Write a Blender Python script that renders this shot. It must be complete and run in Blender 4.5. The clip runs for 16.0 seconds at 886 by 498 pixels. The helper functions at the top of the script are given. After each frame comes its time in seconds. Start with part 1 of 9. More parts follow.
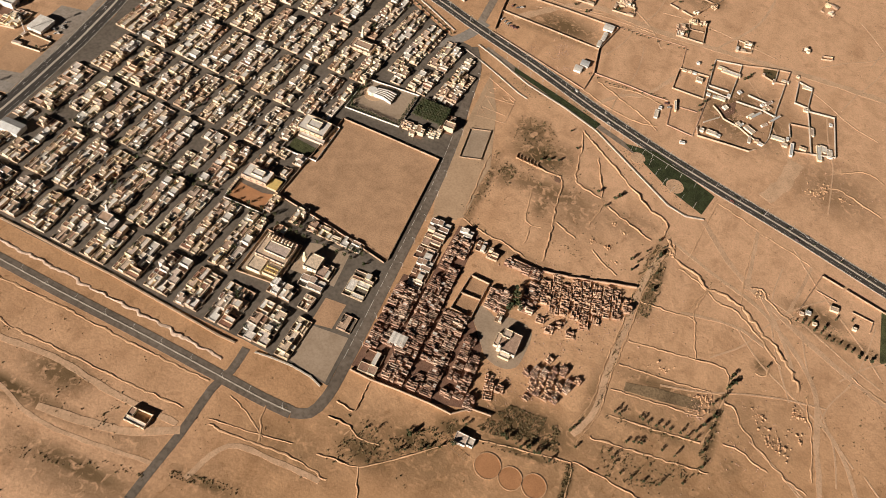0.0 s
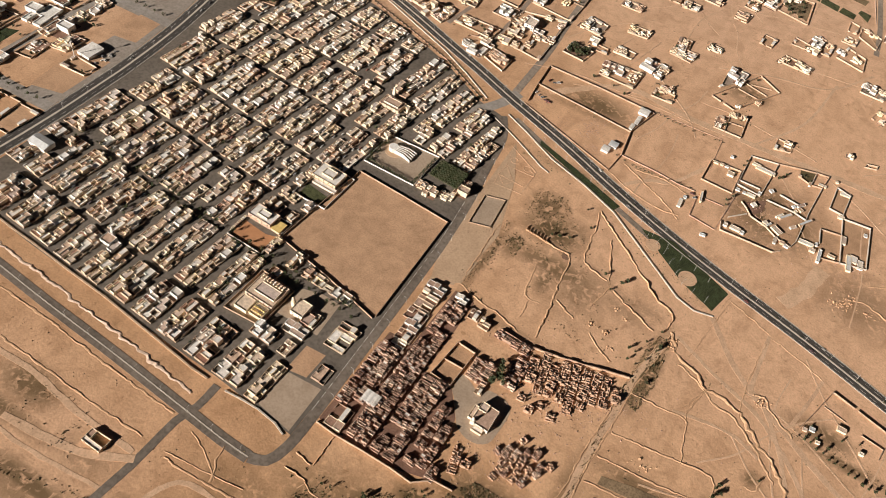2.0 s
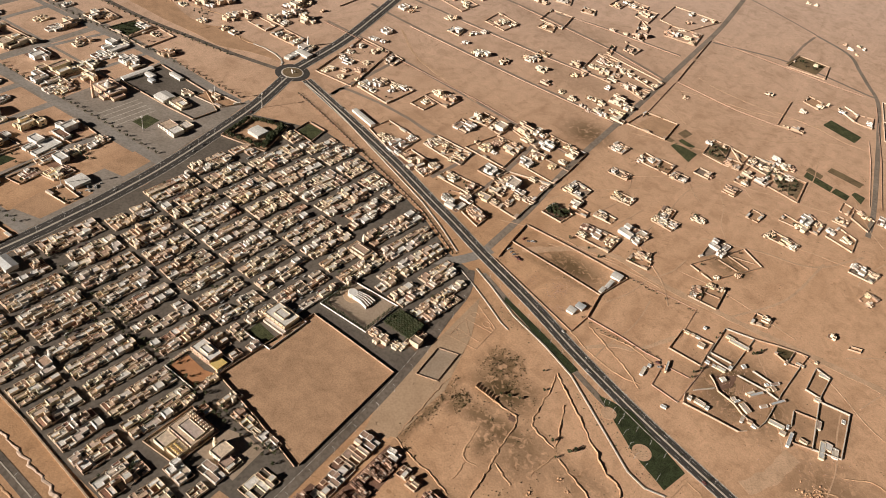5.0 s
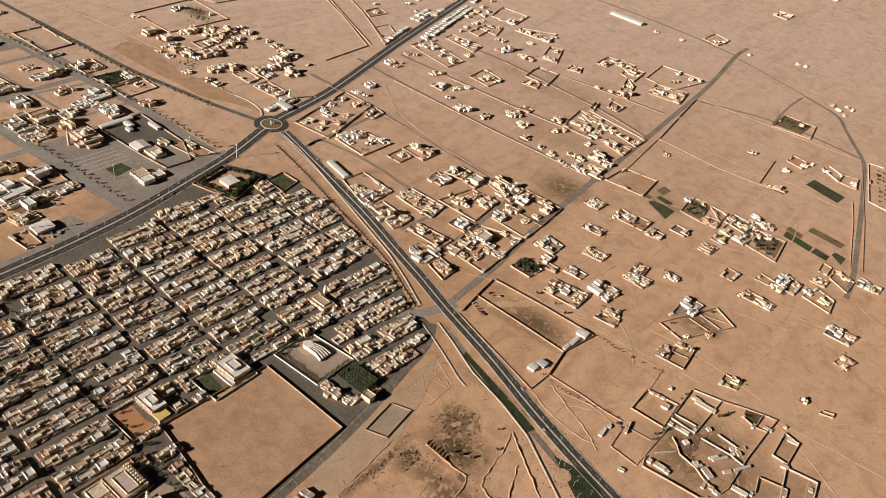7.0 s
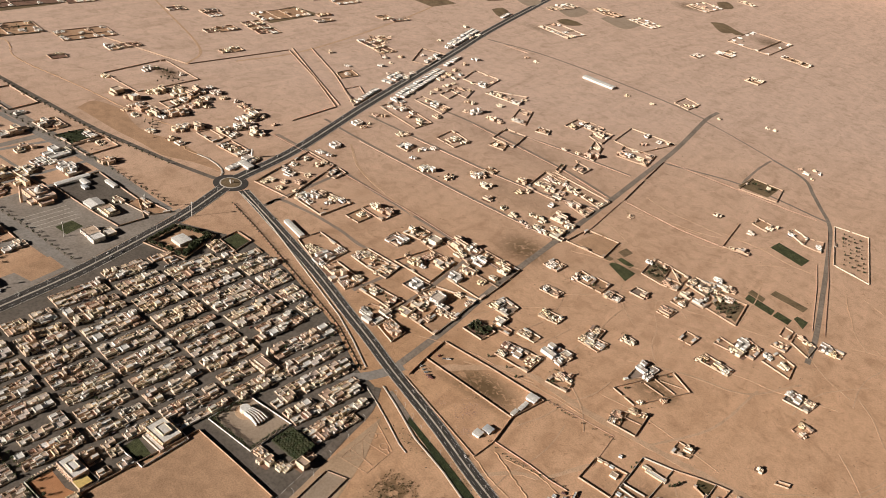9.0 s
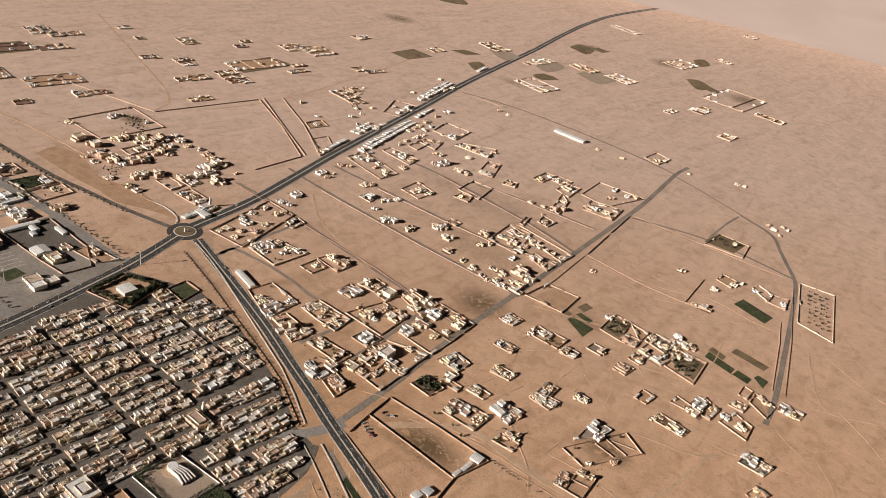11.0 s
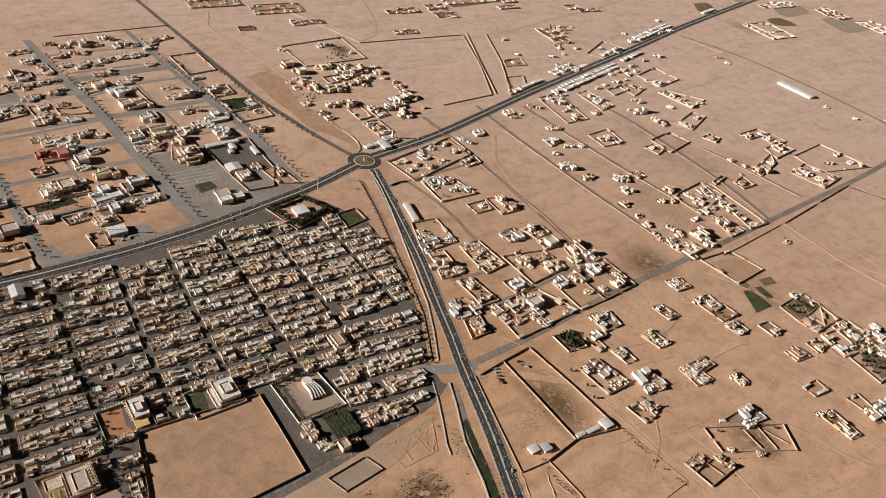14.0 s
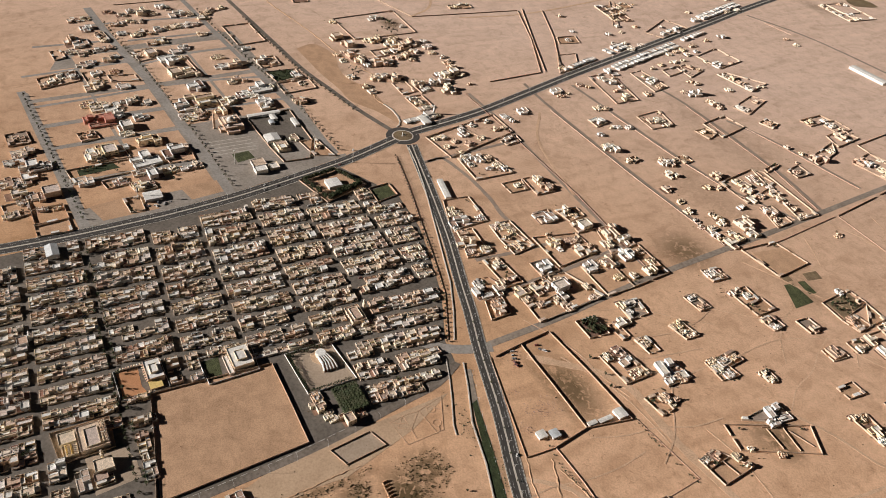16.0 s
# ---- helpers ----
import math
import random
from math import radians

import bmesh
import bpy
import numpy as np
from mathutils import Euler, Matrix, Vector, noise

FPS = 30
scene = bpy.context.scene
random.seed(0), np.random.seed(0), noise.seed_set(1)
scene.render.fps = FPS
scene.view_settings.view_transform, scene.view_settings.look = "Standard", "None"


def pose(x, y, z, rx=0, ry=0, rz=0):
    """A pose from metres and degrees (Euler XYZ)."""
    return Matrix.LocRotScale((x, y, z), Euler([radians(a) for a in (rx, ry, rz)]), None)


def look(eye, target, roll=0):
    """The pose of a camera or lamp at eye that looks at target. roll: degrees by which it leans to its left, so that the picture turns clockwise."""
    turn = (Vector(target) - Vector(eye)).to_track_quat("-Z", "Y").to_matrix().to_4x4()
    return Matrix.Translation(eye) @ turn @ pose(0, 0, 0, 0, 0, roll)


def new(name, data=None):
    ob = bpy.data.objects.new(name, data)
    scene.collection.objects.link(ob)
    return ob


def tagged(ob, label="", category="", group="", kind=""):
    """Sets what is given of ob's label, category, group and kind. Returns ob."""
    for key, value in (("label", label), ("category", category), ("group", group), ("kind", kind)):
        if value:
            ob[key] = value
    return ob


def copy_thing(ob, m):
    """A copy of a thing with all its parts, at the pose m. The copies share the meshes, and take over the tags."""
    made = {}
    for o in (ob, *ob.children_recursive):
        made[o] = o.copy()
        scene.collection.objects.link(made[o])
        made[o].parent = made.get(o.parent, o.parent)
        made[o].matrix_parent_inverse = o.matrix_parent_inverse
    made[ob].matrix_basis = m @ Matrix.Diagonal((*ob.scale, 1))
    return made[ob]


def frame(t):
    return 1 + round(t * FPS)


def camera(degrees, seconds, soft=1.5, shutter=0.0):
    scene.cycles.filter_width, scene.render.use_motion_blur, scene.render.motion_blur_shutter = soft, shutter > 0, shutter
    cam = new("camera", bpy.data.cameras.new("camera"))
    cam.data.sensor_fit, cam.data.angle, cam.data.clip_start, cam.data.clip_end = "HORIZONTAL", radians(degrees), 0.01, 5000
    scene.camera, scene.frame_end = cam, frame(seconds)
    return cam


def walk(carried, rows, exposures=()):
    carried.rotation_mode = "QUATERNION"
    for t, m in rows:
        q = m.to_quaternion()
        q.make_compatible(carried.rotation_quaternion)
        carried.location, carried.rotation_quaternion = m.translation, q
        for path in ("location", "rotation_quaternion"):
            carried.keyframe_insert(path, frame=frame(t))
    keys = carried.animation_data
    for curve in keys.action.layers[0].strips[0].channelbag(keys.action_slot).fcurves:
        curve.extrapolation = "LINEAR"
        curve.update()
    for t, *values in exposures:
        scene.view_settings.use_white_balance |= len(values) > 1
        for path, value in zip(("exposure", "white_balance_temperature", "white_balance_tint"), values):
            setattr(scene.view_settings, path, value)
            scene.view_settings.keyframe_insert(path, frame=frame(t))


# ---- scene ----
cam = camera(58.9, 16.0, soft=0.5)
PATH = [
    (0, (2.23, -0.13, 716.05), (1.9623, 1.0073, 714.4241), 12.23),
    (0.5, (18.23, 9.32, 715.50), (17.9214, 10.4672, 713.8855), 12.36),
    (1, (34.33, 19.25, 714.93), (33.9736, 20.3991, 713.3388), 12.36),
    (1.5, (50.41, 29.59, 714.39), (49.9898, 30.7446, 712.8092), 12.36),
    (2, (66.34, 40.28, 713.87), (65.8596, 41.4556, 712.3217), 12.23),
    (2.5, (82.03, 51.29, 713.40), (81.4926, 52.4899, 711.8970), 12.06),
    (3, (97.41, 62.57, 713.00), (96.8208, 63.8019, 711.5430), 11.94),
    (3.5, (112.43, 74.09, 712.68), (111.7813, 75.3516, 711.2662), 11.76),
    (4, (127.02, 85.83, 712.44), (126.3316, 87.1121, 711.0733), 11.58),
    (4.5, (141.17, 97.76, 712.30), (140.4368, 99.0645, 710.9730), 11.24),
    (5, (154.84, 109.88, 712.26), (154.0806, 111.2012, 710.9742), 10.96),
    (7.5, (216.11, 173.00, 713.69), (215.2323, 174.3705, 712.5260), 10.66),
    (8, (227.03, 186.13, 714.28), (226.1296, 187.5122, 713.1441), 10.65),
    (8.5, (237.55, 199.44, 714.95), (236.6440, 200.8393, 713.8510), 10.67),
    (9, (247.72, 212.93, 715.70), (246.8047, 214.3571, 714.6348), 10.75),
    (9.5, (257.54, 226.61, 716.51), (256.6269, 228.0610, 715.4810), 10.79),
    (9.7, (261.38, 232.13, 716.84), (260.4670, 233.5943, 715.8320), 10.83),
    (11.8, (299.05, 291.96, 720.48), (298.0244, 293.3940, 719.5372), 11.39),
    (12, (302.41, 297.83, 720.80), (301.3604, 299.2400, 719.8509), 11.26),
    (12.5, (310.63, 312.61, 721.56), (309.5209, 313.9451, 720.5628), 10.76),
    (13, (318.61, 327.55, 722.21), (317.4301, 328.7770, 721.1588), 9.86),
    (13.5, (326.31, 342.61, 722.74), (325.0834, 343.7352, 721.6236), 8.80),
    (14, (333.72, 357.78, 723.10), (332.4543, 358.8150, 721.9401), 7.94),
    (14.5, (340.79, 373.02, 723.26), (339.4951, 373.9888, 722.0760), 7.25),
    (15, (347.46, 388.29, 723.19), (346.1466, 389.2124, 721.9880), 6.87),
    (15.5, (353.66, 403.53, 722.83), (352.3362, 404.4263, 721.6253), 6.69),
    (16, (359.30, 418.70, 722.16), (357.9758, 419.5687, 720.9408), 6.84),
]
walk(cam, [(t, look(eye, target, roll)) for t, eye, target, roll in PATH],
     [(0.0, 0.66, 6200, 12), (2.5, 0.78, 5850, 11), (5.0, 0.58, 5950, 11), (8.5, 0.59, 5850, 11), (12.5, 0.51, 5620, 12), (16.0, 0.69, 5550, 10)])
# ---- world, sun ----
SUN_HEADING, SUN_HEIGHT = 66.0, 20.0        # the way the shadows fall, and the sun's height, in degrees
world = bpy.data.worlds.new("world")
scene.world = world
world.use_nodes = True
wn = world.node_tree.nodes
sky = wn.new("ShaderNodeTexSky")
sky.sky_type, sky.sun_disc = "NISHITA", False
sky.sun_elevation = radians(SUN_HEIGHT)
sky.sun_rotation = radians(90 - (SUN_HEADING + 180))
sky.air_density, sky.dust_density, sky.ozone_density = 1.2, 0.1, 3.0
wn["Background"].inputs[1].default_value = 0.0023
world.node_tree.links.new(sky.outputs[0], wn["Background"].inputs[0])
sun = new("sun", bpy.data.lights.new("sun", "SUN"))
sun.data.energy, sun.data.angle, sun.data.color = 5.0, radians(0.6), (1.0, 0.86, 0.69)
_e, _a = radians(SUN_HEIGHT), radians(SUN_HEADING)
sun.matrix_world = look((-900 * math.cos(_a), -900 * math.sin(_a), 900 * math.tan(_e)), (0, 0, 0))

# ---- materials ----


def node_mat(name, rough):
    m = bpy.data.materials.new(name)
    m.use_nodes = True
    n, l = m.node_tree.nodes, m.node_tree.links
    b = n["Principled BSDF"]
    b.inputs["Roughness"].default_value = rough
    b.inputs["Specular IOR Level"].default_value = 0.25
    return m, n, l, b


def noise_node(n, l, coord, scale, detail=5.0, distortion=0.0, stretch=(1, 1, 1), turn=0.0):
    mp = n.new("ShaderNodeMapping")
    mp.inputs["Scale"].default_value = stretch
    mp.inputs["Rotation"].default_value = (0.5, 0.35, radians(turn) + 0.4)
    l.new(coord, mp.inputs[0])
    t = n.new("ShaderNodeTexNoise")
    t.inputs["Scale"].default_value, t.inputs["Detail"].default_value = scale, detail
    t.inputs["Distortion"].default_value = distortion
    l.new(mp.outputs[0], t.inputs["Vector"])
    return t.outputs["Fac"]


def ramp_node(n, l, fac, stops):
    r = n.new("ShaderNodeValToRGB")
    e = r.color_ramp.elements
    while len(e) < len(stops):
        e.new(0.5)
    for k, (p, c) in enumerate(stops):
        e[k].position, e[k].color = p, (*c, 1)
    l.new(fac, r.inputs[0])
    return r.outputs[0]


def mix_node(n, l, kind, fac, a, b):
    x = n.new("ShaderNodeMix")
    x.data_type, x.blend_type = "RGBA", kind
    if isinstance(fac, float):
        x.inputs[0].default_value = fac
    else:
        l.new(fac, x.inputs[0])
    l.new(a, x.inputs[6])
    l.new(b, x.inputs[7])
    return x.outputs[2]


def math_node(n, l, op, a, b):
    x = n.new("ShaderNodeMath")
    x.operation, x.use_clamp = op, op != "SUBTRACT"
    for k, v in enumerate((a, b)):
        if isinstance(v, (int, float)):
            x.inputs[k].default_value = v
        else:
            l.new(v, x.inputs[k])
    return x.outputs[0]


def bump(n, l, b, fac, strength, distance):
    x = n.new("ShaderNodeBump")
    x.inputs["Strength"].default_value, x.inputs["Distance"].default_value = strength, distance
    l.new(fac, x.inputs["Height"])
    l.new(x.outputs[0], b.inputs["Normal"])


def surface(name, tints, coarse, fine, rough=0.9, relief=0.4, depth=0.05, contrast=0.25, metal=0.0, place="object"):
    """A surface whose tint is drawn per object from tints, mottled by noise at two scales (per metre)."""
    m, n, l, b = node_mat(name, rough)
    b.inputs["Metallic"].default_value = metal
    if place == "world":
        co = n.new("ShaderNodeNewGeometry").outputs["Position"]
    else:
        co = n.new("ShaderNodeTexCoord").outputs["Object"]
    rnd = n.new("ShaderNodeObjectInfo").outputs["Random"]
    step = 1.0 / max(1, len(tints) - 1)
    col = ramp_node(n, l, rnd, [(k * step, c) for k, c in enumerate(tints)]) if len(tints) > 1 else ramp_node(n, l, rnd, [(0, tints[0]), (1, tints[0])])
    big = noise_node(n, l, co, coarse, 4, 0.5)
    small = noise_node(n, l, co, fine, 6)
    lo, hi = 1 - contrast, 1 + contrast * 0.35
    g1 = ramp_node(n, l, big, [(0.3, (lo, lo * 0.98, lo * 0.95)), (0.62, (hi, hi, hi))])
    g2 = ramp_node(n, l, small, [(0.3, (lo, lo * 0.98, lo * 0.96)), (0.6, (hi, hi, hi))])
    col = mix_node(n, l, "MULTIPLY", 1.0, mix_node(n, l, "MULTIPLY", 0.8, col, g1), g2)
    l.new(col, b.inputs["Base Color"])
    bump(n, l, b, small, relief, depth)
    return m


SOIL_SPOTS_A1 = [(-90, 252, 34, 18, 0.9), (-48, 282, 34, 14, 1.0), (-20, 310, 22, 14, 1.0), (38, 342, 46, 18, 1.0), (45, 317, 55, 6, 0.9), (96, 305, 7, 30, 0.9),
    (190, 345, 60, 16, 0.5), (160, 398, 55, 12, 0.7), (216, 425, 8, 50, 0.9), (240, 392, 14, 16, 0.5), (-320, 130, 70, 8, 0.8), (-205, 163, 40, 7, 0.8),
    (250, 522, 10, 10, 0.8), (280, 440, 20, 18, 0.4), (330, 597, 60, 8, 0.8), (-62, 690, 40, 26, 1.0), (114, 580, 12, 60, 1.0)]
SOIL_SPOTS_A2 = [(-385, 196, 38, 20, 0.9), (-430, 164, 100, 11, 1.0), (-310, 128, 70, 12, 0.9), (-30, 640, 60, 20, 0.8), (-85, 722, 26, 30, 0.8), (-40, 705, 26, 20, 0.6),
    (-92, 640, 14, 22, 0.7), (-36, 615, 12, 20, 0.8), (5, 630, 40, 50, 0.5), (-108, 610, 7, 60, 0.7), (60, 640, 40, 24, 0.4), (-290, 175, 30, 24, 0.5),
    (-180, 160, 60, 30, 0.35), (230, 330, 60, 60, 0.35), (-115, 945, 55, 26, 0.9), (165, 900, 66, 60, 0.95), (300, 825, 70, 50, 0.5)]
SOIL_SPOTS_A4 = [(-60, 268, 95, 34, 0.6), (40, 345, 66, 26, 0.9), (150, 352, 90, 34, 0.5), (165, 405, 70, 40, 0.4), (120, 300, 130, 40, 0.4), (-150, 225, 50, 26, 0.5), (95, 400, 10, 60, 0.6), (-500, 190, 60, 30, 0.5),
    (-290, 120, 120, 22, 0.6), (-60, 640, 26, 16, 0.7), (5, 628, 24, 34, 0.6), (70, 650, 46, 12, 0.4), (250, 455, 40, 40, 0.35), (-20, 530, 90, 12, 0.4), (160, 880, 40, 30, 0.7), (268, 920, 26, 40, 0.6), (60, 1130, 34, 22, 0.8), (-130, 1400, 60, 30, 0.4)]
SOIL_SPOTS_A3 = [(160, 446, 50, 14, 0.8), (300, 618, 40, 16, 0.8), (50, 1135, 34, 34, 0.7), (-275, 1290, 44, 40, 0.8), (-1060, 1020, 90, 25, 0.35), (-1230, 1240, 40, 24, 0.8),
    (-1700, 2700, 60, 50, 0.8), (-1000, 2480, 60, 30, 0.5), (-860, 3420, 60, 60, 0.7), (-480, 3270, 60, 60, 0.7), (-1130, 3256, 40, 50, 0.8), (-500, 1640, 180, 60, 0.25),
    (-400, 1450, 140, 40, 0.25), (-235, 530, 40, 40, 0.3), (-120, 925, 70, 12, 0.5), (-70, 800, 60, 10, 0.4)]
def desert():
    m, n, l, b = node_mat("desert sand", 0.95)
    b.inputs["Specular IOR Level"].default_value = 0.1
    co = n.new("ShaderNodeNewGeometry").outputs["Position"]
    big = noise_node(n, l, co, 0.0035, 6, 1.0)
    wash = noise_node(n, l, co, 0.02, 8, 1.5, (1.0, 0.28, 1), 14)
    mid = noise_node(n, l, co, 0.045, 9, 0.8)
    fine = noise_node(n, l, co, 0.45, 8)
    pebble = noise_node(n, l, co, 2.2, 3)
    c1 = ramp_node(n, l, big, [(0.30, (0.47, 0.280, 0.152)), (0.50, (0.55, 0.334, 0.187)), (0.72, (0.61, 0.382, 0.224))])
    # paler, pinker sand to the north-east, with distance haze put into its colour
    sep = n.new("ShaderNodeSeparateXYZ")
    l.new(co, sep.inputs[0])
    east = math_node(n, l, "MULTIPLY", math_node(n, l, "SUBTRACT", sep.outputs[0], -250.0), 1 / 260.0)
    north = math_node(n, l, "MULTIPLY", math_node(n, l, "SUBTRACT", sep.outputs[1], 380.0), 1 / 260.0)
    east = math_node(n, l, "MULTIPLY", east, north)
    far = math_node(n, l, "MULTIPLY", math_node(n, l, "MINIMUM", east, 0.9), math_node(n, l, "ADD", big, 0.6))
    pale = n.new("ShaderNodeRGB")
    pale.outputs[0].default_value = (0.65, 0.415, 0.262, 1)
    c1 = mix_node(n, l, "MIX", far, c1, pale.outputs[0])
    # distance haze painted in: sand colour greyer towards the north-west and far north
    haze_north = math_node(n, l, "MULTIPLY", math_node(n, l, "SUBTRACT", math_node(n, l, "SUBTRACT", sep.outputs[1], sep.outputs[0]), 1050.0), 1 / 1500.0)
    haze_north = math_node(n, l, "MAXIMUM", haze_north, math_node(n, l, "MULTIPLY", math_node(n, l, "SUBTRACT", sep.outputs[1], 1350.0), 1 / 1300.0))
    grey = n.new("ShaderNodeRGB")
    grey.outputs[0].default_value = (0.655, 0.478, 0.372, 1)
    c1 = mix_node(n, l, "MIX", haze_north, c1, grey.outputs[0])
    # distance haze painted pale on the far north-east plain; paler sand in the south-west
    haze_ne = math_node(n, l, "MULTIPLY", math_node(n, l, "SUBTRACT", math_node(n, l, "ADD", sep.outputs[0], math_node(n, l, "MULTIPLY", sep.outputs[1], 0.35)), 250.0), 1 / 700.0)
    haze_ne = math_node(n, l, "MULTIPLY", math_node(n, l, "MAXIMUM", haze_ne, 0.0), math_node(n, l, "MAXIMUM", math_node(n, l, "MULTIPLY", math_node(n, l, "SUBTRACT", sep.outputs[1], 1250.0), 1 / 1000.0), 0.0))
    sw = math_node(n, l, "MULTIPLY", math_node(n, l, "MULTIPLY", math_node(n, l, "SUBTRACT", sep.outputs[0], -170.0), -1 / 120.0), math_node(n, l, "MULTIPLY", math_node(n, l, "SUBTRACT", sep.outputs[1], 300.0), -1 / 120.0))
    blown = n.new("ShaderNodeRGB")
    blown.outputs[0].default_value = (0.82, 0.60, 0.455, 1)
    c1 = mix_node(n, l, "MIX", math_node(n, l, "MINIMUM", haze_ne, 0.95), c1, blown.outputs[0])
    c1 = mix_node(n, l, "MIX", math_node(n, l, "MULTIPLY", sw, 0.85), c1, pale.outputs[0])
    c2 = ramp_node(n, l, wash, [(0.30, (0.86, 0.84, 0.81)), (0.48, (0.99, 0.99, 0.99)), (0.70, (1.08, 1.08, 1.08))])
    c3 = ramp_node(n, l, mid, [(0.32, (0.82, 0.80, 0.77)), (0.50, (1.0, 1.0, 1.0)), (0.72, (1.08, 1.08, 1.08))])
    c4 = ramp_node(n, l, fine, [(0.3, (0.84, 0.82, 0.80)), (0.62, (1.07, 1.07, 1.07))])
    c5 = ramp_node(n, l, pebble, [(0.30, (0.79, 0.765, 0.74)), (0.45, (1, 1, 1))])
    col = mix_node(n, l, "MULTIPLY", 0.9, c1, c2)
    col = mix_node(n, l, "MULTIPLY", 0.8, col, c3)
    col = mix_node(n, l, "MULTIPLY", 0.9, col, c4)
    col = mix_node(n, l, "MULTIPLY", 0.55, col, c5)
    fleck = noise_node(n, l, co, 0.075, 9, 2.0)
    col = mix_node(n, l, "MULTIPLY", 1.0, col, ramp_node(n, l, fleck, [(0.27, (0.74, 0.70, 0.65)), (0.37, (1, 1, 1)), (0.62, (1.03, 1.03, 1.03))]))
    # dark scrubby soil in hollows and along the wadi
    spots = None
    for cx, cy, rx, ry, k in (*SOIL_SPOTS_A1, *SOIL_SPOTS_A2, *SOIL_SPOTS_A3, *SOIL_SPOTS_A4):
        mp = n.new("ShaderNodeMapping")
        mp.vector_type = "POINT"
        mp.inputs["Location"].default_value = (-cx / rx, -cy / ry, 0)
        mp.inputs["Scale"].default_value = (1 / rx, 1 / ry, 0)
        l.new(co, mp.inputs[0])
        ln = n.new("ShaderNodeVectorMath")
        ln.operation = "LENGTH"
        l.new(mp.outputs[0], ln.inputs[0])
        f = n.new("ShaderNodeMapRange")
        f.inputs[1].default_value, f.inputs[2].default_value, f.inputs[3].default_value, f.inputs[4].default_value = 0.35, 1.35, k, 0.0
        l.new(ln.outputs["Value"], f.inputs[0])
        spots = f.outputs[0] if spots is None else math_node(n, l, "MAXIMUM", spots, f.outputs[0])
    rough_mask = noise_node(n, l, co, 0.11, 9, 1.2)
    edge = n.new("ShaderNodeMapRange")
    edge.inputs[1].default_value, edge.inputs[2].default_value = 0.31, 0.49
    l.new(rough_mask, edge.inputs[0])
    dirt = n.new("ShaderNodeRGB")
    dirt.outputs[0].default_value = (0.135, 0.09, 0.045, 1)
    col = mix_node(n, l, "MIX", math_node(n, l, "MULTIPLY", spots, edge.outputs[0]), col, dirt.outputs[0])
    l.new(col, b.inputs["Base Color"])
    hgt = math_node(n, l, "ADD", math_node(n, l, "MULTIPLY", mid, 0.75), math_node(n, l, "MULTIPLY", fine, 0.25))
    bump(n, l, b, hgt, 0.5, 1.6)
    return m


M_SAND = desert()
M_SOIL = surface("yard soil", [(0.455, 0.285, 0.17), (0.50, 0.318, 0.194)], 0.06, 0.6, 0.95, 0.5, 0.3, 0.22, place="world")
M_TRACK = surface("packed dirt track", [(0.62, 0.42, 0.275), (0.58, 0.385, 0.25)], 0.05, 0.5, 0.95, 0.4, 0.2, 0.2, place="world")
M_GREYLOT = surface("grey gravel lot", [(0.42, 0.325, 0.24), (0.385, 0.30, 0.222)], 0.05, 0.4, 0.95, 0.2, 0.05, 0.14, place="world")
M_ASPHALT = surface("worn asphalt", [(0.064, 0.058, 0.053), (0.074, 0.066, 0.06)], 0.03, 0.3, 0.85, 0.15, 0.02, 0.18, place="world")
M_STREET = surface("dusty street asphalt", [(0.29, 0.262, 0.235), (0.315, 0.285, 0.255)], 0.03, 0.25, 0.9, 0.15, 0.03, 0.2, place="world")
M_TOWNSTREET = surface("worn town asphalt", [(0.14, 0.12, 0.10), (0.17, 0.144, 0.118)], 0.03, 0.25, 0.9, 0.15, 0.03, 0.25, place="world")
M_SIDEROAD = surface("sand-blown asphalt", [(0.31, 0.268, 0.228), (0.335, 0.29, 0.246)], 0.03, 0.25, 0.9, 0.15, 0.03, 0.2, place="world")
M_OLDROAD = surface("old sandy asphalt", [(0.175, 0.145, 0.118), (0.20, 0.165, 0.134)], 0.03, 0.25, 0.9, 0.15, 0.03, 0.3, place="world")
M_DUSTROAD = surface("dusty street asphalt", [(0.265, 0.218, 0.175), (0.295, 0.242, 0.194)], 0.02, 0.2, 0.9, 0.15, 0.03, 0.3, place="world")
M_PAINT = surface("road paint", [(0.62, 0.60, 0.55)], 0.2, 2.0, 0.7, 0.1, 0.01, 0.25, place="world")
M_KERB = surface("concrete kerb", [(0.52, 0.47, 0.40), (0.58, 0.53, 0.46)], 0.3, 2.0, 0.85, 0.3, 0.02, 0.2)
M_PLASTER = surface("painted render", [(0.54, 0.37, 0.26), (0.78, 0.63, 0.44), (0.86, 0.78, 0.62), (0.80, 0.65, 0.42), (0.86, 0.82, 0.73), (0.68, 0.50, 0.35), (0.83, 0.73, 0.55), (0.60, 0.41, 0.29), (0.88, 0.86, 0.81)], 0.25, 1.6, 0.88, 0.3, 0.04, 0.28)
M_ROOF = surface("flat roof screed", [(0.50, 0.345, 0.255), (0.82, 0.745, 0.63), (0.37, 0.24, 0.175), (0.84, 0.79, 0.71), (0.60, 0.43, 0.32), (0.76, 0.63, 0.48), (0.42, 0.28, 0.21), (0.88, 0.85, 0.79), (0.66, 0.51, 0.38), (0.50, 0.34, 0.245), (0.88, 0.86, 0.82), (0.40, 0.26, 0.19)], 0.3, 1.4, 0.92, 0.4, 0.05, 0.3)
M_WHITE = surface("white painted render", [(0.64, 0.60, 0.54), (0.79, 0.77, 0.73), (0.71, 0.68, 0.63)], 0.25, 1.5, 0.8, 0.2, 0.03, 0.18)
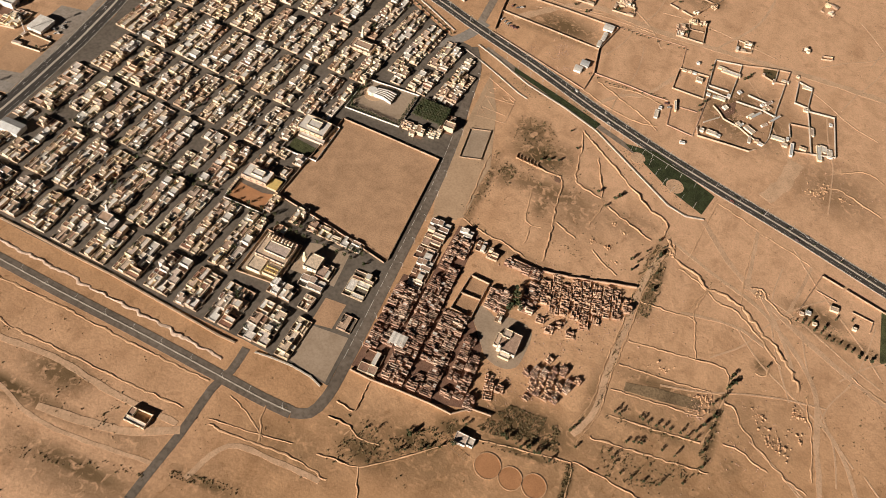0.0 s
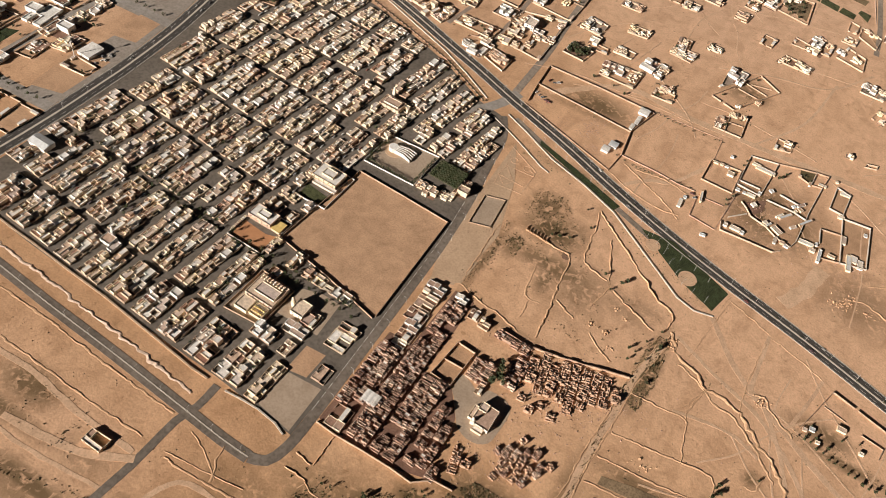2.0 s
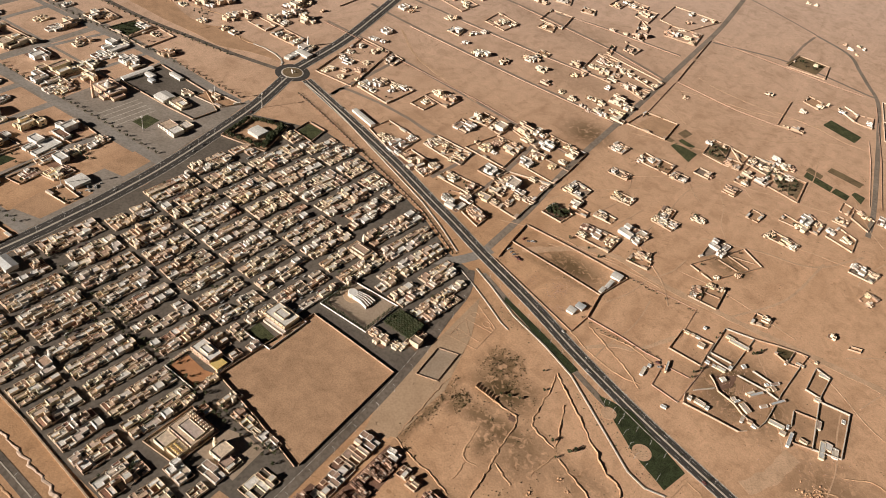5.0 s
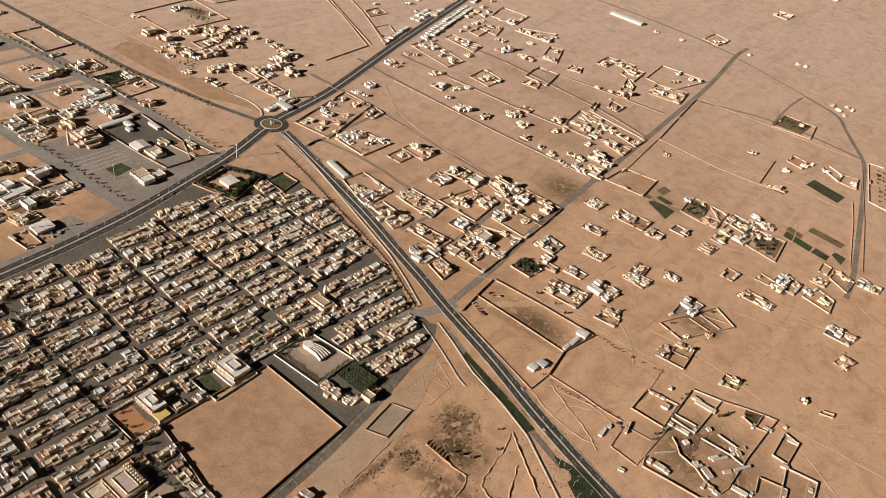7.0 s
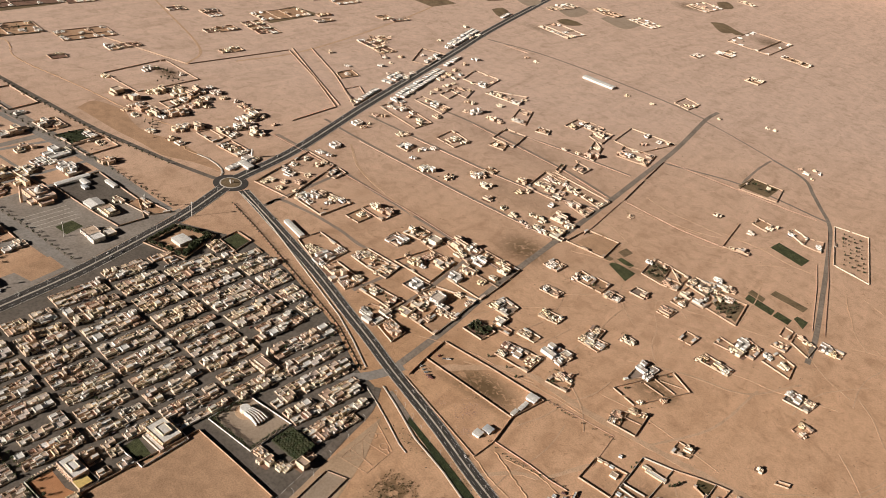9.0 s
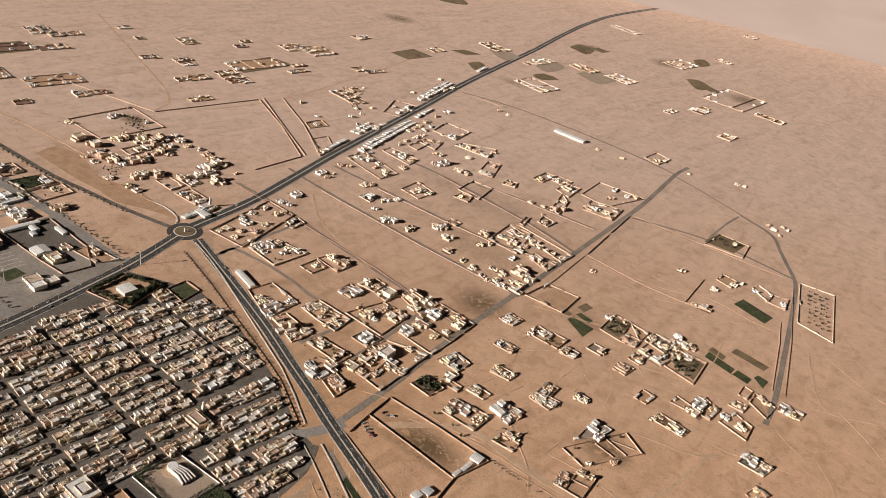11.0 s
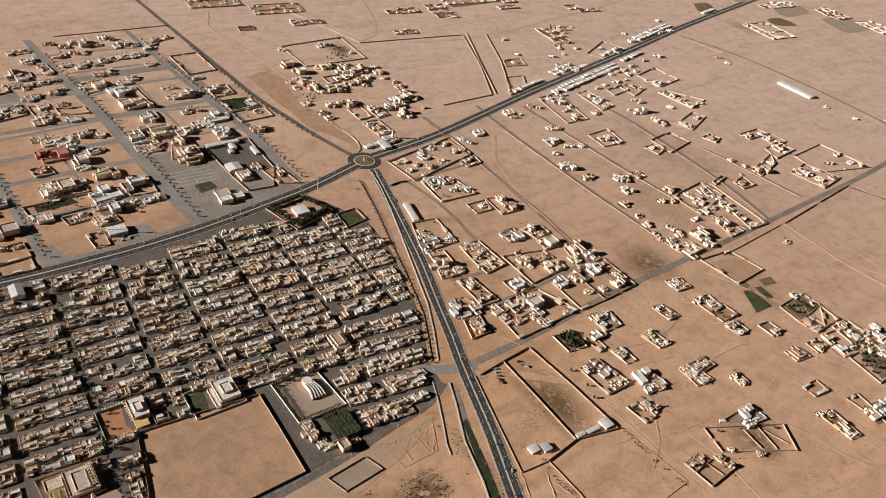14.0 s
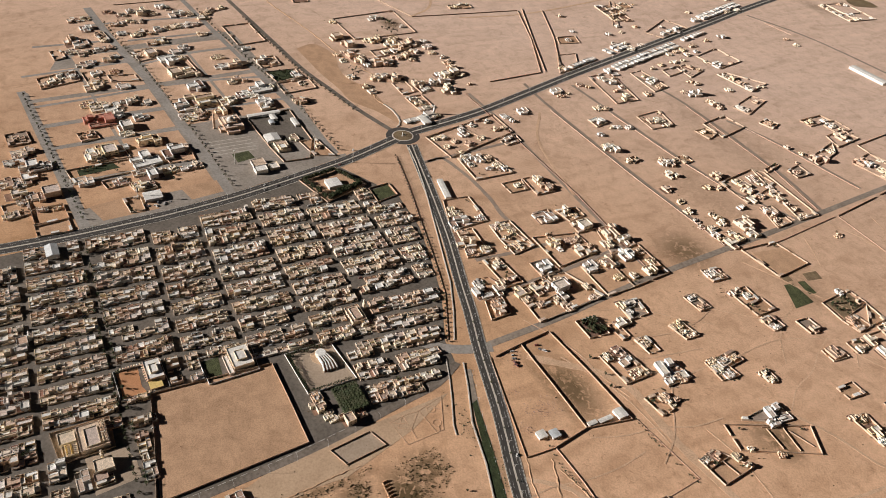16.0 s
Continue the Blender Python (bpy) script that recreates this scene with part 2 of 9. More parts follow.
M_YELLOW = surface("yellow painted roof", [(0.74, 0.55, 0.20)], 0.3, 1.8, 0.8, 0.2, 0.03, 0.18)
M_WALL = surface("block wall render", [(0.40, 0.275, 0.19), (0.60, 0.475, 0.35), (0.48, 0.345, 0.24), (0.68, 0.575, 0.45)], 0.15, 1.3, 0.92, 0.4, 0.05, 0.3)
M_FENCE = surface("grey-tan block wall", [(0.42, 0.30, 0.205), (0.50, 0.37, 0.26)], 0.15, 1.3, 0.92, 0.4, 0.05, 0.35, place="world")
M_MUD = surface("mud brick", [(0.36, 0.225, 0.165), (0.52, 0.36, 0.27), (0.28, 0.165, 0.118), (0.66, 0.51, 0.40), (0.41, 0.265, 0.195), (0.55, 0.39, 0.295), (0.33, 0.205, 0.148)], 0.25, 1.5, 0.96, 0.8, 0.12, 0.35)
M_RUIN = surface("weathered adobe", [(0.46, 0.30, 0.205), (0.57, 0.40, 0.285), (0.39, 0.25, 0.172)], 0.2, 1.5, 0.96, 0.8, 0.15, 0.35)
M_MUDROOF = surface("mud roof", [(0.33, 0.205, 0.142), (0.48, 0.33, 0.235), (0.26, 0.155, 0.105), (0.58, 0.43, 0.325), (0.39, 0.25, 0.175)], 0.3, 1.4, 0.96, 0.8, 0.12, 0.35)
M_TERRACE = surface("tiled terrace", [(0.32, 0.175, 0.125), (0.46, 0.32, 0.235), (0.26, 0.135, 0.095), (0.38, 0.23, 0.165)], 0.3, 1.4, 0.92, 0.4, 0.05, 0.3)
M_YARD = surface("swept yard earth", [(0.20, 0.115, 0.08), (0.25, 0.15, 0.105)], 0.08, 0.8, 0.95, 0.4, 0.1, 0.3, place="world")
M_PALELOT = surface("pale gravel", [(0.50, 0.352, 0.23)], 0.03, 0.4, 0.95, 0.2, 0.05, 0.14, place="world")
M_LANE = surface("grey packed lane", [(0.285, 0.222, 0.175), (0.325, 0.252, 0.198)], 0.04, 0.5, 0.95, 0.3, 0.08, 0.2, place="world")
M_BANK = surface("sandy bank", [(0.54, 0.345, 0.205)], 0.05, 0.5, 0.95, 0.5, 0.2, 0.2, place="world")
M_TANK = surface("white plastic tank", [(0.70, 0.68, 0.64), (0.60, 0.60, 0.58)], 0.5, 3.0, 0.5, 0.05, 0.01, 0.1)
M_METAL = surface("corrugated sheet", [(0.62, 0.66, 0.70), (0.70, 0.70, 0.68)], 0.2, 2.0, 0.55, 0.2, 0.03, 0.15, 0.2)
M_GATE = surface("painted steel gate", [(0.16, 0.10, 0.07), (0.22, 0.22, 0.22), (0.10, 0.12, 0.13)], 0.5, 2.0, 0.5, 0.1, 0.01, 0.15)
M_POLE = surface("galvanised pole", [(0.62, 0.60, 0.56)], 0.5, 3.0, 0.5, 0.05, 0.01, 0.1)
M_LEAF = surface("tree leaves", [(0.045, 0.055, 0.022), (0.06, 0.07, 0.03), (0.075, 0.075, 0.038), (0.05, 0.065, 0.03)], 0.6, 3.0, 0.9, 0.4, 0.05, 0.4)
M_SCRUB = surface("dry scrub", [(0.12, 0.09, 0.042), (0.15, 0.11, 0.055)], 0.05, 0.9, 0.95, 0.4, 0.05, 0.45, place="world")
M_BARK = surface("bark", [(0.16, 0.11, 0.075)], 1.0, 6.0, 0.95, 0.5, 0.03, 0.3)
M_GRASS = surface("watered grass", [(0.07, 0.078, 0.033), (0.088, 0.094, 0.042)], 0.12, 0.8, 0.95, 0.6, 0.08, 0.6, place="world")
M_DRYGRASS = surface("dry farm plot", [(0.20, 0.145, 0.08), (0.24, 0.17, 0.10)], 0.04, 0.5, 0.95, 0.6, 0.1, 0.4, place="world")
M_GARDEN = surface("garden shrubs bed", [(0.038, 0.05, 0.02), (0.05, 0.06, 0.025)], 0.12, 0.7, 0.95, 0.8, 0.3, 0.6, place="world")
M_BRICKYARD = surface("red sand yard", [(0.46, 0.235, 0.115)], 0.08, 0.9, 0.95, 0.3, 0.05, 0.15, place="world")
M_CAR = surface("car paint", [(0.70, 0.69, 0.66), (0.74, 0.72, 0.68), (0.30, 0.29, 0.28), (0.62, 0.60, 0.56), (0.10, 0.10, 0.11), (0.25, 0.09, 0.07)], 0.5, 3.0, 0.35, 0.02, 0.01, 0.08)
M_GLASS = surface("tinted window glass", [(0.03, 0.035, 0.04)], 0.5, 3.0, 0.12, 0.02, 0.01, 0.1)
M_TYRE = surface("tyre rubber", [(0.03, 0.03, 0.03)], 1.0, 5.0, 0.9, 0.2, 0.01, 0.2)
# backdrop glows: the sunlit, hazy far plain is painted as emission
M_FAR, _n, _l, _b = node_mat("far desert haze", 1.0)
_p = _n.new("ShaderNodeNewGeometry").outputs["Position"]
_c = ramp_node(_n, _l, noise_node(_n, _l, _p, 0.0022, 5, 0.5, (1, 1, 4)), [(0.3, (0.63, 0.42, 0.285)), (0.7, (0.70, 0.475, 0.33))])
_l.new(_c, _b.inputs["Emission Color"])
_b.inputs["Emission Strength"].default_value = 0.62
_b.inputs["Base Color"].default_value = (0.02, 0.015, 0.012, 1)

# ---- builders ----


class Shape:
    """Collects faces for one mesh."""

    def __init__(self):
        self.v, self.f, self.s, self.slot = [], [], [], 0

    def hull(self, low, high):
        """A closed prism between two rings of equal length."""
        k, n = len(self.v), len(low)
        self.v += [*low, *high]
        self.s += [self.slot] * (n + 2)
        self.f.append(tuple(range(k + n - 1, k - 1, -1)))
        self.f.append(tuple(range(k + n, k + 2 * n)))
        for i in range(n):
            j = (i + 1) % n
            self.f.append((k + i, k + j, k + n + j, k + n + i))
        return self

    def box(self, x0, x1, y0, y1, z0, z1, inset=0.0):
        s = inset
        return self.hull([(x0, y0, z0), (x1, y0, z0), (x1, y1, z0), (x0, y1, z0)],
                         [(x0 + s, y0 + s, z1), (x1 - s, y0 + s, z1), (x1 - s, y1 - s, z1), (x0 + s, y1 - s, z1)])

    def ring(self, cx, cy, z0, z1, r0, r1, n=10):
        a = [2 * math.pi * i / n for i in range(n)]
        return self.hull([(cx + r0 * math.cos(t), cy + r0 * math.sin(t), z0) for t in a],
                         [(cx + r1 * math.cos(t), cy + r1 * math.sin(t), z1) for t in a])

    def bar(self, a, b, wide, z0, z1, z2=None, z3=None):
        """A wall from a to b, z0 to z1 high at a and z2 to z3 at b."""
        dx, dy = b[0] - a[0], b[1] - a[1]
        s = math.hypot(dx, dy) or 1.0
        nx, ny = -dy / s * wide / 2, dx / s * wide / 2
        z2, z3 = z0 if z2 is None else z2, z1 if z3 is None else z3
        return self.hull([(a[0] - nx, a[1] - ny, z0), (b[0] - nx, b[1] - ny, z2), (b[0] + nx, b[1] + ny, z2), (a[0] + nx, a[1] + ny, z0)],
                         [(a[0] - nx, a[1] - ny, z1), (b[0] - nx, b[1] - ny, z3), (b[0] + nx, b[1] + ny, z3), (a[0] + nx, a[1] + ny, z1)])

    def terrace(self, xs, ys, tops, slots=None):
        """One joined surface of level steps over a grid of cells, tops[i, j] high; slots[i, j] picks a cell's material."""
        base = {}
        for i in range(len(xs) - 1):
            for j in range(len(ys) - 1):
                k, z = len(self.v), tops[i, j]
                base[i, j] = k
                self.v += [(xs[i], ys[j], z), (xs[i + 1], ys[j], z), (xs[i + 1], ys[j + 1], z), (xs[i], ys[j + 1], z)]
                self.f.append((k, k + 1, k + 2, k + 3))
                self.s += [self.slot] * (len(self.f) - len(self.s) - 1) + [slots[i, j] if slots else self.slot]
                if i:
                    p = base[i - 1, j]
                    self.f.append((p + 1, k, k + 3, p + 2))
                if j:
                    p = base[i, j - 1]
                    self.f.append((p + 3, p + 2, k + 1, k))
        self.s += [self.slot] * (len(self.f) - len(self.s))
        return self

    def house_grid(self, xs, ys, high, low, t, group=None):
        """One joined body of walled cells: high[i, j] is a cell's parapet (absent: open court), low[i, j] its floor or roof base."""
        nx, ny = len(xs) - 1, len(ys) - 1

        def lines(v):
            out = [v[0], v[0] + t]
            for q in v[1:-1]:
                out += [q - t / 2, q + t / 2]
            return out + [v[-1] - t, v[-1]]
        gx, gy, tops = lines(xs), lines(ys), {}
        for a in range(2 * nx + 1):
            for c in range(2 * ny + 1):
                if a % 2 and c % 2:
                    tops[a, c] = low[a // 2, c // 2]
                    continue
                around = [(i, j) for i in {(a - 1) // 2, a // 2} for j in {(c - 1) // 2, c // 2}]
                near = [q for q in around if q in high]
                tops[a, c] = max(high[q] for q in near) if near else -0.08
                if group and len(near) == len(around) and len({group[q] for q in near}) == 1:
                    tops[a, c] = low[near[0]]
        first = len(self.v)
        self.terrace(gx, gy, tops)
        n, m = 2 * nx + 1, 2 * ny + 1
        at = lambda a, c: first + 4 * (a * m + c)
        k = len(self.v)
        edge = [(at(a, 0), at(a, 0) + 1) for a in range(n)] + [(at(n - 1, c) + 1, at(n - 1, c) + 2) for c in range(m)] + [(at(a, m - 1) + 2, at(a, m - 1) + 3) for a in range(n)] + [(at(0, c) + 3, at(0, c)) for c in range(m)]
        for p, q in edge:
            k = len(self.v)
            self.v += [(*self.v[p][:2], -0.3), (*self.v[q][:2], -0.3)]
            self.f.append((k, k + 1, q, p))
            self.s.append(self.slot)
        return self

    def mesh(self, name, material, flat=True):
        me = bpy.data.meshes.new(name)
        me.from_pydata(self.v, [], self.f)
        for mt in material if isinstance(material, (list, tuple)) else (material,):
            me.materials.append(mt)
        if len(me.materials) > 1:
            me.polygons.foreach_set("material_index", self.s)
        me.update()
        return me


def part(name, shape, material, parent, label=""):
    ob = new(name, shape.mesh(name, material))
    ob.parent = parent
    return tagged(ob, label)


def thing(name, shape, material, label, category, group="", kind=""):
    return tagged(new(name, shape.mesh(name, material)), label, category, group, kind)


def curve_points(pts, step=12.0):
    """A smooth line through pts, as points about step apart."""
    p = [Vector((*q, 0)) for q in pts]
    p = [p[0] * 2 - p[1], *p, p[-1] * 2 - p[-2]]
    out = []
    for i in range(1, len(p) - 2):
        a, b, c, d = p[i - 1:i + 3]
        n = max(2, int((c - b).length / step))
        for k in range(n):
            t = k / n
            q = 0.5 * (2 * b + (c - a) * t + (2 * a - 5 * b + 4 * c - d) * t * t + (3 * b - a - 3 * c + d) * t ** 3)
            out.append((q.x, q.y))
    out.append((p[-2].x, p[-2].y))
    return out


def offset_line(pts, off):
    out = []
    for i, q in enumerate(pts):
        a, b = pts[max(0, i - 1)], pts[min(len(pts) - 1, i + 1)]
        s = math.hypot(b[0] - a[0], b[1] - a[1]) or 1.0
        out.append((q[0] - (b[1] - a[1]) / s * off, q[1] + (b[0] - a[0]) / s * off))
    return out


def ribbon(pts, left, right, z0, z1, rough=0.0, rnd=None):
    """A strip along pts from offset left to offset right, with a top at z1 and sides down to z0."""
    sh = Shape()
    a, b = offset_line(pts, left), offset_line(pts, right)
    n = len(pts)
    for i in range(n):
        ja = rnd.uniform(-rough, rough) if rnd else 0
        jb = rnd.uniform(-rough, rough) if rnd else 0
        s = (left - right) or 1.0
        ax, ay = a[i][0] + (a[i][0] - b[i][0]) / abs(s) * ja, a[i][1] + (a[i][1] - b[i][1]) / abs(s) * ja
        bx, by = b[i][0] + (b[i][0] - a[i][0]) / abs(s) * jb, b[i][1] + (b[i][1] - a[i][1]) / abs(s) * jb
        sh.v += [(ax, ay, z0), (ax, ay, z1), (bx, by, z1), (bx, by, z0)]
    for i in range(n - 1):
        k, j = 4 * i, 4 * i + 4
        sh.f += [(k, k + 1, j + 1, j), (k + 1, k + 2, j + 2, j + 1), (k + 2, k + 3, j + 3, j + 2)]
    e = 4 * (n - 1)
    sh.f += [(0, 3, 2, 1), (e, e + 1, e + 2, e + 3)]
    return sh


def sheet(name, pts, z, material, label, category="ground", kind="structure"):
    if sum(a[0] * b[1] - b[0] * a[1] for a, b in zip(pts, pts[1:] + pts[:1])) < 0:
        pts = pts[::-1]
    sh = Shape().hull([(x, y, -0.3) for x, y in pts], [(x, y, z) for x, y in pts])
    return thing(name, sh, material, label, category, "", kind)


def bund(name, pts, high, wide, material, label, rnd, kind="structure"):
    """A low bank of earth with a rounded, uneven crest."""
    line = curve_points(pts, 3.2)
    sh = Shape()
    cut = [(-0.5, -0.2), (-0.3, 0.55), (-0.08, 1.0), (0.12, 0.95), (0.32, 0.5), (0.5, -0.2)]
    rows = [offset_line(line, u * wide) for u, _ in cut]
    for i, (x, y) in enumerate(line):
        h = high * max(0.12, 0.72 + 0.75 * noise.noise(Vector((x * 0.05, y * 0.05, 2.0))) + rnd.uniform(-0.3, 0.3))
        grow = 0.85 + 0.8 * noise.noise(Vector((x * 0.08, y * 0.08, 7.0)))
        j = (noise.noise(Vector((x * 0.12, y * 0.12, 4.0))) * 0.7 + rnd.uniform(-0.16, 0.16)) * wide
        for r, (u, w) in zip(rows, cut):
            sh.v.append((x + (r[i][0] - x) * grow + j + rnd.uniform(-0.1, 0.1) * wide, y + (r[i][1] - y) * grow + j, w * h * rnd.uniform(0.75, 1.15) if w > 0 else -0.2))
    m = len(cut)
    for i in range(len(line) - 1):
        for k in range(m - 1):
            p = i * m + k
            sh.f.append((p, p + m, p + m + 1, p + 1))
    return thing(name, sh, material, label, "earth bank", "", kind)


def wall_line(name, pts, high, thick, material, label, rnd=None, category="wall", kind="structure", ragged=0.0):
    sh = Shape()
    for a, b in zip(pts, pts[1:]):
        n = max(1, int(math.dist(a, b) / 7)) if ragged else 1
        for k in range(n):
            p = [a[i] + (b[i] - a[i]) * k / n for i in (0, 1)]
            q = [a[i] + (b[i] - a[i]) * (k + 1) / n for i in (0, 1)]
            h = high * (1 - ragged * rnd.random()) if ragged else high
            sh.bar(p, q, thick, -0.3, h)
        if ragged:
            continue
        sh.box(a[0] - thick * 0.62, a[0] + thick * 0.62, a[1] - thick * 0.62, a[1] + thick * 0.62, -0.3, high + 0.12)
    return thing(name, sh, material, label, category, "", kind)


def inside(x, y, poly):
    hit = False
    for (x0, y0), (x1, y1) in zip(poly, poly[1:] + poly[:1]):
        if (y0 > y) != (y1 > y) and x < (x1 - x0) * (y - y0) / (y1 - y0) + x0:
            hit = not hit
    return hit

# ---- ground and far distance ----
rng = random.Random(7)
_gx = [-5200, -3600, -2600, -2000, *range(-1500, 1000, 50), 1200, 1700, 2500, 3600, 5200]
_gy = [-1500, -600, -200, *range(0, 2000, 50), 2200, 2500, 2900, 3500, 4300, 5200]
gs = Shape()
for gy_ in _gy:
    for gx_ in _gx:
        gs.v.append((gx_, gy_, -0.12 + 0.1 * noise.noise(Vector((gx_ * 0.004, gy_ * 0.004, 0)))))
for j in range(len(_gy) - 1):
    for i in range(len(_gx) - 1):
        k = j * len(_gx) + i
        gs.f.append((k, k + 1, k + 1 + len(_gx), k + len(_gx)))
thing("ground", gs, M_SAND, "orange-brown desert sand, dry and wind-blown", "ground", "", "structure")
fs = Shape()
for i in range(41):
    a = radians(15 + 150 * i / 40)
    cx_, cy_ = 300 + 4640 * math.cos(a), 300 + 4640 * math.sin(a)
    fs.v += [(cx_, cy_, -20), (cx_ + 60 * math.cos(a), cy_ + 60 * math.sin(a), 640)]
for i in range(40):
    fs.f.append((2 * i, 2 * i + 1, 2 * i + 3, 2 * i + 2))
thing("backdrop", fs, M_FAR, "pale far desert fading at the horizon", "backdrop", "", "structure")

# ---- roads ----
HIGHWAY = [(-716, 1030), (-609, 1001), (-541, 982), (-443, 953), (-348, 920), (-285, 899), (-220, 875), (-117, 841), (-28, 807), (63, 777), (150, 753), (256, 727), (377, 693), (600, 630), (900, 545)]
WEST_ROAD = [(-744, 1010), (-711, 910), (-692, 826), (-668, 695), (-658, 593), (-656, 535), (-655, 450), (-660, 340), (-675, 180)]
NORTH_ROAD = [(-757, 1052), (-780, 1200), (-820, 1351), (-862, 1500), (-923, 1740), (-999, 2040), (-1065, 2290), (-1150, 2670), (-1213, 2960), (-1297, 3300), (-1380, 3690), (-1430, 4100), (-1440, 4900)]
NW_ROAD = [(-772, 1020), (-790, 1014), (-868, 993), (-962, 975), (-1063, 956), (-1199, 945), (-1350, 933), (-1519, 920), (-1750, 903), (-2300, 860)]
SOUTH_ROAD = [(-800, 283), (-640, 278), (-515, 272), (-443, 268), (-343, 264), (-254, 259), (-202, 256), (-170, 256)]
EAST_STREET = [(-170, 256), (-154, 263), (-147, 285), (-147, 329), (-152, 440), (-158, 562), (-162, 610), (-169, 669), (-181, 735), (-191, 795), (-212, 835)]
NORTH_STREET = [(-222, 870), (-228, 1004), (-238, 1101), (-247, 1220), (-252, 1334), (-256, 1444), (-263, 1587), (-273, 1763), (-284, 1957), (-300, 2105), (-318, 2255), (-318, 2340)]


def road(name, pts, left, right, z, material, label, step=14.0):
    return thing(name, ribbon(curve_points(pts, step), left, right, -0.25, z, 0.0), material, label, "road", "", "structure")


def dashes(name, pts, off, z, wide, long, gap, label):
    line = offset_line(curve_points(pts, 4.0), off)
    sh, run = Shape(), 0.0
    for a, b in zip(line, line[1:]):
        if run % (long + gap) < long:
            sh.bar(a, b, wide, z - 0.05, z)
        run += math.dist(a, b)
    return thing(name, sh, M_PAINT, label, "road marking", "", "structure")


def dual_road(name, pts, half, mid, label, marked=True):
    """Two carriageways with a raised, kerbed strip between them and, where marked, kerbs and painted lines."""
    line = curve_points(pts, 14.0)
    road(name, pts, half, mid, 0.10, M_ASPHALT if marked else M_OLDROAD, label)
    road(name, pts, -mid, -half, 0.10, M_ASPHALT if marked else M_OLDROAD, label)
    thing(name + "_median", ribbon(line, mid, -mid, -0.2, 0.32), M_KERB, "pale concrete kerbed strip between carriageways", "median", "", "structure")
    for s in (1, -1) if marked else ():
        thing("kerb", ribbon(line, s * half + 0.3, s * half - 0.3, -0.2, 0.28), M_KERB, "pale concrete kerb along the asphalt", "kerb", "", "structure")
        thing("edge_line", ribbon(line, s * (half - 1.1) + 0.14, s * (half - 1.1) - 0.14, 0.05, 0.115), M_PAINT, "white painted edge line on the asphalt", "road marking", "", "structure")
        dashes("lane_line", pts, s * (half + mid) / 2, 0.115, 0.25, 8, 8, "dashed white lane line on the asphalt")


dual_road("highway_east", HIGHWAY, 9.8, 1.1, "dark asphalt carriageway of the desert highway")
dual_road("road_west", WEST_ROAD, 12.0, 1.4, "dark asphalt carriageway past the town")
dual_road("road_north", NORTH_ROAD, 12.0, 1.4, "dark asphalt carriageway running to the horizon")
dual_road("road_south", SOUTH_ROAD, 6.6, 0.6, "dark sandy asphalt carriageway below the town", False)
road("road_northwest", NW_ROAD, 5.0, -5.0, 0.10, M_OLDROAD, "grey asphalt road to the north-west")
road("street_east", EAST_STREET, 5.5, -5.5, 0.11, M_OLDROAD, "dusty grey asphalt street beside the old town")
dashes("kerb_stones", EAST_STREET[3:8], 4.6, 0.35, 0.5, 9, 4, "white painted kerb stones along the street")
road("street_north", NORTH_STREET, 5.5, -5.5, 0.08, M_DUSTROAD, "sand-blown asphalt street through the plots")
road("street_southwest", [(-243, 296), (-243, 268), (-249, 245), (-250, 194), (-254, 148), (-258, 90), (-262, 30)], 4.2, -4.2, 0.08, M_OLDROAD, "narrow dusty asphalt road into the desert")
road("service_road", [(-196, 842), (-117, 812), (-28, 783), (63, 752), (148, 728)], 4, -4, 0.09, M_DUSTROAD, "pale side road along the highway")
road("street_junction", [(-262, 812), (-241, 832), (-226, 862), (-217, 892)], 8, -8, 0.09, M_STREET, "grey asphalt junction arm at the highway")
road("avenue_market", [(-1496, 823), (-1452, 827), (-1295, 841), (-1154, 855), (-1025, 869), (-933, 880), (-839, 884), (-735, 891)], 5.5, -5.5, 0.08, M_STREET, "grey asphalt avenue beside the market")
road("avenue_mosque", [(-1500, 614), (-1475, 616), (-1284, 634), (-1125, 655), (-1043, 664), (-907, 674), (-781, 683), (-676, 688)], 8, -8, 0.08, M_STREET, "wide grey asphalt avenue with planted edges")
road("avenue_villas", [(-1130, 437), (-1099, 440), (-966, 450), (-829, 460), (-668, 470)], 7, -7, 0.08, M_STREET, "wide grey asphalt avenue between villas")
for pts in ([(-1062, 449), (-1068, 564), (-1077, 665)], [(-1077, 680), (-1071, 775), (-1056, 870)], [(-908, 460), (-908, 553), (-905, 670)], [(-790, 468), (-792, 556), (-788, 676)],
            [(-1400, 600), (-1400, 700), (-1382, 850)], [(-1179, 655), (-1205, 769), (-1203, 858)], [(-1320, 480), (-1310, 640)], [(-1190, 445), (-1200, 640)], [(-960, 690), (-955, 876)], [(-1300, 660), (-1295, 855)], [(-985, 455), (-985, 665)]):
    road("street_villas", pts, 4, -4, 0.07, M_STREET, "grey asphalt lane between villa plots")
RND = (-750, 1029)
sh = Shape().ring(*RND, -0.2, 0.13, 31, 31, 40)
thing("roundabout", sh, M_ASPHALT, "dark asphalt roundabout", "road", "", "structure")
isl = thing("roundabout_island", Shape().ring(*RND, -0.1, 0.5, 20, 19.6, 40), M_KERB, "round kerbed traffic island with dry grass", "traffic island", "", "structure")
part("lawn", Shape().ring(*RND, 0.3, 0.75, 18.6, 16.5, 36), M_DRYGRASS, isl, "yellow-green dry lawn")
for dx, dy, h in ((-3, 1, 5.5), (2, -2, 6.5), (3, 3, 5.0)):
    part("monument_pillar", Shape().ring(RND[0] + dx, RND[1] + dy, 0.4, h, 1.3, 0.7, 8), M_WHITE, isl, "cream monument pillar")

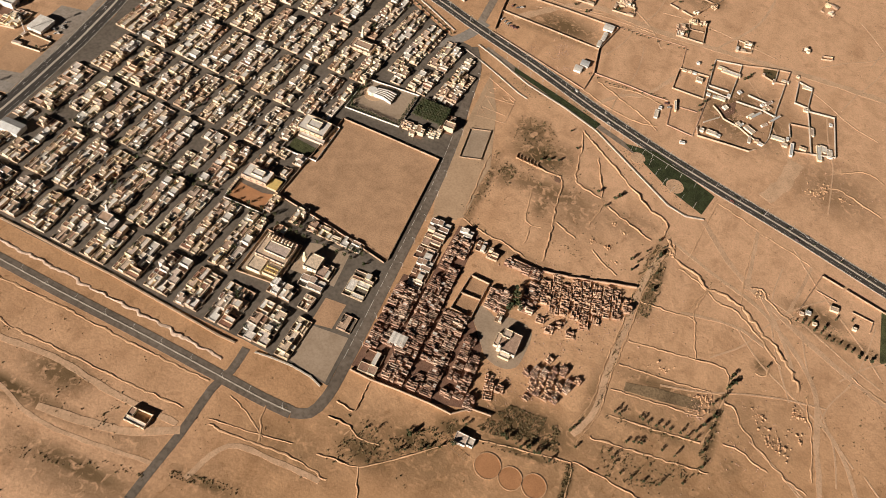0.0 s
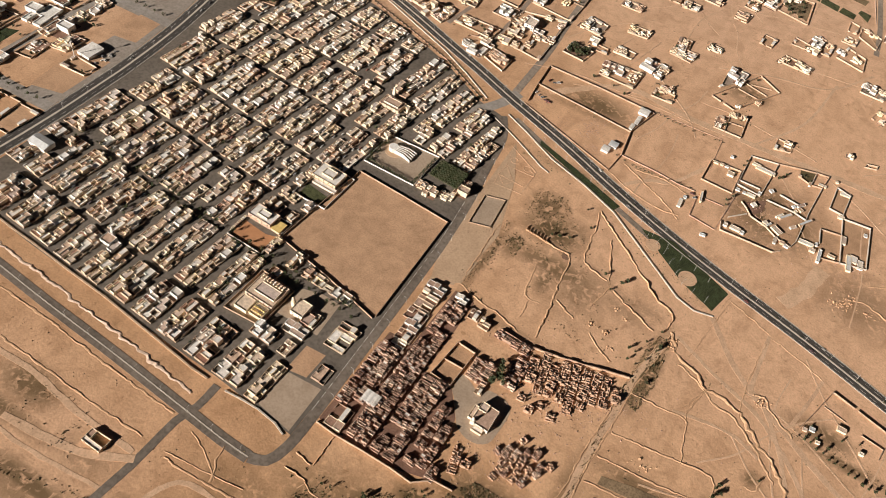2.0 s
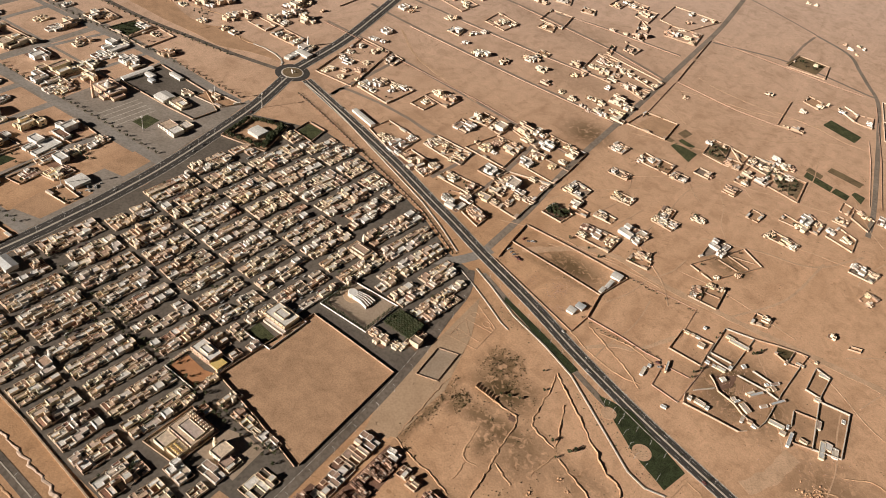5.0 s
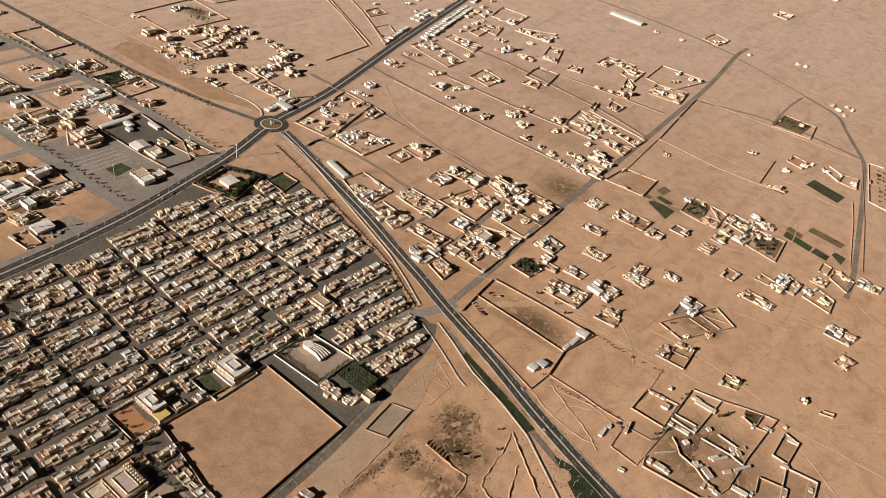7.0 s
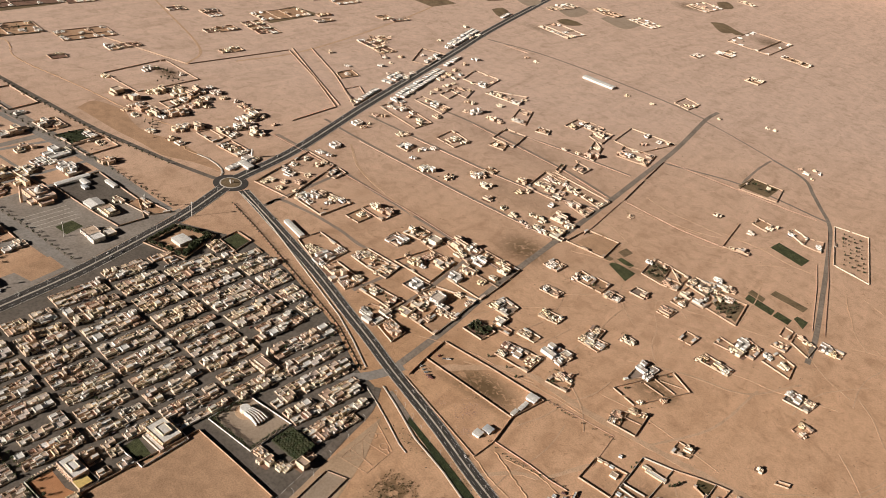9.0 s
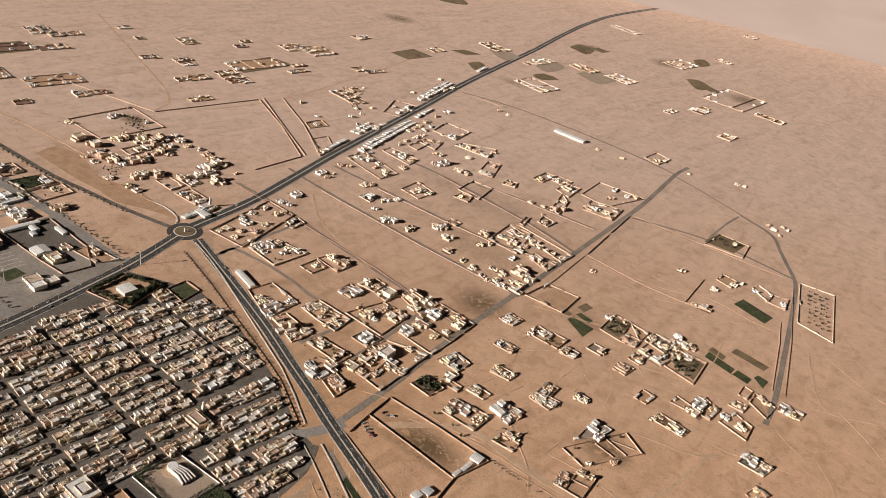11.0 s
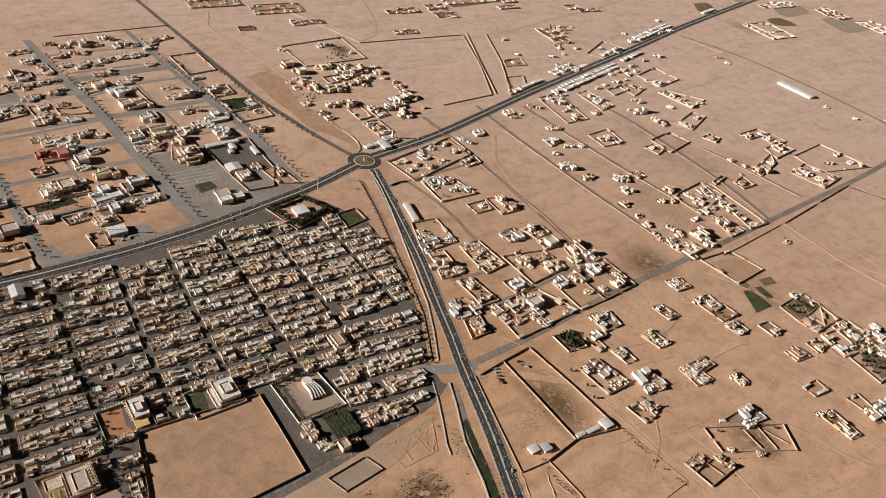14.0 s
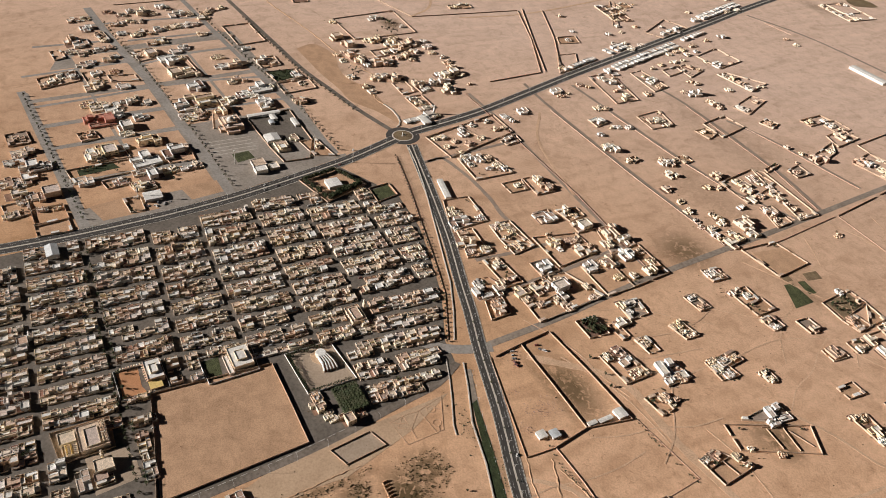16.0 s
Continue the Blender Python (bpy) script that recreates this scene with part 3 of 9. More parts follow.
# villa quarter floor: grey lanes with plots of bare sand
sheet("villa_streets", [(-668, 461), (-668, 540), (-671, 600), (-681, 695), (-705, 826), (-723, 905), (-760, 908), (-900, 899), (-1075, 890), (-1290, 876), (-1276, 650), (-1262, 520), (-1140, 470), (-1110, 432), (-966, 441), (-829, 451)], 0.03, M_SIDEROAD, "dusty grey lanes between villa plots", "street")
for x0_, x1_ in ((-1255, -1212), (-1204, -1092), (-1080, -994), (-984, -914), (-904, -798), (-786, -716)):
    xm_ = (x0_ + x1_) / 2
    a1_, a2_, a3_ = 470 + (xm_ + 668) * 0.07, 688 + (xm_ + 676) * 0.066, 893 + (xm_ + 735) * 0.055
    for y0_, y1_ in ((a1_ + 10, (a1_ + a2_) / 2 - 3), ((a1_ + a2_) / 2 + 3, a2_ - 11), (a2_ + 11, (a2_ + a3_) / 2 - 3), ((a2_ + a3_) / 2 + 3, a3_ - 9)):
        if (x0_ > -910 and y0_ > 680) or (x0_ < -1205 and y0_ < 500):
            continue
        s = rng.uniform(0, 4)
        tilt_ = 0.033 * (x1_ - x0_)
        sheet("sand_plot", [(x0_ + s, y0_ - tilt_), (x0_ + 2, y1_ - tilt_), (x1_ - s, y1_ + tilt_), (x1_, y0_ + tilt_)], 0.06, rng.choice((M_SAND, M_SOIL, M_SAND)), "bare sand building plot between lanes", "plot")
for pts in ([(-719, 483), (-731, 577), (-678, 577), (-676, 496)], [(-724, 619), (-724, 690), (-690, 690), (-684, 628)], [(-929, 931), (-799, 975), (-735, 972), (-728, 892), (-900, 896)]):
    sheet("sand_plot", pts, 0.065, M_SOIL if pts[0][0] > -900 else M_SAND, "bare brown sand plot", "plot")

sheet("eroded_ground", curve_points([(-1162, 980), (-1176, 1021), (-1140, 1040), (-1097, 1044), (-1050, 1030), (-999, 1026), (-950, 1046), (-903, 1051), (-793, 1046), (-851, 1023), (-903, 995), (-960, 992), (-1041, 983)], 9.0), 0.03, M_SOIL, "eroded reddish-brown earth beside a road")
# tracks over the sand
road("farm_road", [(-104, 2160), (-14, 2119), (28, 2050), (60, 1993), (102, 1913), (136, 1768), (169, 1606), (196, 1466), (206, 1382)], 4.5, -4.5, 0.08, M_DUSTROAD, "sand-blown asphalt road past farm plots")
GROUND_LINES_A1 = [(6, [(-318, 2240), (-212, 2204), (-104, 2162)]), (6, [(-104, 2147), (-109, 2059), (-106, 1950)]), (8, [(-312, 2250), (-447, 2270), (-663, 2275), (-859, 2258), (-1015, 2210)]), (11, [(-185, 925), (-100, 1010), (0, 1012), (130, 1022), (300, 1040), (600, 1050)]), (5, [(124, 640), (179, 617), (237, 596), (280, 560)]), (7, [(150, 690), (195, 640), (240, 610), (330, 560), (420, 530), (600, 500)]),
    (20, [(215, 765), (232, 800), (245, 850)])]
GROUND_LINES_A2 = [(4, [(-560, 150), (-450, 165), (-380, 150), (-330, 150), (-250, 160)]), (6, [(269, 572), (296, 542), (313, 510), (320, 457), (329, 406), (335, 330)]), (5, [(316, 490), (342, 464), (363, 423), (390, 340)]), (7, [(115, 617), (104, 554), (103, 509), (100, 461), (99, 431), (99, 390), (86, 356)]), (6, [(-40, 800), (0, 850), (30, 870), (60, 930)]), (5, [(-740, 1330), (-640, 1260), (-470, 1215)]),
    (6, [(-1216, 1420), (-1195, 1640), (-1258, 2070), (-1350, 2450), (-1420, 2650)]), (6, [(-1253, 1305), (-1330, 1400), (-1620, 1500), (-2000, 1620)])]
GROUND_LINES_A4 = [(5, [(216, 707), (217, 660), (219, 620), (238, 610), (266, 570), (285, 530)]), (4, [(154, 547), (191, 556), (223, 558), (250, 548)]), (4, [(286, 686), (277, 641), (268, 605)]), (5, [(-223, 160), (-205, 202), (-161, 208), (-114, 209)]), (6, [(-560, 205), (-480, 200), (-400, 206), (-330, 200), (-258, 200)]), (8, [(-252, 196), (-300, 172), (-380, 160)])]
GROUND_LINES_A3 = [(4, [(0, 1160), (80, 1200), (160, 1230), (215, 1320)]), (4, [(100, 1020), (150, 1120), (170, 1250)])]
for k, (wide, pts) in enumerate((*GROUND_LINES_A1, *GROUND_LINES_A2, *GROUND_LINES_A3, *GROUND_LINES_A4)):
    thing("dirt_track", ribbon(curve_points(pts, 9.0), wide / 2, -wide / 2, -0.3, 0.03 + 0.004 * k, wide * 0.12, rng), M_LANE if k < 3 else M_TRACK, "packed dirt track over the sand", "track", "", "structure")

for pts in ([(-655, 1023), (-657, 1096), (-661, 1203), (-660, 1238)], [(-577, 1074), (-513, 1073), (-465, 1067), (-424, 1072)], [(-383, 966), (-378, 1017), (-375, 1076), (-377, 1123)], [(-303, 935), (-309, 1029), (-311, 1075), (-318, 1150), (-326, 1215)], [(-653, 1030), (-655, 1060), (-590, 1072), (-577, 1074)], [(-858, 1234), (-720, 1235), (-560, 1222), (-420, 1212), (-255, 1200)], [(-860, 1372), (-741, 1364), (-477, 1361), (-258, 1368)], [(-820, 1470), (-690, 1476), (-511, 1484), (-375, 1499), (-262, 1543)],
            [(-810, 1640), (-660, 1656), (-402, 1636), (-270, 1609)], [(-580, 1690), (-470, 1722), (-290, 1744)], [(-268, 1880), (-96, 1941), (90, 1934)]):
    thing("lane", ribbon(curve_points(pts, 9.0), 3.6, -3.6, -0.3, 0.04, 0.5, rng), M_LANE, "dark packed dirt lane between plots", "lane", "", "structure")
tracks = Shape()
for k in range(64):
    x, y, a = rng.uniform(-180, 420), rng.uniform(900, 1700), rng.uniform(0, 6.28)
    if k % 4 == 0:
        x, y = rng.uniform(230, 420), rng.uniform(330, 660)
    pts = [(x, y)]
    for _ in range(4):
        a += rng.uniform(-0.3, 0.3)
        pts.append((pts[-1][0] + 45 * math.cos(a), pts[-1][1] + 45 * math.sin(a)))
    run, n0 = ribbon(curve_points(pts, 10.0), 0.9, -0.9, -0.3, 0.02 + 0.003 * k, 0.25, rng), len(tracks.v)
    tracks.v += run.v
    tracks.f += [tuple(q + n0 for q in f) for f in run.f]
    tracks.s += run.s
thing("tyre_tracks", tracks, M_TRACK, "faint tyre tracks across the open sand", "track", "", "stuff")

# ---- town floor, lots and plots ----
TOWN = [(-642, 318), (-520, 310), (-330, 304), (-250, 303), (-152, 296), (-155, 440), (-162, 562), (-174, 669), (-195, 795), (-216, 834), (-252, 840), (-334, 880), (-374, 893), (-431, 910), (-489, 926), (-580, 934), (-640, 905), (-690, 880), (-672, 760), (-648, 640), (-642, 500)]
sheet("town_streets", TOWN, 0.05, M_TOWNSTREET, "dusty grey-brown asphalt between town houses", "street")
FIELD = [(-313, 480), (-304, 623), (-172, 620), (-165, 456)]
SCHOOL_YARD = [(-363, 449), (-363, 502), (-316, 502), (-316, 449)]
THEATRE_LOT = [(-311, 642), (-311, 702), (-238, 707), (-238, 645)]
sheet("field", FIELD, 0.10, M_SOIL, "bare brown earth field inside low walls", "field")
sheet("theatre_lot", THEATRE_LOT, 0.10, M_GREYLOT, "grey gravel lot around an open-air theatre", "lot")
sheet("grey_lot", [(-202, 348), (-158, 352), (-156, 298), (-198, 304)], 0.11, M_GREYLOT, "empty grey gravel plaza at the town corner", "lot")
sheet("mosque_yard", [(-252, 398), (-251, 438), (-228, 446), (-204, 446), (-200, 400)], 0.09, M_GREYLOT, "grey-tan beaten ground round a small mosque", "lot")
sheet("school_yard", [(-300, 370), (-299, 432), (-254, 430), (-254, 374)], 0.10, M_GREYLOT, "grey-tan paved yard of a large school", "lot")
sheet("sand_lot", [(-201, 384), (-178, 386), (-178, 354), (-201, 350)], 0.12, M_SOIL, "empty brown earth plot", "lot")
sheet("north_lot", [(-143, 535), (-118, 545), (-112, 640), (-140, 735), (-172, 800), (-165, 660), (-152, 560)], 0.07, M_PALELOT, "pale gravel ground beside the playing court", "lot")
sheet("asphalt_lot", [(-145, 537), (-112, 552), (-112, 590), (-150, 594)], 0.09, M_PALELOT, "dark grey asphalt lot", "lot")
court = sheet("sport_court", [(-158, 688), (-133, 697), (-127, 646), (-152, 637)], 0.14, M_GREYLOT, "grey walled playing court on gravel", "court")
for k, pts in enumerate(([(-171, 789), (-125, 767), (-123, 720), (-160, 715)], [(-171, 789), (-162, 754), (-163, 733), (-160, 715)], [(-162, 754), (-123, 758)], [(-163, 733), (-127, 733)], [(-163, 733), (-149, 720)], [(-163, 754), (-141, 733), (-149, 720)], [(-160, 715), (-150, 733)], [(-158, 773), (-152, 780)], [(-133, 765), (-125, 762)])):
    wall_line("garden_kerb", pts, 0.25 + 0.01 * k, 0.7, M_TRACK, "low pale kerb of an unplanted garden")
for cx_, cy_ in ((-158, 768), (-137, 765)):
    rim = Shape()
    for i in range(16):
        a0, a1 = 2 * math.pi * i / 16, 2 * math.pi * (i + 1) / 16
        rim.bar((cx_ + 5 * math.cos(a0), cy_ + 5 * math.sin(a0)), (cx_ + 5 * math.cos(a1), cy_ + 5 * math.sin(a1)), 0.6, -0.2, 0.3)
    thing("garden_circle", rim, M_TRACK, "round low kerb of an unplanted flower bed", "kerb", "", "structure")
sheet("market_lot", [(-905, 786), (-908, 868), (-795, 866), (-790, 792)], 0.12, M_TOWNSTREET, "grey paved market yard", "lot")
sheet("car_park", [(-848, 694), (-842, 786), (-768, 780), (-764, 698)], 0.11, M_SIDEROAD, "grey asphalt car park by a mosque", "car park")
for i in range(5):
    sheet("parking_bay", [(-843 + i * 11, 700), (-840 + i * 11, 770), (-838.5 + i * 11, 770), (-841.5 + i * 11, 700)], 0.16, M_KERB, "pale concrete divider in the car park", "kerb")
GROUND_LINES_B1 = [("lawn", [(-792, 724), (-794, 753), (-769, 757), (-763, 726)], M_GRASS, "bright green lawn in a paved square"), ("lawn", [(-340, 547), (-341, 567), (-305, 563), (-308, 548)], M_GRASS, "bright green school lawn inside walls"), ("farm_plot", [(-608, 900), (-613, 931), (-583, 931), (-576, 898)], M_GRASS, "green vegetable plot in rows"), ("garden_bed", [(-680, 803), (-690, 868), (-628, 896), (-603, 822)], M_SOIL, "shady garden ground of a villa"), ("park_strip", [(-148, 826), (-145, 818), (-14, 772), (-10, 783), (-80, 806)], M_GARDEN, "dark green planted strip beside the highway"), ("park_lawn", [(28, 766), (70, 772), (155, 736), (146, 699), (100, 718)], M_GARDEN, "dark green park bed beside the highway"),
    ("farm_plot", [(-149, 1376), (-146, 1392), (-102, 1388), (-103, 1350)], M_GRASS, "green irrigated farm plot"), ("farm_plot", [(-146, 1403), (-143, 1415), (-115, 1410), (-117, 1396)], M_GRASS, "green irrigated farm plot"), ("farm_plot", [(-166, 1386), (-164, 1400), (-151, 1399), (-153, 1384)], M_DRYGRASS, "dry brown farm plot"), ("farm_plot", [(-157, 1427), (-153, 1453), (-136, 1448), (-141, 1421)], M_DRYGRASS, "dry brown farm plot")]
GROUND_LINES_B2 = [("farm_plot", [(-228, 1390), (-215, 1461), (-165, 1454), (-163, 1392)], M_SOIL, "dry stubble plot inside low walls"), ("garden_bed", [(-93, 1404), (-95, 1457), (-66, 1456), (-56, 1401)], M_DRYGRASS, "dark green orchard ground inside a wall"), ("garden_bed", [(31, 1416), (37, 1454), (76, 1455), (81, 1395)], M_DRYGRASS, "shady orchard ground inside a wall"), ("garden_bed", [(-210, 1028), (-208, 1056), (-176, 1055), (-179, 1026)], M_YARD, "dark orchard ground inside a wall"),
    ("garden_bed", [(-1073, 886), (-1067, 935), (-1035, 942), (-1029, 889)], M_GARDEN, "dark green orchard ground inside a wall"), ("garden_bed", [(-827, 484), (-830, 540), (-813, 547), (-809, 485)], M_GARDEN, "dark green orchard ground inside a wall"), ("farm_plot", [(96, 1534), (99, 1554), (160, 1547), (157, 1527)], M_DRYGRASS, "dull olive farm plot"), ("farm_plot", [(68, 1479), (68, 1500), (119, 1488), (119, 1468)], M_GRASS, "green irrigated farm plot"),
    ("farm_plot", [(121, 1469), (124, 1489), (150, 1484), (149, 1464)], M_GRASS, "green irrigated farm plot"), ("farm_plot", [(151, 1492), (154, 1505), (173, 1502), (172, 1474)], M_GRASS, "green irrigated farm plot"), ("farm_plot", [(65, 1503), (67, 1520), (95, 1512), (94, 1496)], M_DRYGRASS, "dry olive farm plot"), ("farm_plot", [(39, 1707), (46, 1743), (112, 1725), (107, 1688)], M_GRASS, "dark green irrigated farm plot"),
    ("farm_plot", [(-108, 1925), (-100, 2000), (-36, 2000), (-40, 1930)], M_DRYGRASS, "dull olive orchard ground"), ("farm_plot", [(-1660, 1050), (-1655, 1120), (-1570, 1130), (-1580, 1055)], M_DRYGRASS, "dull olive farm plot"), ("farm_plot", [(-1830, 1120), (-1830, 1290), (-1745, 1280), (-1745, 1120)], M_DRYGRASS, "dull olive farm plot"), ("farm_plot", [(-1480, 1700), (-1490, 1860), (-1400, 1880), (-1400, 1690)], M_DRYGRASS, "dull olive farm plot")]
GROUND_LINES_B3 = [("farm_plot", [(-1332, 2560), (-1316, 2620), (-1250, 2640), (-1270, 2570)], M_DRYGRASS, "dull olive farm plot"), ("farm_plot", [(-1390, 2300), (-1390, 2420), (-1300, 2420), (-1310, 2300)], M_DRYGRASS, "dull olive farm plot"), ("farm_plot", [(-1128, 3256), (-1120, 3300), (-1060, 3300), (-1070, 3240)], M_DRYGRASS, "dull olive farm plot"), ("farm_plot", [(-640, 3246), (-620, 3290), (-570, 3270), (-590, 3220)], M_DRYGRASS, "dull olive farm plot"), ("farm_plot", [(375, 590), (372, 660), (440, 650), (440, 580)], M_GRASS, "green farm plot inside a wall"), ("red_yard", [(-361, 451), (-361, 476), (-330, 474), (-318, 478), (-318, 451)], M_BRICKYARD, "red-brown sand school yard"),
    ("scrub_bed", [(200, 440), (160, 432), (120, 426), (120, 436), (150, 444), (196, 452)], M_DRYGRASS, "dry olive farm plot between earth banks")]
FAR_BEDS = [[(-2020, 3201), (-1997, 3375), (-1791, 3286), (-1863, 3178)], [(-1203, 2494), (-1198, 2552), (-1146, 2523), (-1140, 2450)], [(-1179, 3159), (-1182, 3255), (-1110, 3246), (-1085, 3134)], [(-1021, 2629), (-1013, 2688), (-948, 2686), (-975, 2611)], [(-717, 3284), (-681, 3331), (-608, 3272), (-633, 3188)], [(-833, 3646), (-811, 3716), (-754, 3639), (-781, 3558)]]
FAR_LOTS = [[(-1281, 2726), (-1278, 2783), (-1179, 2779), (-1173, 2672)], [(-1127, 2777), (-1122, 2878), (-1024, 2860), (-1020, 2719)], [(-958, 2830), (-952, 2922), (-851, 2962), (-849, 2801)]]
for pts in FAR_BEDS:
    sheet("orchard_ground", curve_points([*pts, pts[0]], 25.0)[:-1], 0.3, M_DRYGRASS, "dark orchard ground on the far plain", "plot")
for pts in FAR_LOTS:
    sheet("gravel_lot", curve_points([*pts, pts[0]], 25.0)[:-1], 0.3, M_GREYLOT, "pale grey gravel ground of a far hamlet", "lot")
for name, pts, mt, label in (*GROUND_LINES_B1, *GROUND_LINES_B2, *GROUND_LINES_B3):
    sheet(name, pts, 0.13, mt, label, "plot")
for cx_, cy_, r in ((50, 750, 9.5), (105, 727, 11.5)):
    thing("park_circle", Shape().ring(cx_, cy_, -0.2, 0.24, r, r, 28), M_TRACK, "round pale paved circle in a park bed", "paving", "", "structure")
for cx_, cy_, r in ((21, 290, 13), (45, 288, 11.5), (68, 291, 12)):
    o = thing("round_pen", Shape().ring(cx_, cy_, -0.2, 0.16, r, r, 30), M_BRICKYARD, "round dark brown earth pen with a low rim", "pen", "round pens", "structure")
    rim = Shape()
    for i in range(30):
        a0, a1 = 2 * math.pi * i / 30, 2 * math.pi * (i + 1) / 30
        rim.bar((cx_ + r * math.cos(a0), cy_ + r * math.sin(a0)), (cx_ + r * math.cos(a1), cy_ + r * math.sin(a1)), 0.9, -0.2, 0.4)
    part("rim", rim, M_BANK, o, "low earth rim")

# ---- walls and earth banks ----
W_LABEL = "rendered block boundary wall, dusty and stained"
PLAN_LINES_A1 = [("canal_wall", 1.3, 1.8, M_WALL, [(-700, 322), (-549, 313), (-513, 312), (-460, 309), (-405, 307), (-333, 301), (-276, 296), (-256, 296)]), ("canal_wall", 1.0, 1.6, M_KERB, [(-232, 296), (-215, 298), (-194, 299), (-172, 297), (-158, 292)]), ("canal_wall", 0.9, 1.6, M_KERB, [(-250, 853), (-300, 880), (-353, 905), (-441, 936), (-526, 966), (-590, 988), (-656, 1008), (-708, 1020)]), ("canal_wall", 1.0, 1.6, M_KERB, [(-207, 842), (-175, 829), (-120, 803), (-62, 787), (-12, 768), (31, 740), (104, 692), (128, 686), (150, 692)]), ("canal_wall", 0.8, 1.3, M_KERB, [(-222, 825), (-190, 812), (-162, 799), (-126, 781), (-112, 777)])]
PLAN_LINES_A2 = [("canal_wall", 1.0, 2.4, M_KERB, [(-870, 1049), (-846, 1054), (-820, 1053), (-800, 1048), (-787, 1040), (-783, 1033)]), ("highway_wall", 1.0, 0.5, M_FENCE, [(-202, 879), (-111, 852), (-50, 834)]), ("tree_fence", 0.9, 0.5, M_MUD, [(-252, 845), (-334, 886), (-374, 899), (-431, 916), (-489, 932), (-600, 964), (-690, 986)]), ("field_wall", 2.4, 0.4, M_FENCE, [(-313, 480), (-309, 550), (-304, 623), (-240, 622), (-172, 620)]), ("field_wall", 2.4, 0.4, M_FENCE, [(-172, 620), (-168, 540), (-164, 456)]), ("field_wall", 2.4, 0.4, M_FENCE, [(-313, 480), (-236, 467), (-166, 452)]), ("theatre_wall", 2.2, 0.4, M_WHITE, [(-311, 642), (-311, 702), (-238, 708), (-238, 645), (-311, 642)]),
    ("court_wall", 1.6, 0.35, M_FENCE, [(-158, 688), (-133, 697), (-127, 646), (-152, 637), (-158, 688)])]
PLAN_LINES_A3 = [("school_wall", 2.4, 0.4, M_WHITE, [(-364, 448), (-364, 503), (-315, 503), (-315, 448), (-364, 448)]), ("school_wall", 2.2, 0.4, M_FENCE, [(-300, 370), (-299, 432), (-254, 430), (-254, 374), (-300, 370)]), ("school_wall", 2.4, 0.4, M_WHITE, [(-346, 543), (-346, 610), (-300, 606), (-300, 545), (-346, 543)]), ("market_wall", 2.4, 0.4, M_FENCE, [(-905, 785), (-790, 791), (-738, 797), (-734, 842), (-790, 868), (-908, 869), (-905, 785)]), ("garden_wall", 2.6, 0.4, M_FENCE, [(-676, 800), (-690, 870), (-626, 899), (-600, 820), (-676, 800)]), ("plot_wall", 2.2, 0.35, M_FENCE, [(-613, 897), (-616, 934), (-580, 934), (-572, 895), (-613, 897)]), ("yard_wall", 2.4, 0.5, M_FENCE, [(-211, 978), (-125, 983), (-42, 984), (-55, 924), (-47, 872)]),
    ("yard_wall", 2.4, 0.5, M_FENCE, [(-211, 978), (-206, 929), (-200, 886)])]
PLAN_LINES_A4 = [("yard_wall", 2.2, 0.5, M_FENCE, [(-206, 929), (-130, 927), (-55, 924)]), ("yard_wall", 1.6, 0.5, M_FENCE, [(-47, 872), (-50, 834)]), ("yard_wall", 1.2, 0.5, M_MUD, [(-47, 873), (5, 874), (39, 872), (61, 874)]), ("yard_wall", 0.5, 0.4, M_MUD, [(-40, 990), (59, 1000), (64, 930)]), ("yard_wall", 2.2, 0.5, M_FENCE, [(299, 678), (325, 672)]), ("yard_wall", 2.2, 0.5, M_FENCE, [(329, 671), (375, 660), (450, 642)]), ("yard_wall", 1.6, 0.4, M_FENCE, [(339, 643), (363, 640), (361, 624)]), ("yard_wall", 0.8, 0.4, M_FENCE, [(295, 654), (320, 649)])]
PLAN_LINES_A5 = [("yard_wall", 2.2, 0.5, M_FENCE, [(299, 678), (278, 611)]), ("yard_wall", 2.0, 0.35, M_FENCE, [(-1253, 1308), (-1216, 1590), (-1050, 1520), (-892, 1438), (-889, 1305)]), ("yard_wall", 2.0, 0.35, M_FENCE, [(-1223, 1608), (-1050, 1525), (-895, 1452)]), ("yard_wall", 2.0, 0.35, M_FENCE, [(-1200, 1655), (-1040, 1580), (-885, 1489)]), ("yard_wall", 2.0, 0.35, M_FENCE, [(-1520, 1230), (-1253, 1308)]), ("lane_wall", 1.2, 0.35, M_MUD, [(-858, 1226), (-700, 1226), (-469, 1221), (-258, 1200)]),
    ("lane_wall", 1.2, 0.35, M_MUD, [(-741, 1357), (-477, 1355), (-260, 1362)]), ("lane_wall", 1.2, 0.35, M_MUD, [(-684, 1470), (-511, 1477), (-375, 1492), (-265, 1536)]), ("lane_wall", 1.2, 0.35, M_MUD, [(-658, 1650), (-402, 1631), (-276, 1603)]), ("lane_wall", 1.2, 0.35, M_MUD, [(-560, 1700), (-470, 1717), (-290, 1739)])]
PLAN_LINES_A6 = [("lane_wall", 1.2, 0.35, M_MUD, [(206, 1486), (166, 1660), (104, 1890)]),
    ("lane_wall", 1.2, 0.35, M_MUD, [(186, 1480), (150, 1640), (128, 1720)])]
for name, h, th, mt, pts in (*PLAN_LINES_A1, *PLAN_LINES_A2, *PLAN_LINES_A3, *PLAN_LINES_A4, *PLAN_LINES_A5, *PLAN_LINES_A6):
    wall_line(name, pts, h, th, mt, W_LABEL)
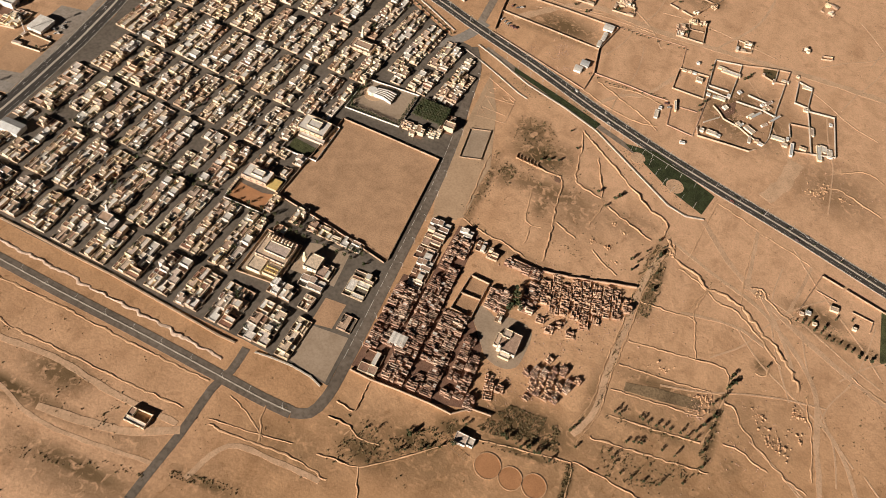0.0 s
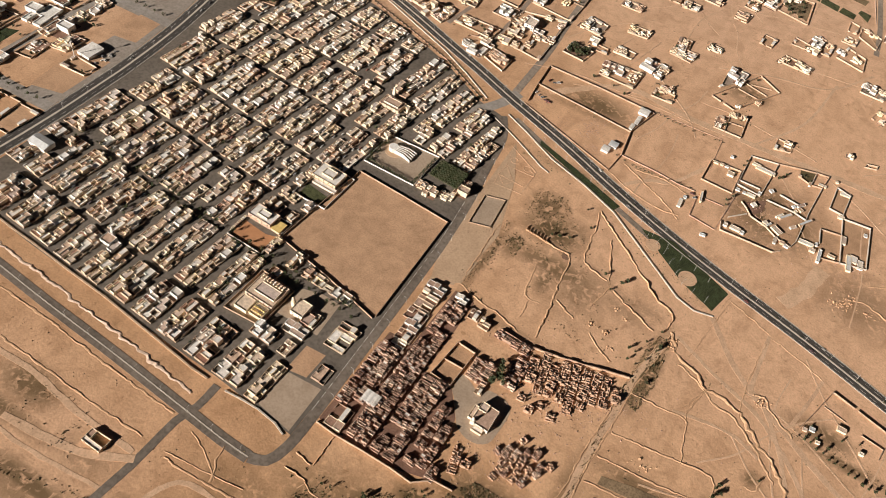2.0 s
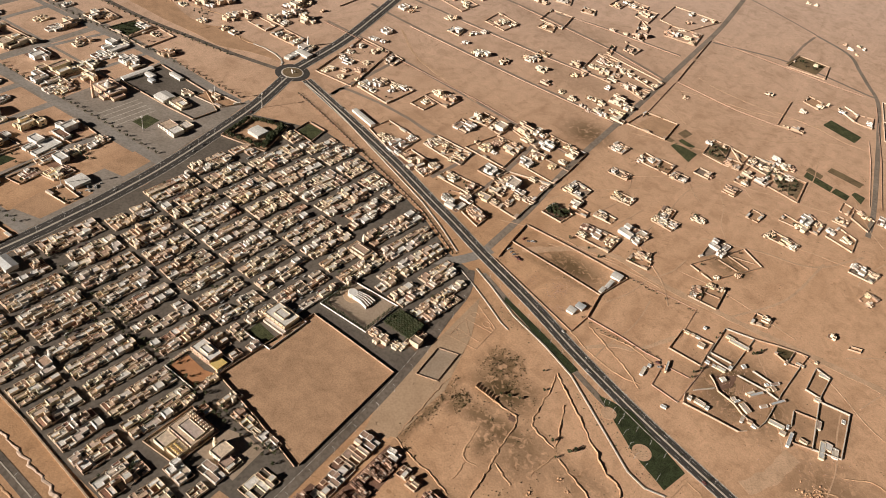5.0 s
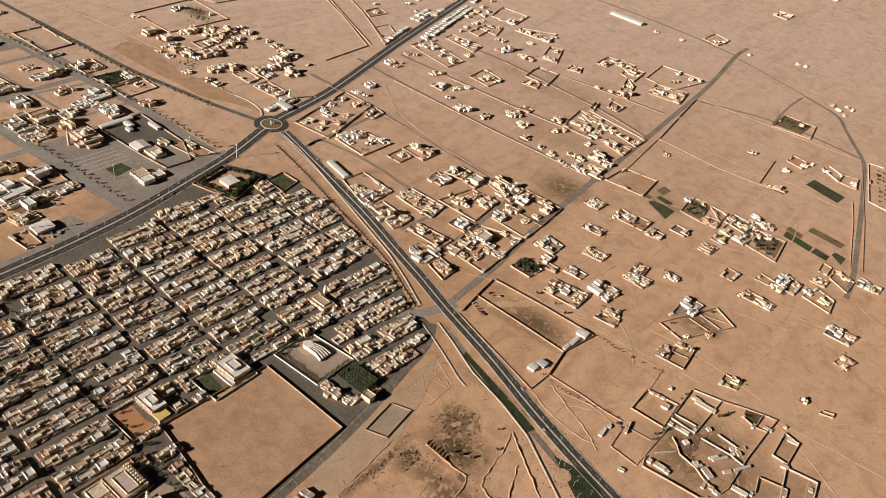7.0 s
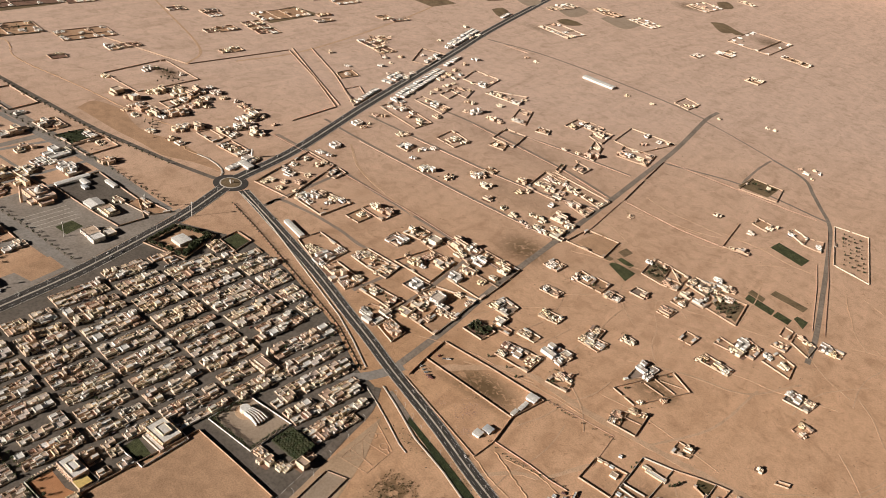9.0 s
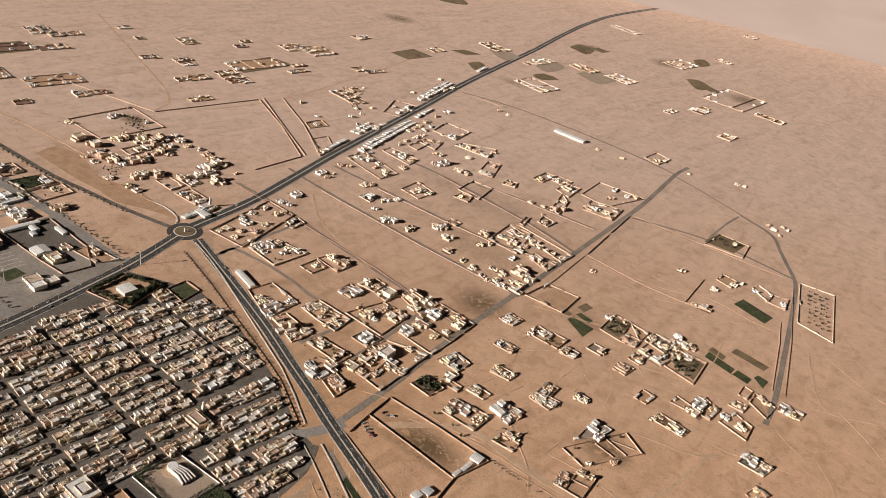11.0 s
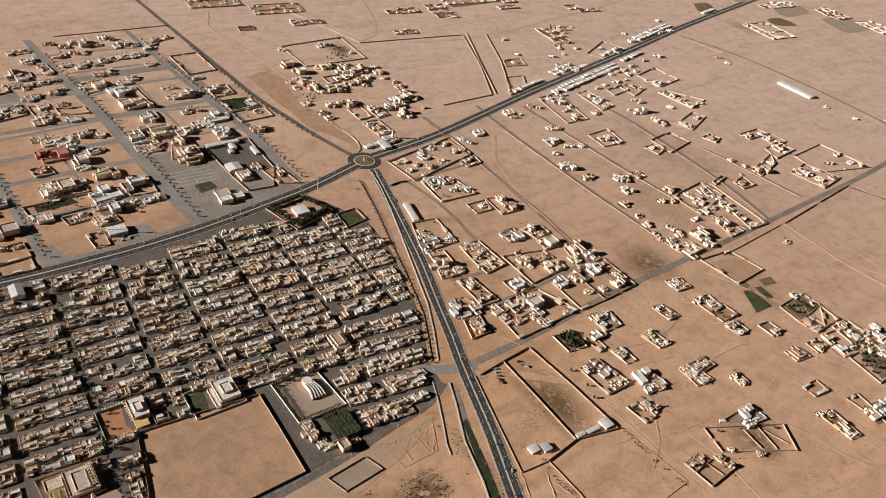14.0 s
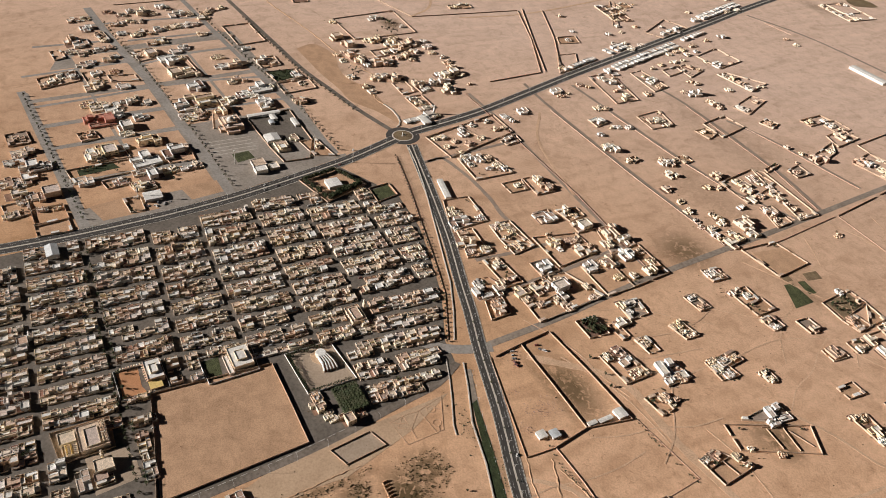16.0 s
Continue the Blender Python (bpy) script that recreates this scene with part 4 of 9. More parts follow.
FIELD_WALLS = [(1.2, [(-113, 557), (-117, 610), (-120, 659)]), (1.3, [(-112, 552), (-85, 544), (-58, 542), (-27, 535)]), (1.0, [(-38, 578), (-35, 553)]), (0.5, [(-55, 631), (-44, 585), (-26, 583)]), (1.5, [(-29, 669), (-24, 657), (-20, 624), (-13, 585), (-8, 539)]), (1.3, [(-12, 600), (15, 588)]), (2.2, [(-61, 669), (-29, 669)])]
CANAL_BANKS = [(1.5, [(-27, 755), (-20, 734), (-18, 713), (-13, 683), (-8, 670), (11, 665), (26, 662)]), (2.0, [(5, 723), (17, 692), (27, 663)]), (2.6, [(-27, 759), (14, 729), (55, 698), (84, 675), (105, 668), (112, 659), (110, 634)]), (1.8, [(37, 653), (67, 641), (98, 629)]), (1.2, [(25, 616), (33, 658)])]
for h, pts in (*FIELD_WALLS, *CANAL_BANKS):
    bund("mud_wall", pts, h * 0.62, 2.6, M_BANK, "crumbling brown mud-brick field wall", rng)
for k in range(7):
    u = k / 6
    wall_line("ruin_wall", [(-90 + 28 * u, 678 - 2 * u), (-89 + 28 * u, 671 - 2 * u), (-85.5 + 28 * u, 671 - 2 * u)], 2.4 - 0.2 * (k % 3), 0.7, M_BANK, "stub walls of a ruined mud farmhouse", rng, ragged=0.3)
sheet("pit", [(-37, 668), (-31, 672), (-26, 668), (-27, 660), (-34, 659)], 0.03, M_YARD, "dark dug pit among dry fields", "pit")
PLAN_LINES_C1 = [(1.0, 1.1, [(108, 540), (140, 543), (170, 544), (176, 520), (183, 496)]), (0.8, 1.0, [(178, 598), (169, 560), (170, 544)]), (1.2, 1.2, [(109, 485), (165, 494), (214, 500), (222, 472)]), (1.0, 1.0, [(222, 472), (217, 440), (209, 404)]), (0.9, 1.0, [(108, 454), (160, 459), (217, 468)]), (0.9, 1.0, [(108, 422), (156, 428), (203, 434)]),
    (1.3, 1.2, [(102, 361), (164, 370), (221, 378)]), (1.0, 1.0, [(110, 392), (160, 399), (206, 405)]), (1.2, 1.0, [(-4, 309), (45, 319), (94, 329)])]
PLAN_LINES_C2 = [(1.2, 1.0, [(94, 329), (97, 312), (99, 280)]), (1.4, 1.0, [(96, 331), (150, 325), (210, 318)]), (0.9, 0.9, [(120, 620), (109, 554), (108, 509), (105, 461), (104, 431), (104, 390), (92, 350)]), (0.9, 0.9, [(110, 617), (99, 554), (98, 509), (95, 461), (94, 431), (93, 395), (80, 362)]), (1.1, 1.2, [(221, 461), (235, 458), (243, 442), (260, 430), (278, 416), (299, 405), (317, 400)]), (0.9, 1.0, [(228, 414), (245, 417), (259, 410), (277, 406)]),
    (1.2, 0.9, [(303, 508), (308, 480), (313, 473), (320, 415)])]
PLAN_LINES_C3 = [(1.2, 1.0, [(246, 511), (257, 513), (261, 534)]), (1.6, 0.8, [(-117, 318), (-116, 284)]), (1.6, 0.8, [(-136, 286), (-118, 283)]), (1.6, 0.8, [(-137, 268), (-113, 268), (-115, 258)]), (1.3, 0.9, [(-128, 231), (-111, 233), (-89, 236), (-65, 254), (-45, 272), (-23, 292)]), (1.3, 0.8, [(-89, 236), (-77, 211), (-60, 180)]),
    (0.9, 1.0, [(-113, 266), (-98, 262), (-79, 264)]), (0.8, 0.8, [(-235, 217), (-191, 223), (-153, 230)]), (0.7, 0.8, [(-229, 246), (-205, 236), (-181, 222)]), (1.0, 0.9, [(279, 604), (284, 620)])]
PLAN_LINES_C4 = [(0.8, 1.2, [(348, 556), (368, 546), (387, 540), (430, 520)]), (2.0, 2.2, [(116, 640), (128, 624), (137, 614), (155, 609), (175, 596), (193, 594), (217, 588), (232, 577), (248, 563), (259, 558), (280, 535), (296, 512)]), (1.2, 1.6, [(139, 605), (155, 601), (175, 592), (192, 581), (216, 578), (231, 566), (247, 555), (272, 530)]), (1.2, 1.6, [(225, 621), (233, 623), (245, 611), (249, 609), (264, 600), (275, 594)]), (0.9, 1.2, [(176, 594), (170, 577), (164, 559)]),
    (0.5, 0.9, [(215, 695), (213, 631), (217, 582)]), (0.6, 0.9, [(216, 707), (255, 697), (286, 686)]), (0.6, 0.9, [(161, 728), (190, 719), (215, 709)]), (0.5, 0.9, [(161, 728), (153, 672), (146, 622)]), (1.2, 1.4, [(38, 582), (53, 572), (74, 561)])]
for h, th, pts in (*PLAN_LINES_C1, *PLAN_LINES_C2, *PLAN_LINES_C3, *PLAN_LINES_C4):
    bund("mud_wall", pts, h * 0.6, th * 2.2, M_BANK, "low eroded earth wall between dry fields", rng)
wall_line("old_town_wall", [(-44, 525), (-20, 524), (-4, 525), (24, 532), (44, 538), (61, 543), (80, 549), (100, 555)], 3.2, 0.9, M_RUIN, "crumbling high mud wall along the old quarter", rng, ragged=0.45)
wall_line("old_quarter_wall", [(-140, 321), (-118, 320), (-87, 322), (-55, 323), (-31, 322), (-15, 336), (6, 338)], 2.6, 0.7, M_WALL, "pale rendered wall below the old quarter")
PLAN_LINES_D1 = [(1.6, 6.0, M_MUD, [(-700, 300), (-529, 291), (-459, 288), (-387, 284), (-320, 281), (-258, 275)]), (0.9, 4.0, M_SAND, [(-640, 262), (-499, 255), (-433, 255), (-364, 252), (-299, 250), (-256, 250)]), (1.0, 4.0, M_SAND, [(-450, 215), (-380, 215), (-330, 214), (-262, 216)]), (1.0, 4.0, M_SAND, [(-232, 212), (-190, 214), (-150, 218), (-110, 212)]), (0.9, 3.0, M_SAND, [(-560, 226), (-500, 222), (-452, 214)]), (1.0, 4.0, M_SAND, [(-196, 250), (-190, 235), (-182, 218)]),
    (1.4, 5.0, M_SAND, [(-236, 130), (-180, 128), (-120, 140), (-60, 150)]), (1.2, 4.0, M_SAND, [(-20, 860), (20, 868), (55, 862)])]
PLAN_LINES_D2 = [(1.4, 4.0, M_SAND, [(-35, 860), (20, 835), (60, 812)]), (1.2, 3.0, M_SAND, [(-50, 834), (-12, 819), (32, 813), (58, 818)]), (1.2, 4.0, M_SAND, [(270, 800), (300, 830), (360, 810)]), (1.2, 4.0, M_SAND, [(300, 860), (340, 880), (400, 850)]), (1.6, 5.0, M_SAND, [(-978, 1006), (-966, 1038), (-947, 1055), (-899, 1044), (-870, 1049)]), (1.4, 5.0, M_SAND, [(-1700, 1000), (-1560, 1040), (-1450, 1010), (-1250, 1040), (-1080, 1060), (-957, 1099)])]
for h, w, mt, pts in (*PLAN_LINES_D1, *PLAN_LINES_D2):
    bund("earth_bank", pts, h * 0.5, w * 0.7, M_BANK if mt is M_SAND else mt, "long low bank of sandy earth", rng)

# ---- houses ----


def openings(sh, r, x0, x1, y0, y1, h):
    """Small dark window leaves, a little proud of the walls."""
    sh.slot = 1
    for z in ([1.0] if h < 5 else [1.0, 4.5]):
        for a, b, turn in ((x0, x1, 0), (y0, y1, 1)):
            n = max(1, int((b - a) / 3.4))
            for i in range(n):
                if r.random() < 0.7:
                    c, e = a + (i + 0.5) * (b - a) / n, r.uniform(0.45, 0.75)
                    for s in (0, 1):
                        if turn:
                            p = x1 if s else x0
                            sh.box(p - 0.04, p + 0.04, c - e, c + e, z, z + 1.4)
                        else:
                            p = y1 if s else y0
                            sh.box(c - e, c + e, p - 0.04, p + 0.04, z, z + 1.4)
    sh.slot = 0


def build_house(r, name, w, d, walled, two, label, group, white=False, cells=None, tone=None):
    """A house on a plot w by d metres, its middle at the origin."""
    walls, yard, tank = Shape(), Shape(), Shape()
    e = 0.4 if walled else 0.0
    x0, x1, y0, y1 = -w / 2 + e, w / 2 - e, -d / 2 + e, d / 2 - e
    nx, ny = cells or ((r.choice((3, 3, 4)), r.choice((2, 2, 3))) if walled else (r.choice((3, 4)), r.choice((3, 4))))
    xs = [x0 + (x1 - x0) * (i + (r.uniform(-0.28, 0.28) if 0 < i < nx else 0)) / nx for i in range(nx + 1)]
    ys = [y0 + (y1 - y0) * (j + (r.uniform(-0.25, 0.25) if 0 < j < ny else 0)) / ny for j in range(ny + 1)]
    if cells:
        # rooms stand along one or two sides of an open yard
        side, second = r.choice((0, nx - 1)), r.choice((0, ny - 1, -1))
        court = {(i, j) for i in range(nx) for j in range(ny) if not (i == side or j == second) or r.random() < 0.22}
        court -= {(abs(side - 1), r.randrange(ny)), (side, r.randrange(ny))}
    elif walled:
        q = r.randrange(ny)
        court = {(0, q)}
        for _ in range(nx * ny // 3):
            if r.random() < 0.85:
                court.add((r.randrange(nx), r.randrange(ny)))
    else:
        court = {(r.choice((0, nx - 1)), r.choice((0, ny - 1))) for _ in range(2)} | {(r.randrange(nx), r.randrange(ny)) for _ in range(3)}
    main, tops, high, mass_of, slots = None, {}, {}, {}, {}
    p, q = r.randrange(nx - 1), r.randrange(ny - 1)
    mass = {(p, q), (p + 1, q), (p, q + 1), (p + 1, q + 1)}
    if r.random() < 0.6:
        mass.add((min(nx - 1, p + 2), q))
    mass -= court
    if cells:
        mass = set(r.sample(sorted({(i, j) for i in range(nx) for j in range(ny)} - court), 2))
    tall, low_h = (r.uniform(6.4, 7.6), r.uniform(3.4, 4.0)) if two else (r.uniform(4.0, 4.8), r.uniform(2.8, 3.3))
    towers = set(r.sample(sorted(mass), 1 if r.random() < (0.55 if two else 0.2) else 0)) if mass else set()
    low_slot, low_par = r.choice((0, 1, 2, 2, 3)), r.uniform(0.5, 0.9)
    for i in range(nx):
        for j in range(ny):
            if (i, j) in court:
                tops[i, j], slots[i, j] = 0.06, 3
            elif (i, j) in towers:
                high[i, j], tops[i, j], mass_of[i, j], slots[i, j], main = tall + 2.5, tall + 2.2, 2, r.choice((0, 1)), (i, j)
            elif (i, j) in mass:
                high[i, j], tops[i, j], mass_of[i, j], slots[i, j] = tall, tall - 0.85, 0, 0
            elif r.random() < 0.7:
                high[i, j], tops[i, j], mass_of[i, j], slots[i, j] = low_h, low_h - low_par, 1, low_slot
            else:
                h = low_h + r.choice((-0.7, 0.6, 1.2, 2.6))
                high[i, j], tops[i, j], mass_of[i, j], slots[i, j] = h, h - r.uniform(0.3, 0.9), (i, j), r.choice((0, 1, 2))
            if two and high.get((i, j), 0) > 5:
                openings(walls, r, xs[i], xs[i + 1], ys[j], ys[j + 1], high[i, j])
    main = main or max(high, key=high.get)
    walls.house_grid(xs, ys, high, {q: z - 0.25 for q, z in tops.items()}, 0.34, mass_of)
    top = tops[main]
    cx, cy = (xs[main[0]] + xs[main[0] + 1]) / 2, (ys[main[1]] + ys[main[1] + 1]) / 2
    ob = thing(name, walls, [tone or (M_WHITE if white else M_PLASTER), M_GLASS], label, "house", group)
    gx = [xs[0] + 0.16, *xs[1:-1], xs[-1] - 0.16]
    gy = [ys[0] + 0.16, *ys[1:-1], ys[-1] - 0.16]
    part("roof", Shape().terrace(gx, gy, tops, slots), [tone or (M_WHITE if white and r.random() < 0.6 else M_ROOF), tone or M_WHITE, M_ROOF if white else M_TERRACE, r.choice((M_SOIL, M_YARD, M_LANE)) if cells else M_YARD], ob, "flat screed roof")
    if walled:
        g = r.uniform(-0.25, 0.25) * d
        hh = r.uniform(2.4, 3.2)
        yard.box(-w / 2, w / 2, -d / 2, -d / 2 + 0.3, -0.3, hh).box(-w / 2, w / 2, d / 2 - 0.3, d / 2, -0.3, hh)
        yard.box(w / 2 - 0.3, w / 2, -d / 2 + 0.3, d / 2 - 0.3, -0.3, hh)
        yard.box(-w / 2, -w / 2 + 0.3, -d / 2 + 0.3, g - 1.7, -0.3, hh).box(-w / 2, -w / 2 + 0.3, g + 1.7, d / 2 - 0.3, -0.3, hh)
        part("boundary_wall", yard, M_WALL, ob)
    if two and r.random() < 0.3:
        z = top - 0.05
        part("water_tank", tank.ring(cx, cy, z, z + 1.25, 0.85, 0.8, 10).ring(cx, cy, z + 1.25, z + 1.5, 0.8, 0.3, 10), M_TANK, ob, "white plastic water tank")
    return ob


class Stock:
    """Prototypes that are placed first and then copied."""

    def __init__(self, makers):
        self.makers, self.made = makers, [None] * len(makers)

    def place(self, k, m):
        k %= len(self.makers)
        if self.made[k] is None:
            self.made[k] = self.makers[k]()
            self.made[k].matrix_basis = m
            return self.made[k]
        return copy_thing(self.made[k], m)


TOWN_LABELS = ("cream rendered two-storey town house with parapet roof and walled yard", "tan rendered flat-roofed house around a small courtyard", "pale two-storey town house with a stair room on the roof",
               "sand-coloured single-storey courtyard house with stained parapets")
town_stock = Stock([(lambda k=k: build_house(random.Random(100 + k), "courtyard_house" if k % 2 else "town_house", 16.6, 13.6, True, k % 2 == 0, TOWN_LABELS[k % 4], "courtyard houses" if k % 2 else "town houses", k % 7 == 4)) for k in range(34)])
VILLA_LABELS = ("cream detached villa with a flat parapet roof", "white rendered detached house on a sandy plot", "white two-storey villa inside a walled plot", "tan single-storey house on a walled plot")
villa_stock = Stock([(lambda k=k: build_house(random.Random(300 + k), "white_house" if k % 4 == 1 else "low_house" if k % 8 == 7 else "plot_house" if k % 2 else "villa", 13.5, 12.0, False, k % 2 == 0, VILLA_LABELS[k % 4], "white houses" if k % 4 == 1 else "low houses" if k % 8 == 7 else "plot houses" if k % 2 else "villas", k % 4 in (1, 2))) for k in range(22)])


def upright(x, y, turn=0.0, sx=1.0, sy=1.0, sz=1.0, z=0.0):
    return Matrix.Translation((x, y, z)) @ Matrix.Rotation(radians(turn), 4, "Z") @ Matrix.Diagonal((sx, sy, sz, 1))


YARD_LABELS = ("walled compound of low tan rooms around an earth yard", "tan walled farm compound with white-roofed rooms", "cream walled compound with low rooms and partition walls")
yard_stock_houses = Stock([(lambda k=k: build_house(random.Random(900 + k), "walled_compound", 30.0, 25.0, True, False, YARD_LABELS[k % 3], "walled compounds", k % 5 == 2, (5, 4))) for k in range(16)])


def farmstead(cx, cy, w, d, turn, r):
    """A block of walled compounds that fills a plot."""
    a, b = max(1, round(w / 33)), max(1, round(d / 28))
    t = radians(turn)
    for i in range(a):
        for j in range(b):
            u, v = (i + 0.5 - a / 2) * w / a, (j + 0.5 - b / 2) * d / b
            yard_stock_houses.place(r.randrange(16), upright(cx + u * math.cos(t) - v * math.sin(t), cy + u * math.sin(t) + v * math.cos(t), turn + r.choice((0, 180)), (w / a - 0.1) / 30.0, (d / b - 0.1) / 25.0, r.uniform(0.8, 1.1)))


SKEW = 0.058
AVENUES = [371, 454, 537, 611, 696, 774, 864, 930]
SLOPES = [-0.055, -0.032, -0.075, -0.068, -0.054, -0.01, 0.0, 0.0]
FRONT_STREETS = [-614, -572, -533, -494, -457, -416, -377, -339, -303, -262, -220, -176]


def avenue_y(c, x):
    return AVENUES[c] + SLOPES[c] * (x + 500)


PLAN_LINES_E1 = [[(-313, 618), (-313, 642), (-165, 634), (-165, 618)], FIELD, SCHOOL_YARD, THEATRE_LOT, [(-346, 540), (-346, 612), (-296, 612), (-296, 540)], [(-300, 366), (-300, 432), (-246, 432), (-246, 374)],
    [(-202, 436), (-156, 436), (-150, 296), (-202, 296)], [(-246, 380), (-246, 446), (-200, 446), (-200, 380)], [(-690, 795), (-695, 905), (-620, 905), (-595, 812)], [(-620, 890), (-560, 890), (-560, 940), (-620, 940)], [(-236, 655), (-236, 712), (-172, 708), (-172, 650)], [(-370, 735), (-370, 772), (-322, 772), (-322, 735)],
    [(-462, 348), (-462, 372), (-444, 372), (-444, 348)]]
PLAN_LINES_E2 = [[(-640, 405), (-640, 440), (-600, 440), (-600, 405)], [(-308, 452), (-308, 520), (-285, 520), (-285, 452)], [(-255, 400), (-255, 438), (-215, 438), (-215, 400)]]
HOLES = (*PLAN_LINES_E1, *PLAN_LINES_E2)
INNER = [(-650, 318), (-520, 312), (-330, 308), (-250, 307), (-172, 302), (-176, 470), (-182, 640), (-190, 770), (-206, 816), (-262, 838), (-330, 873), (-400, 897), (-488, 917), (-580, 930), (-634, 905), (-672, 780), (-652, 690), (-642, 600), (-642, 500)]
town_spots = []
# the cross streets of each strip of blocks between two avenues, from west to east
STREETS = [
    [-648, -613, -578, -542, -509, -475, -440, -406, -371, -335, -299, -262, -224, -187],
    [-640, -598, -553, -515, -479, -441, -405, -368, -334, -300, -264, -226, -188],
    [-622, -584, -536, -496, -460, -426, -393, -360, -325, -290],
    [-640, -598, -551, -507, -469, -430, -397, -363, -330, -298],
    [-648, -610, -566, -517, -476, -438, -403, -366, -334, -300],
    [-640, -598, -552, -507, -458, -412, -370],
    [-660, -620, -580, -540, -500, -455, -410, -370],
]
EAST_BLOCKS = [-366, -330, -294, -257, -219, -180]        # past the theatre street the blocks run on to the edge of the town


def town_block(xa, xb, y_of, n, skew, mid, gap=8.8):
    """Two rows of n houses back to back between the streets xa and xb."""
    for side in (0, 1):
        deep = (xb - xa - gap) / 2
        for q in range(n):
            mx = (xa + xb) / 2 + (side - 0.5) * (deep + 0.1)
            lo, hi = y_of(mx)
            y = lo + (hi - lo) * (q + 0.5) / n
            x = mx + skew * (y - mid)
            if not inside(x, y, INNER) or any(inside(x, y, h) for h in HOLES) or rng.random() < 0.03 or any(abs(x - u) < 9 and abs(y - v) < 9 for u, v in town_spots):
                continue
            town_spots.append((x, y))
            town_stock.place(rng.randrange(34), upright(x, y, -3.2 + (0 if side == 0 else 180), deep / 16.75, ((hi - lo) / n - 0.15) / 13.6, rng.uniform(0.72, 0.96)))


for xa, xb in zip(FRONT_STREETS, FRONT_STREETS[1:]):
    town_block(xa, xb, lambda x: (318 - 0.05 * (x + 500), avenue_y(0, x) - 5), 3, 0.02, 340)
for c, line in enumerate(STREETS):
    for xa, xb in zip(line, line[1:]):
        mid = (AVENUES[c] + AVENUES[c + 1]) / 2
        town_block(xa, xb, lambda x: (avenue_y(c, x) + 6.0, avenue_y(c + 1, x) - 5.0), 5, SKEW, mid)
for xa, xb in zip(EAST_BLOCKS, EAST_BLOCKS[1:]):
    town_block(xa, xb, lambda x: (716 - 0.06 * (x + 300), 874 - 0.5 * (x + 345)), 8, 0.12, 780)

# ---- walled plots and houses outside the town ----
comp_rng = random.Random(21)
yard_trees = []


def build_hut(r, label):
    w, d, h = r.uniform(4, 9), r.uniform(3, 5), r.uniform(2.4, 3.2)
    ob = thing("outbuilding", Shape().house_grid([-w / 2, w / 2], [-d / 2, d / 2], {(0, 0): h}, {(0, 0): h - 0.5}, 0.3), M_WHITE if r.random() < 0.5 else M_PLASTER, label, "outbuilding", "outbuildings")
    part("roof", Shape().box(-w / 2 + 0.3, w / 2 - 0.3, -d / 2 + 0.3, d / 2 - 0.3, h - 0.45, h - 0.3), r.choice((M_METAL, M_WHITE, M_WHITE, M_ROOF)), ob)
    return ob


hut_stock = Stock([(lambda k=k: build_hut(random.Random(400 + k), "small flat-roofed outbuilding against a plot wall")) for k in range(8)])


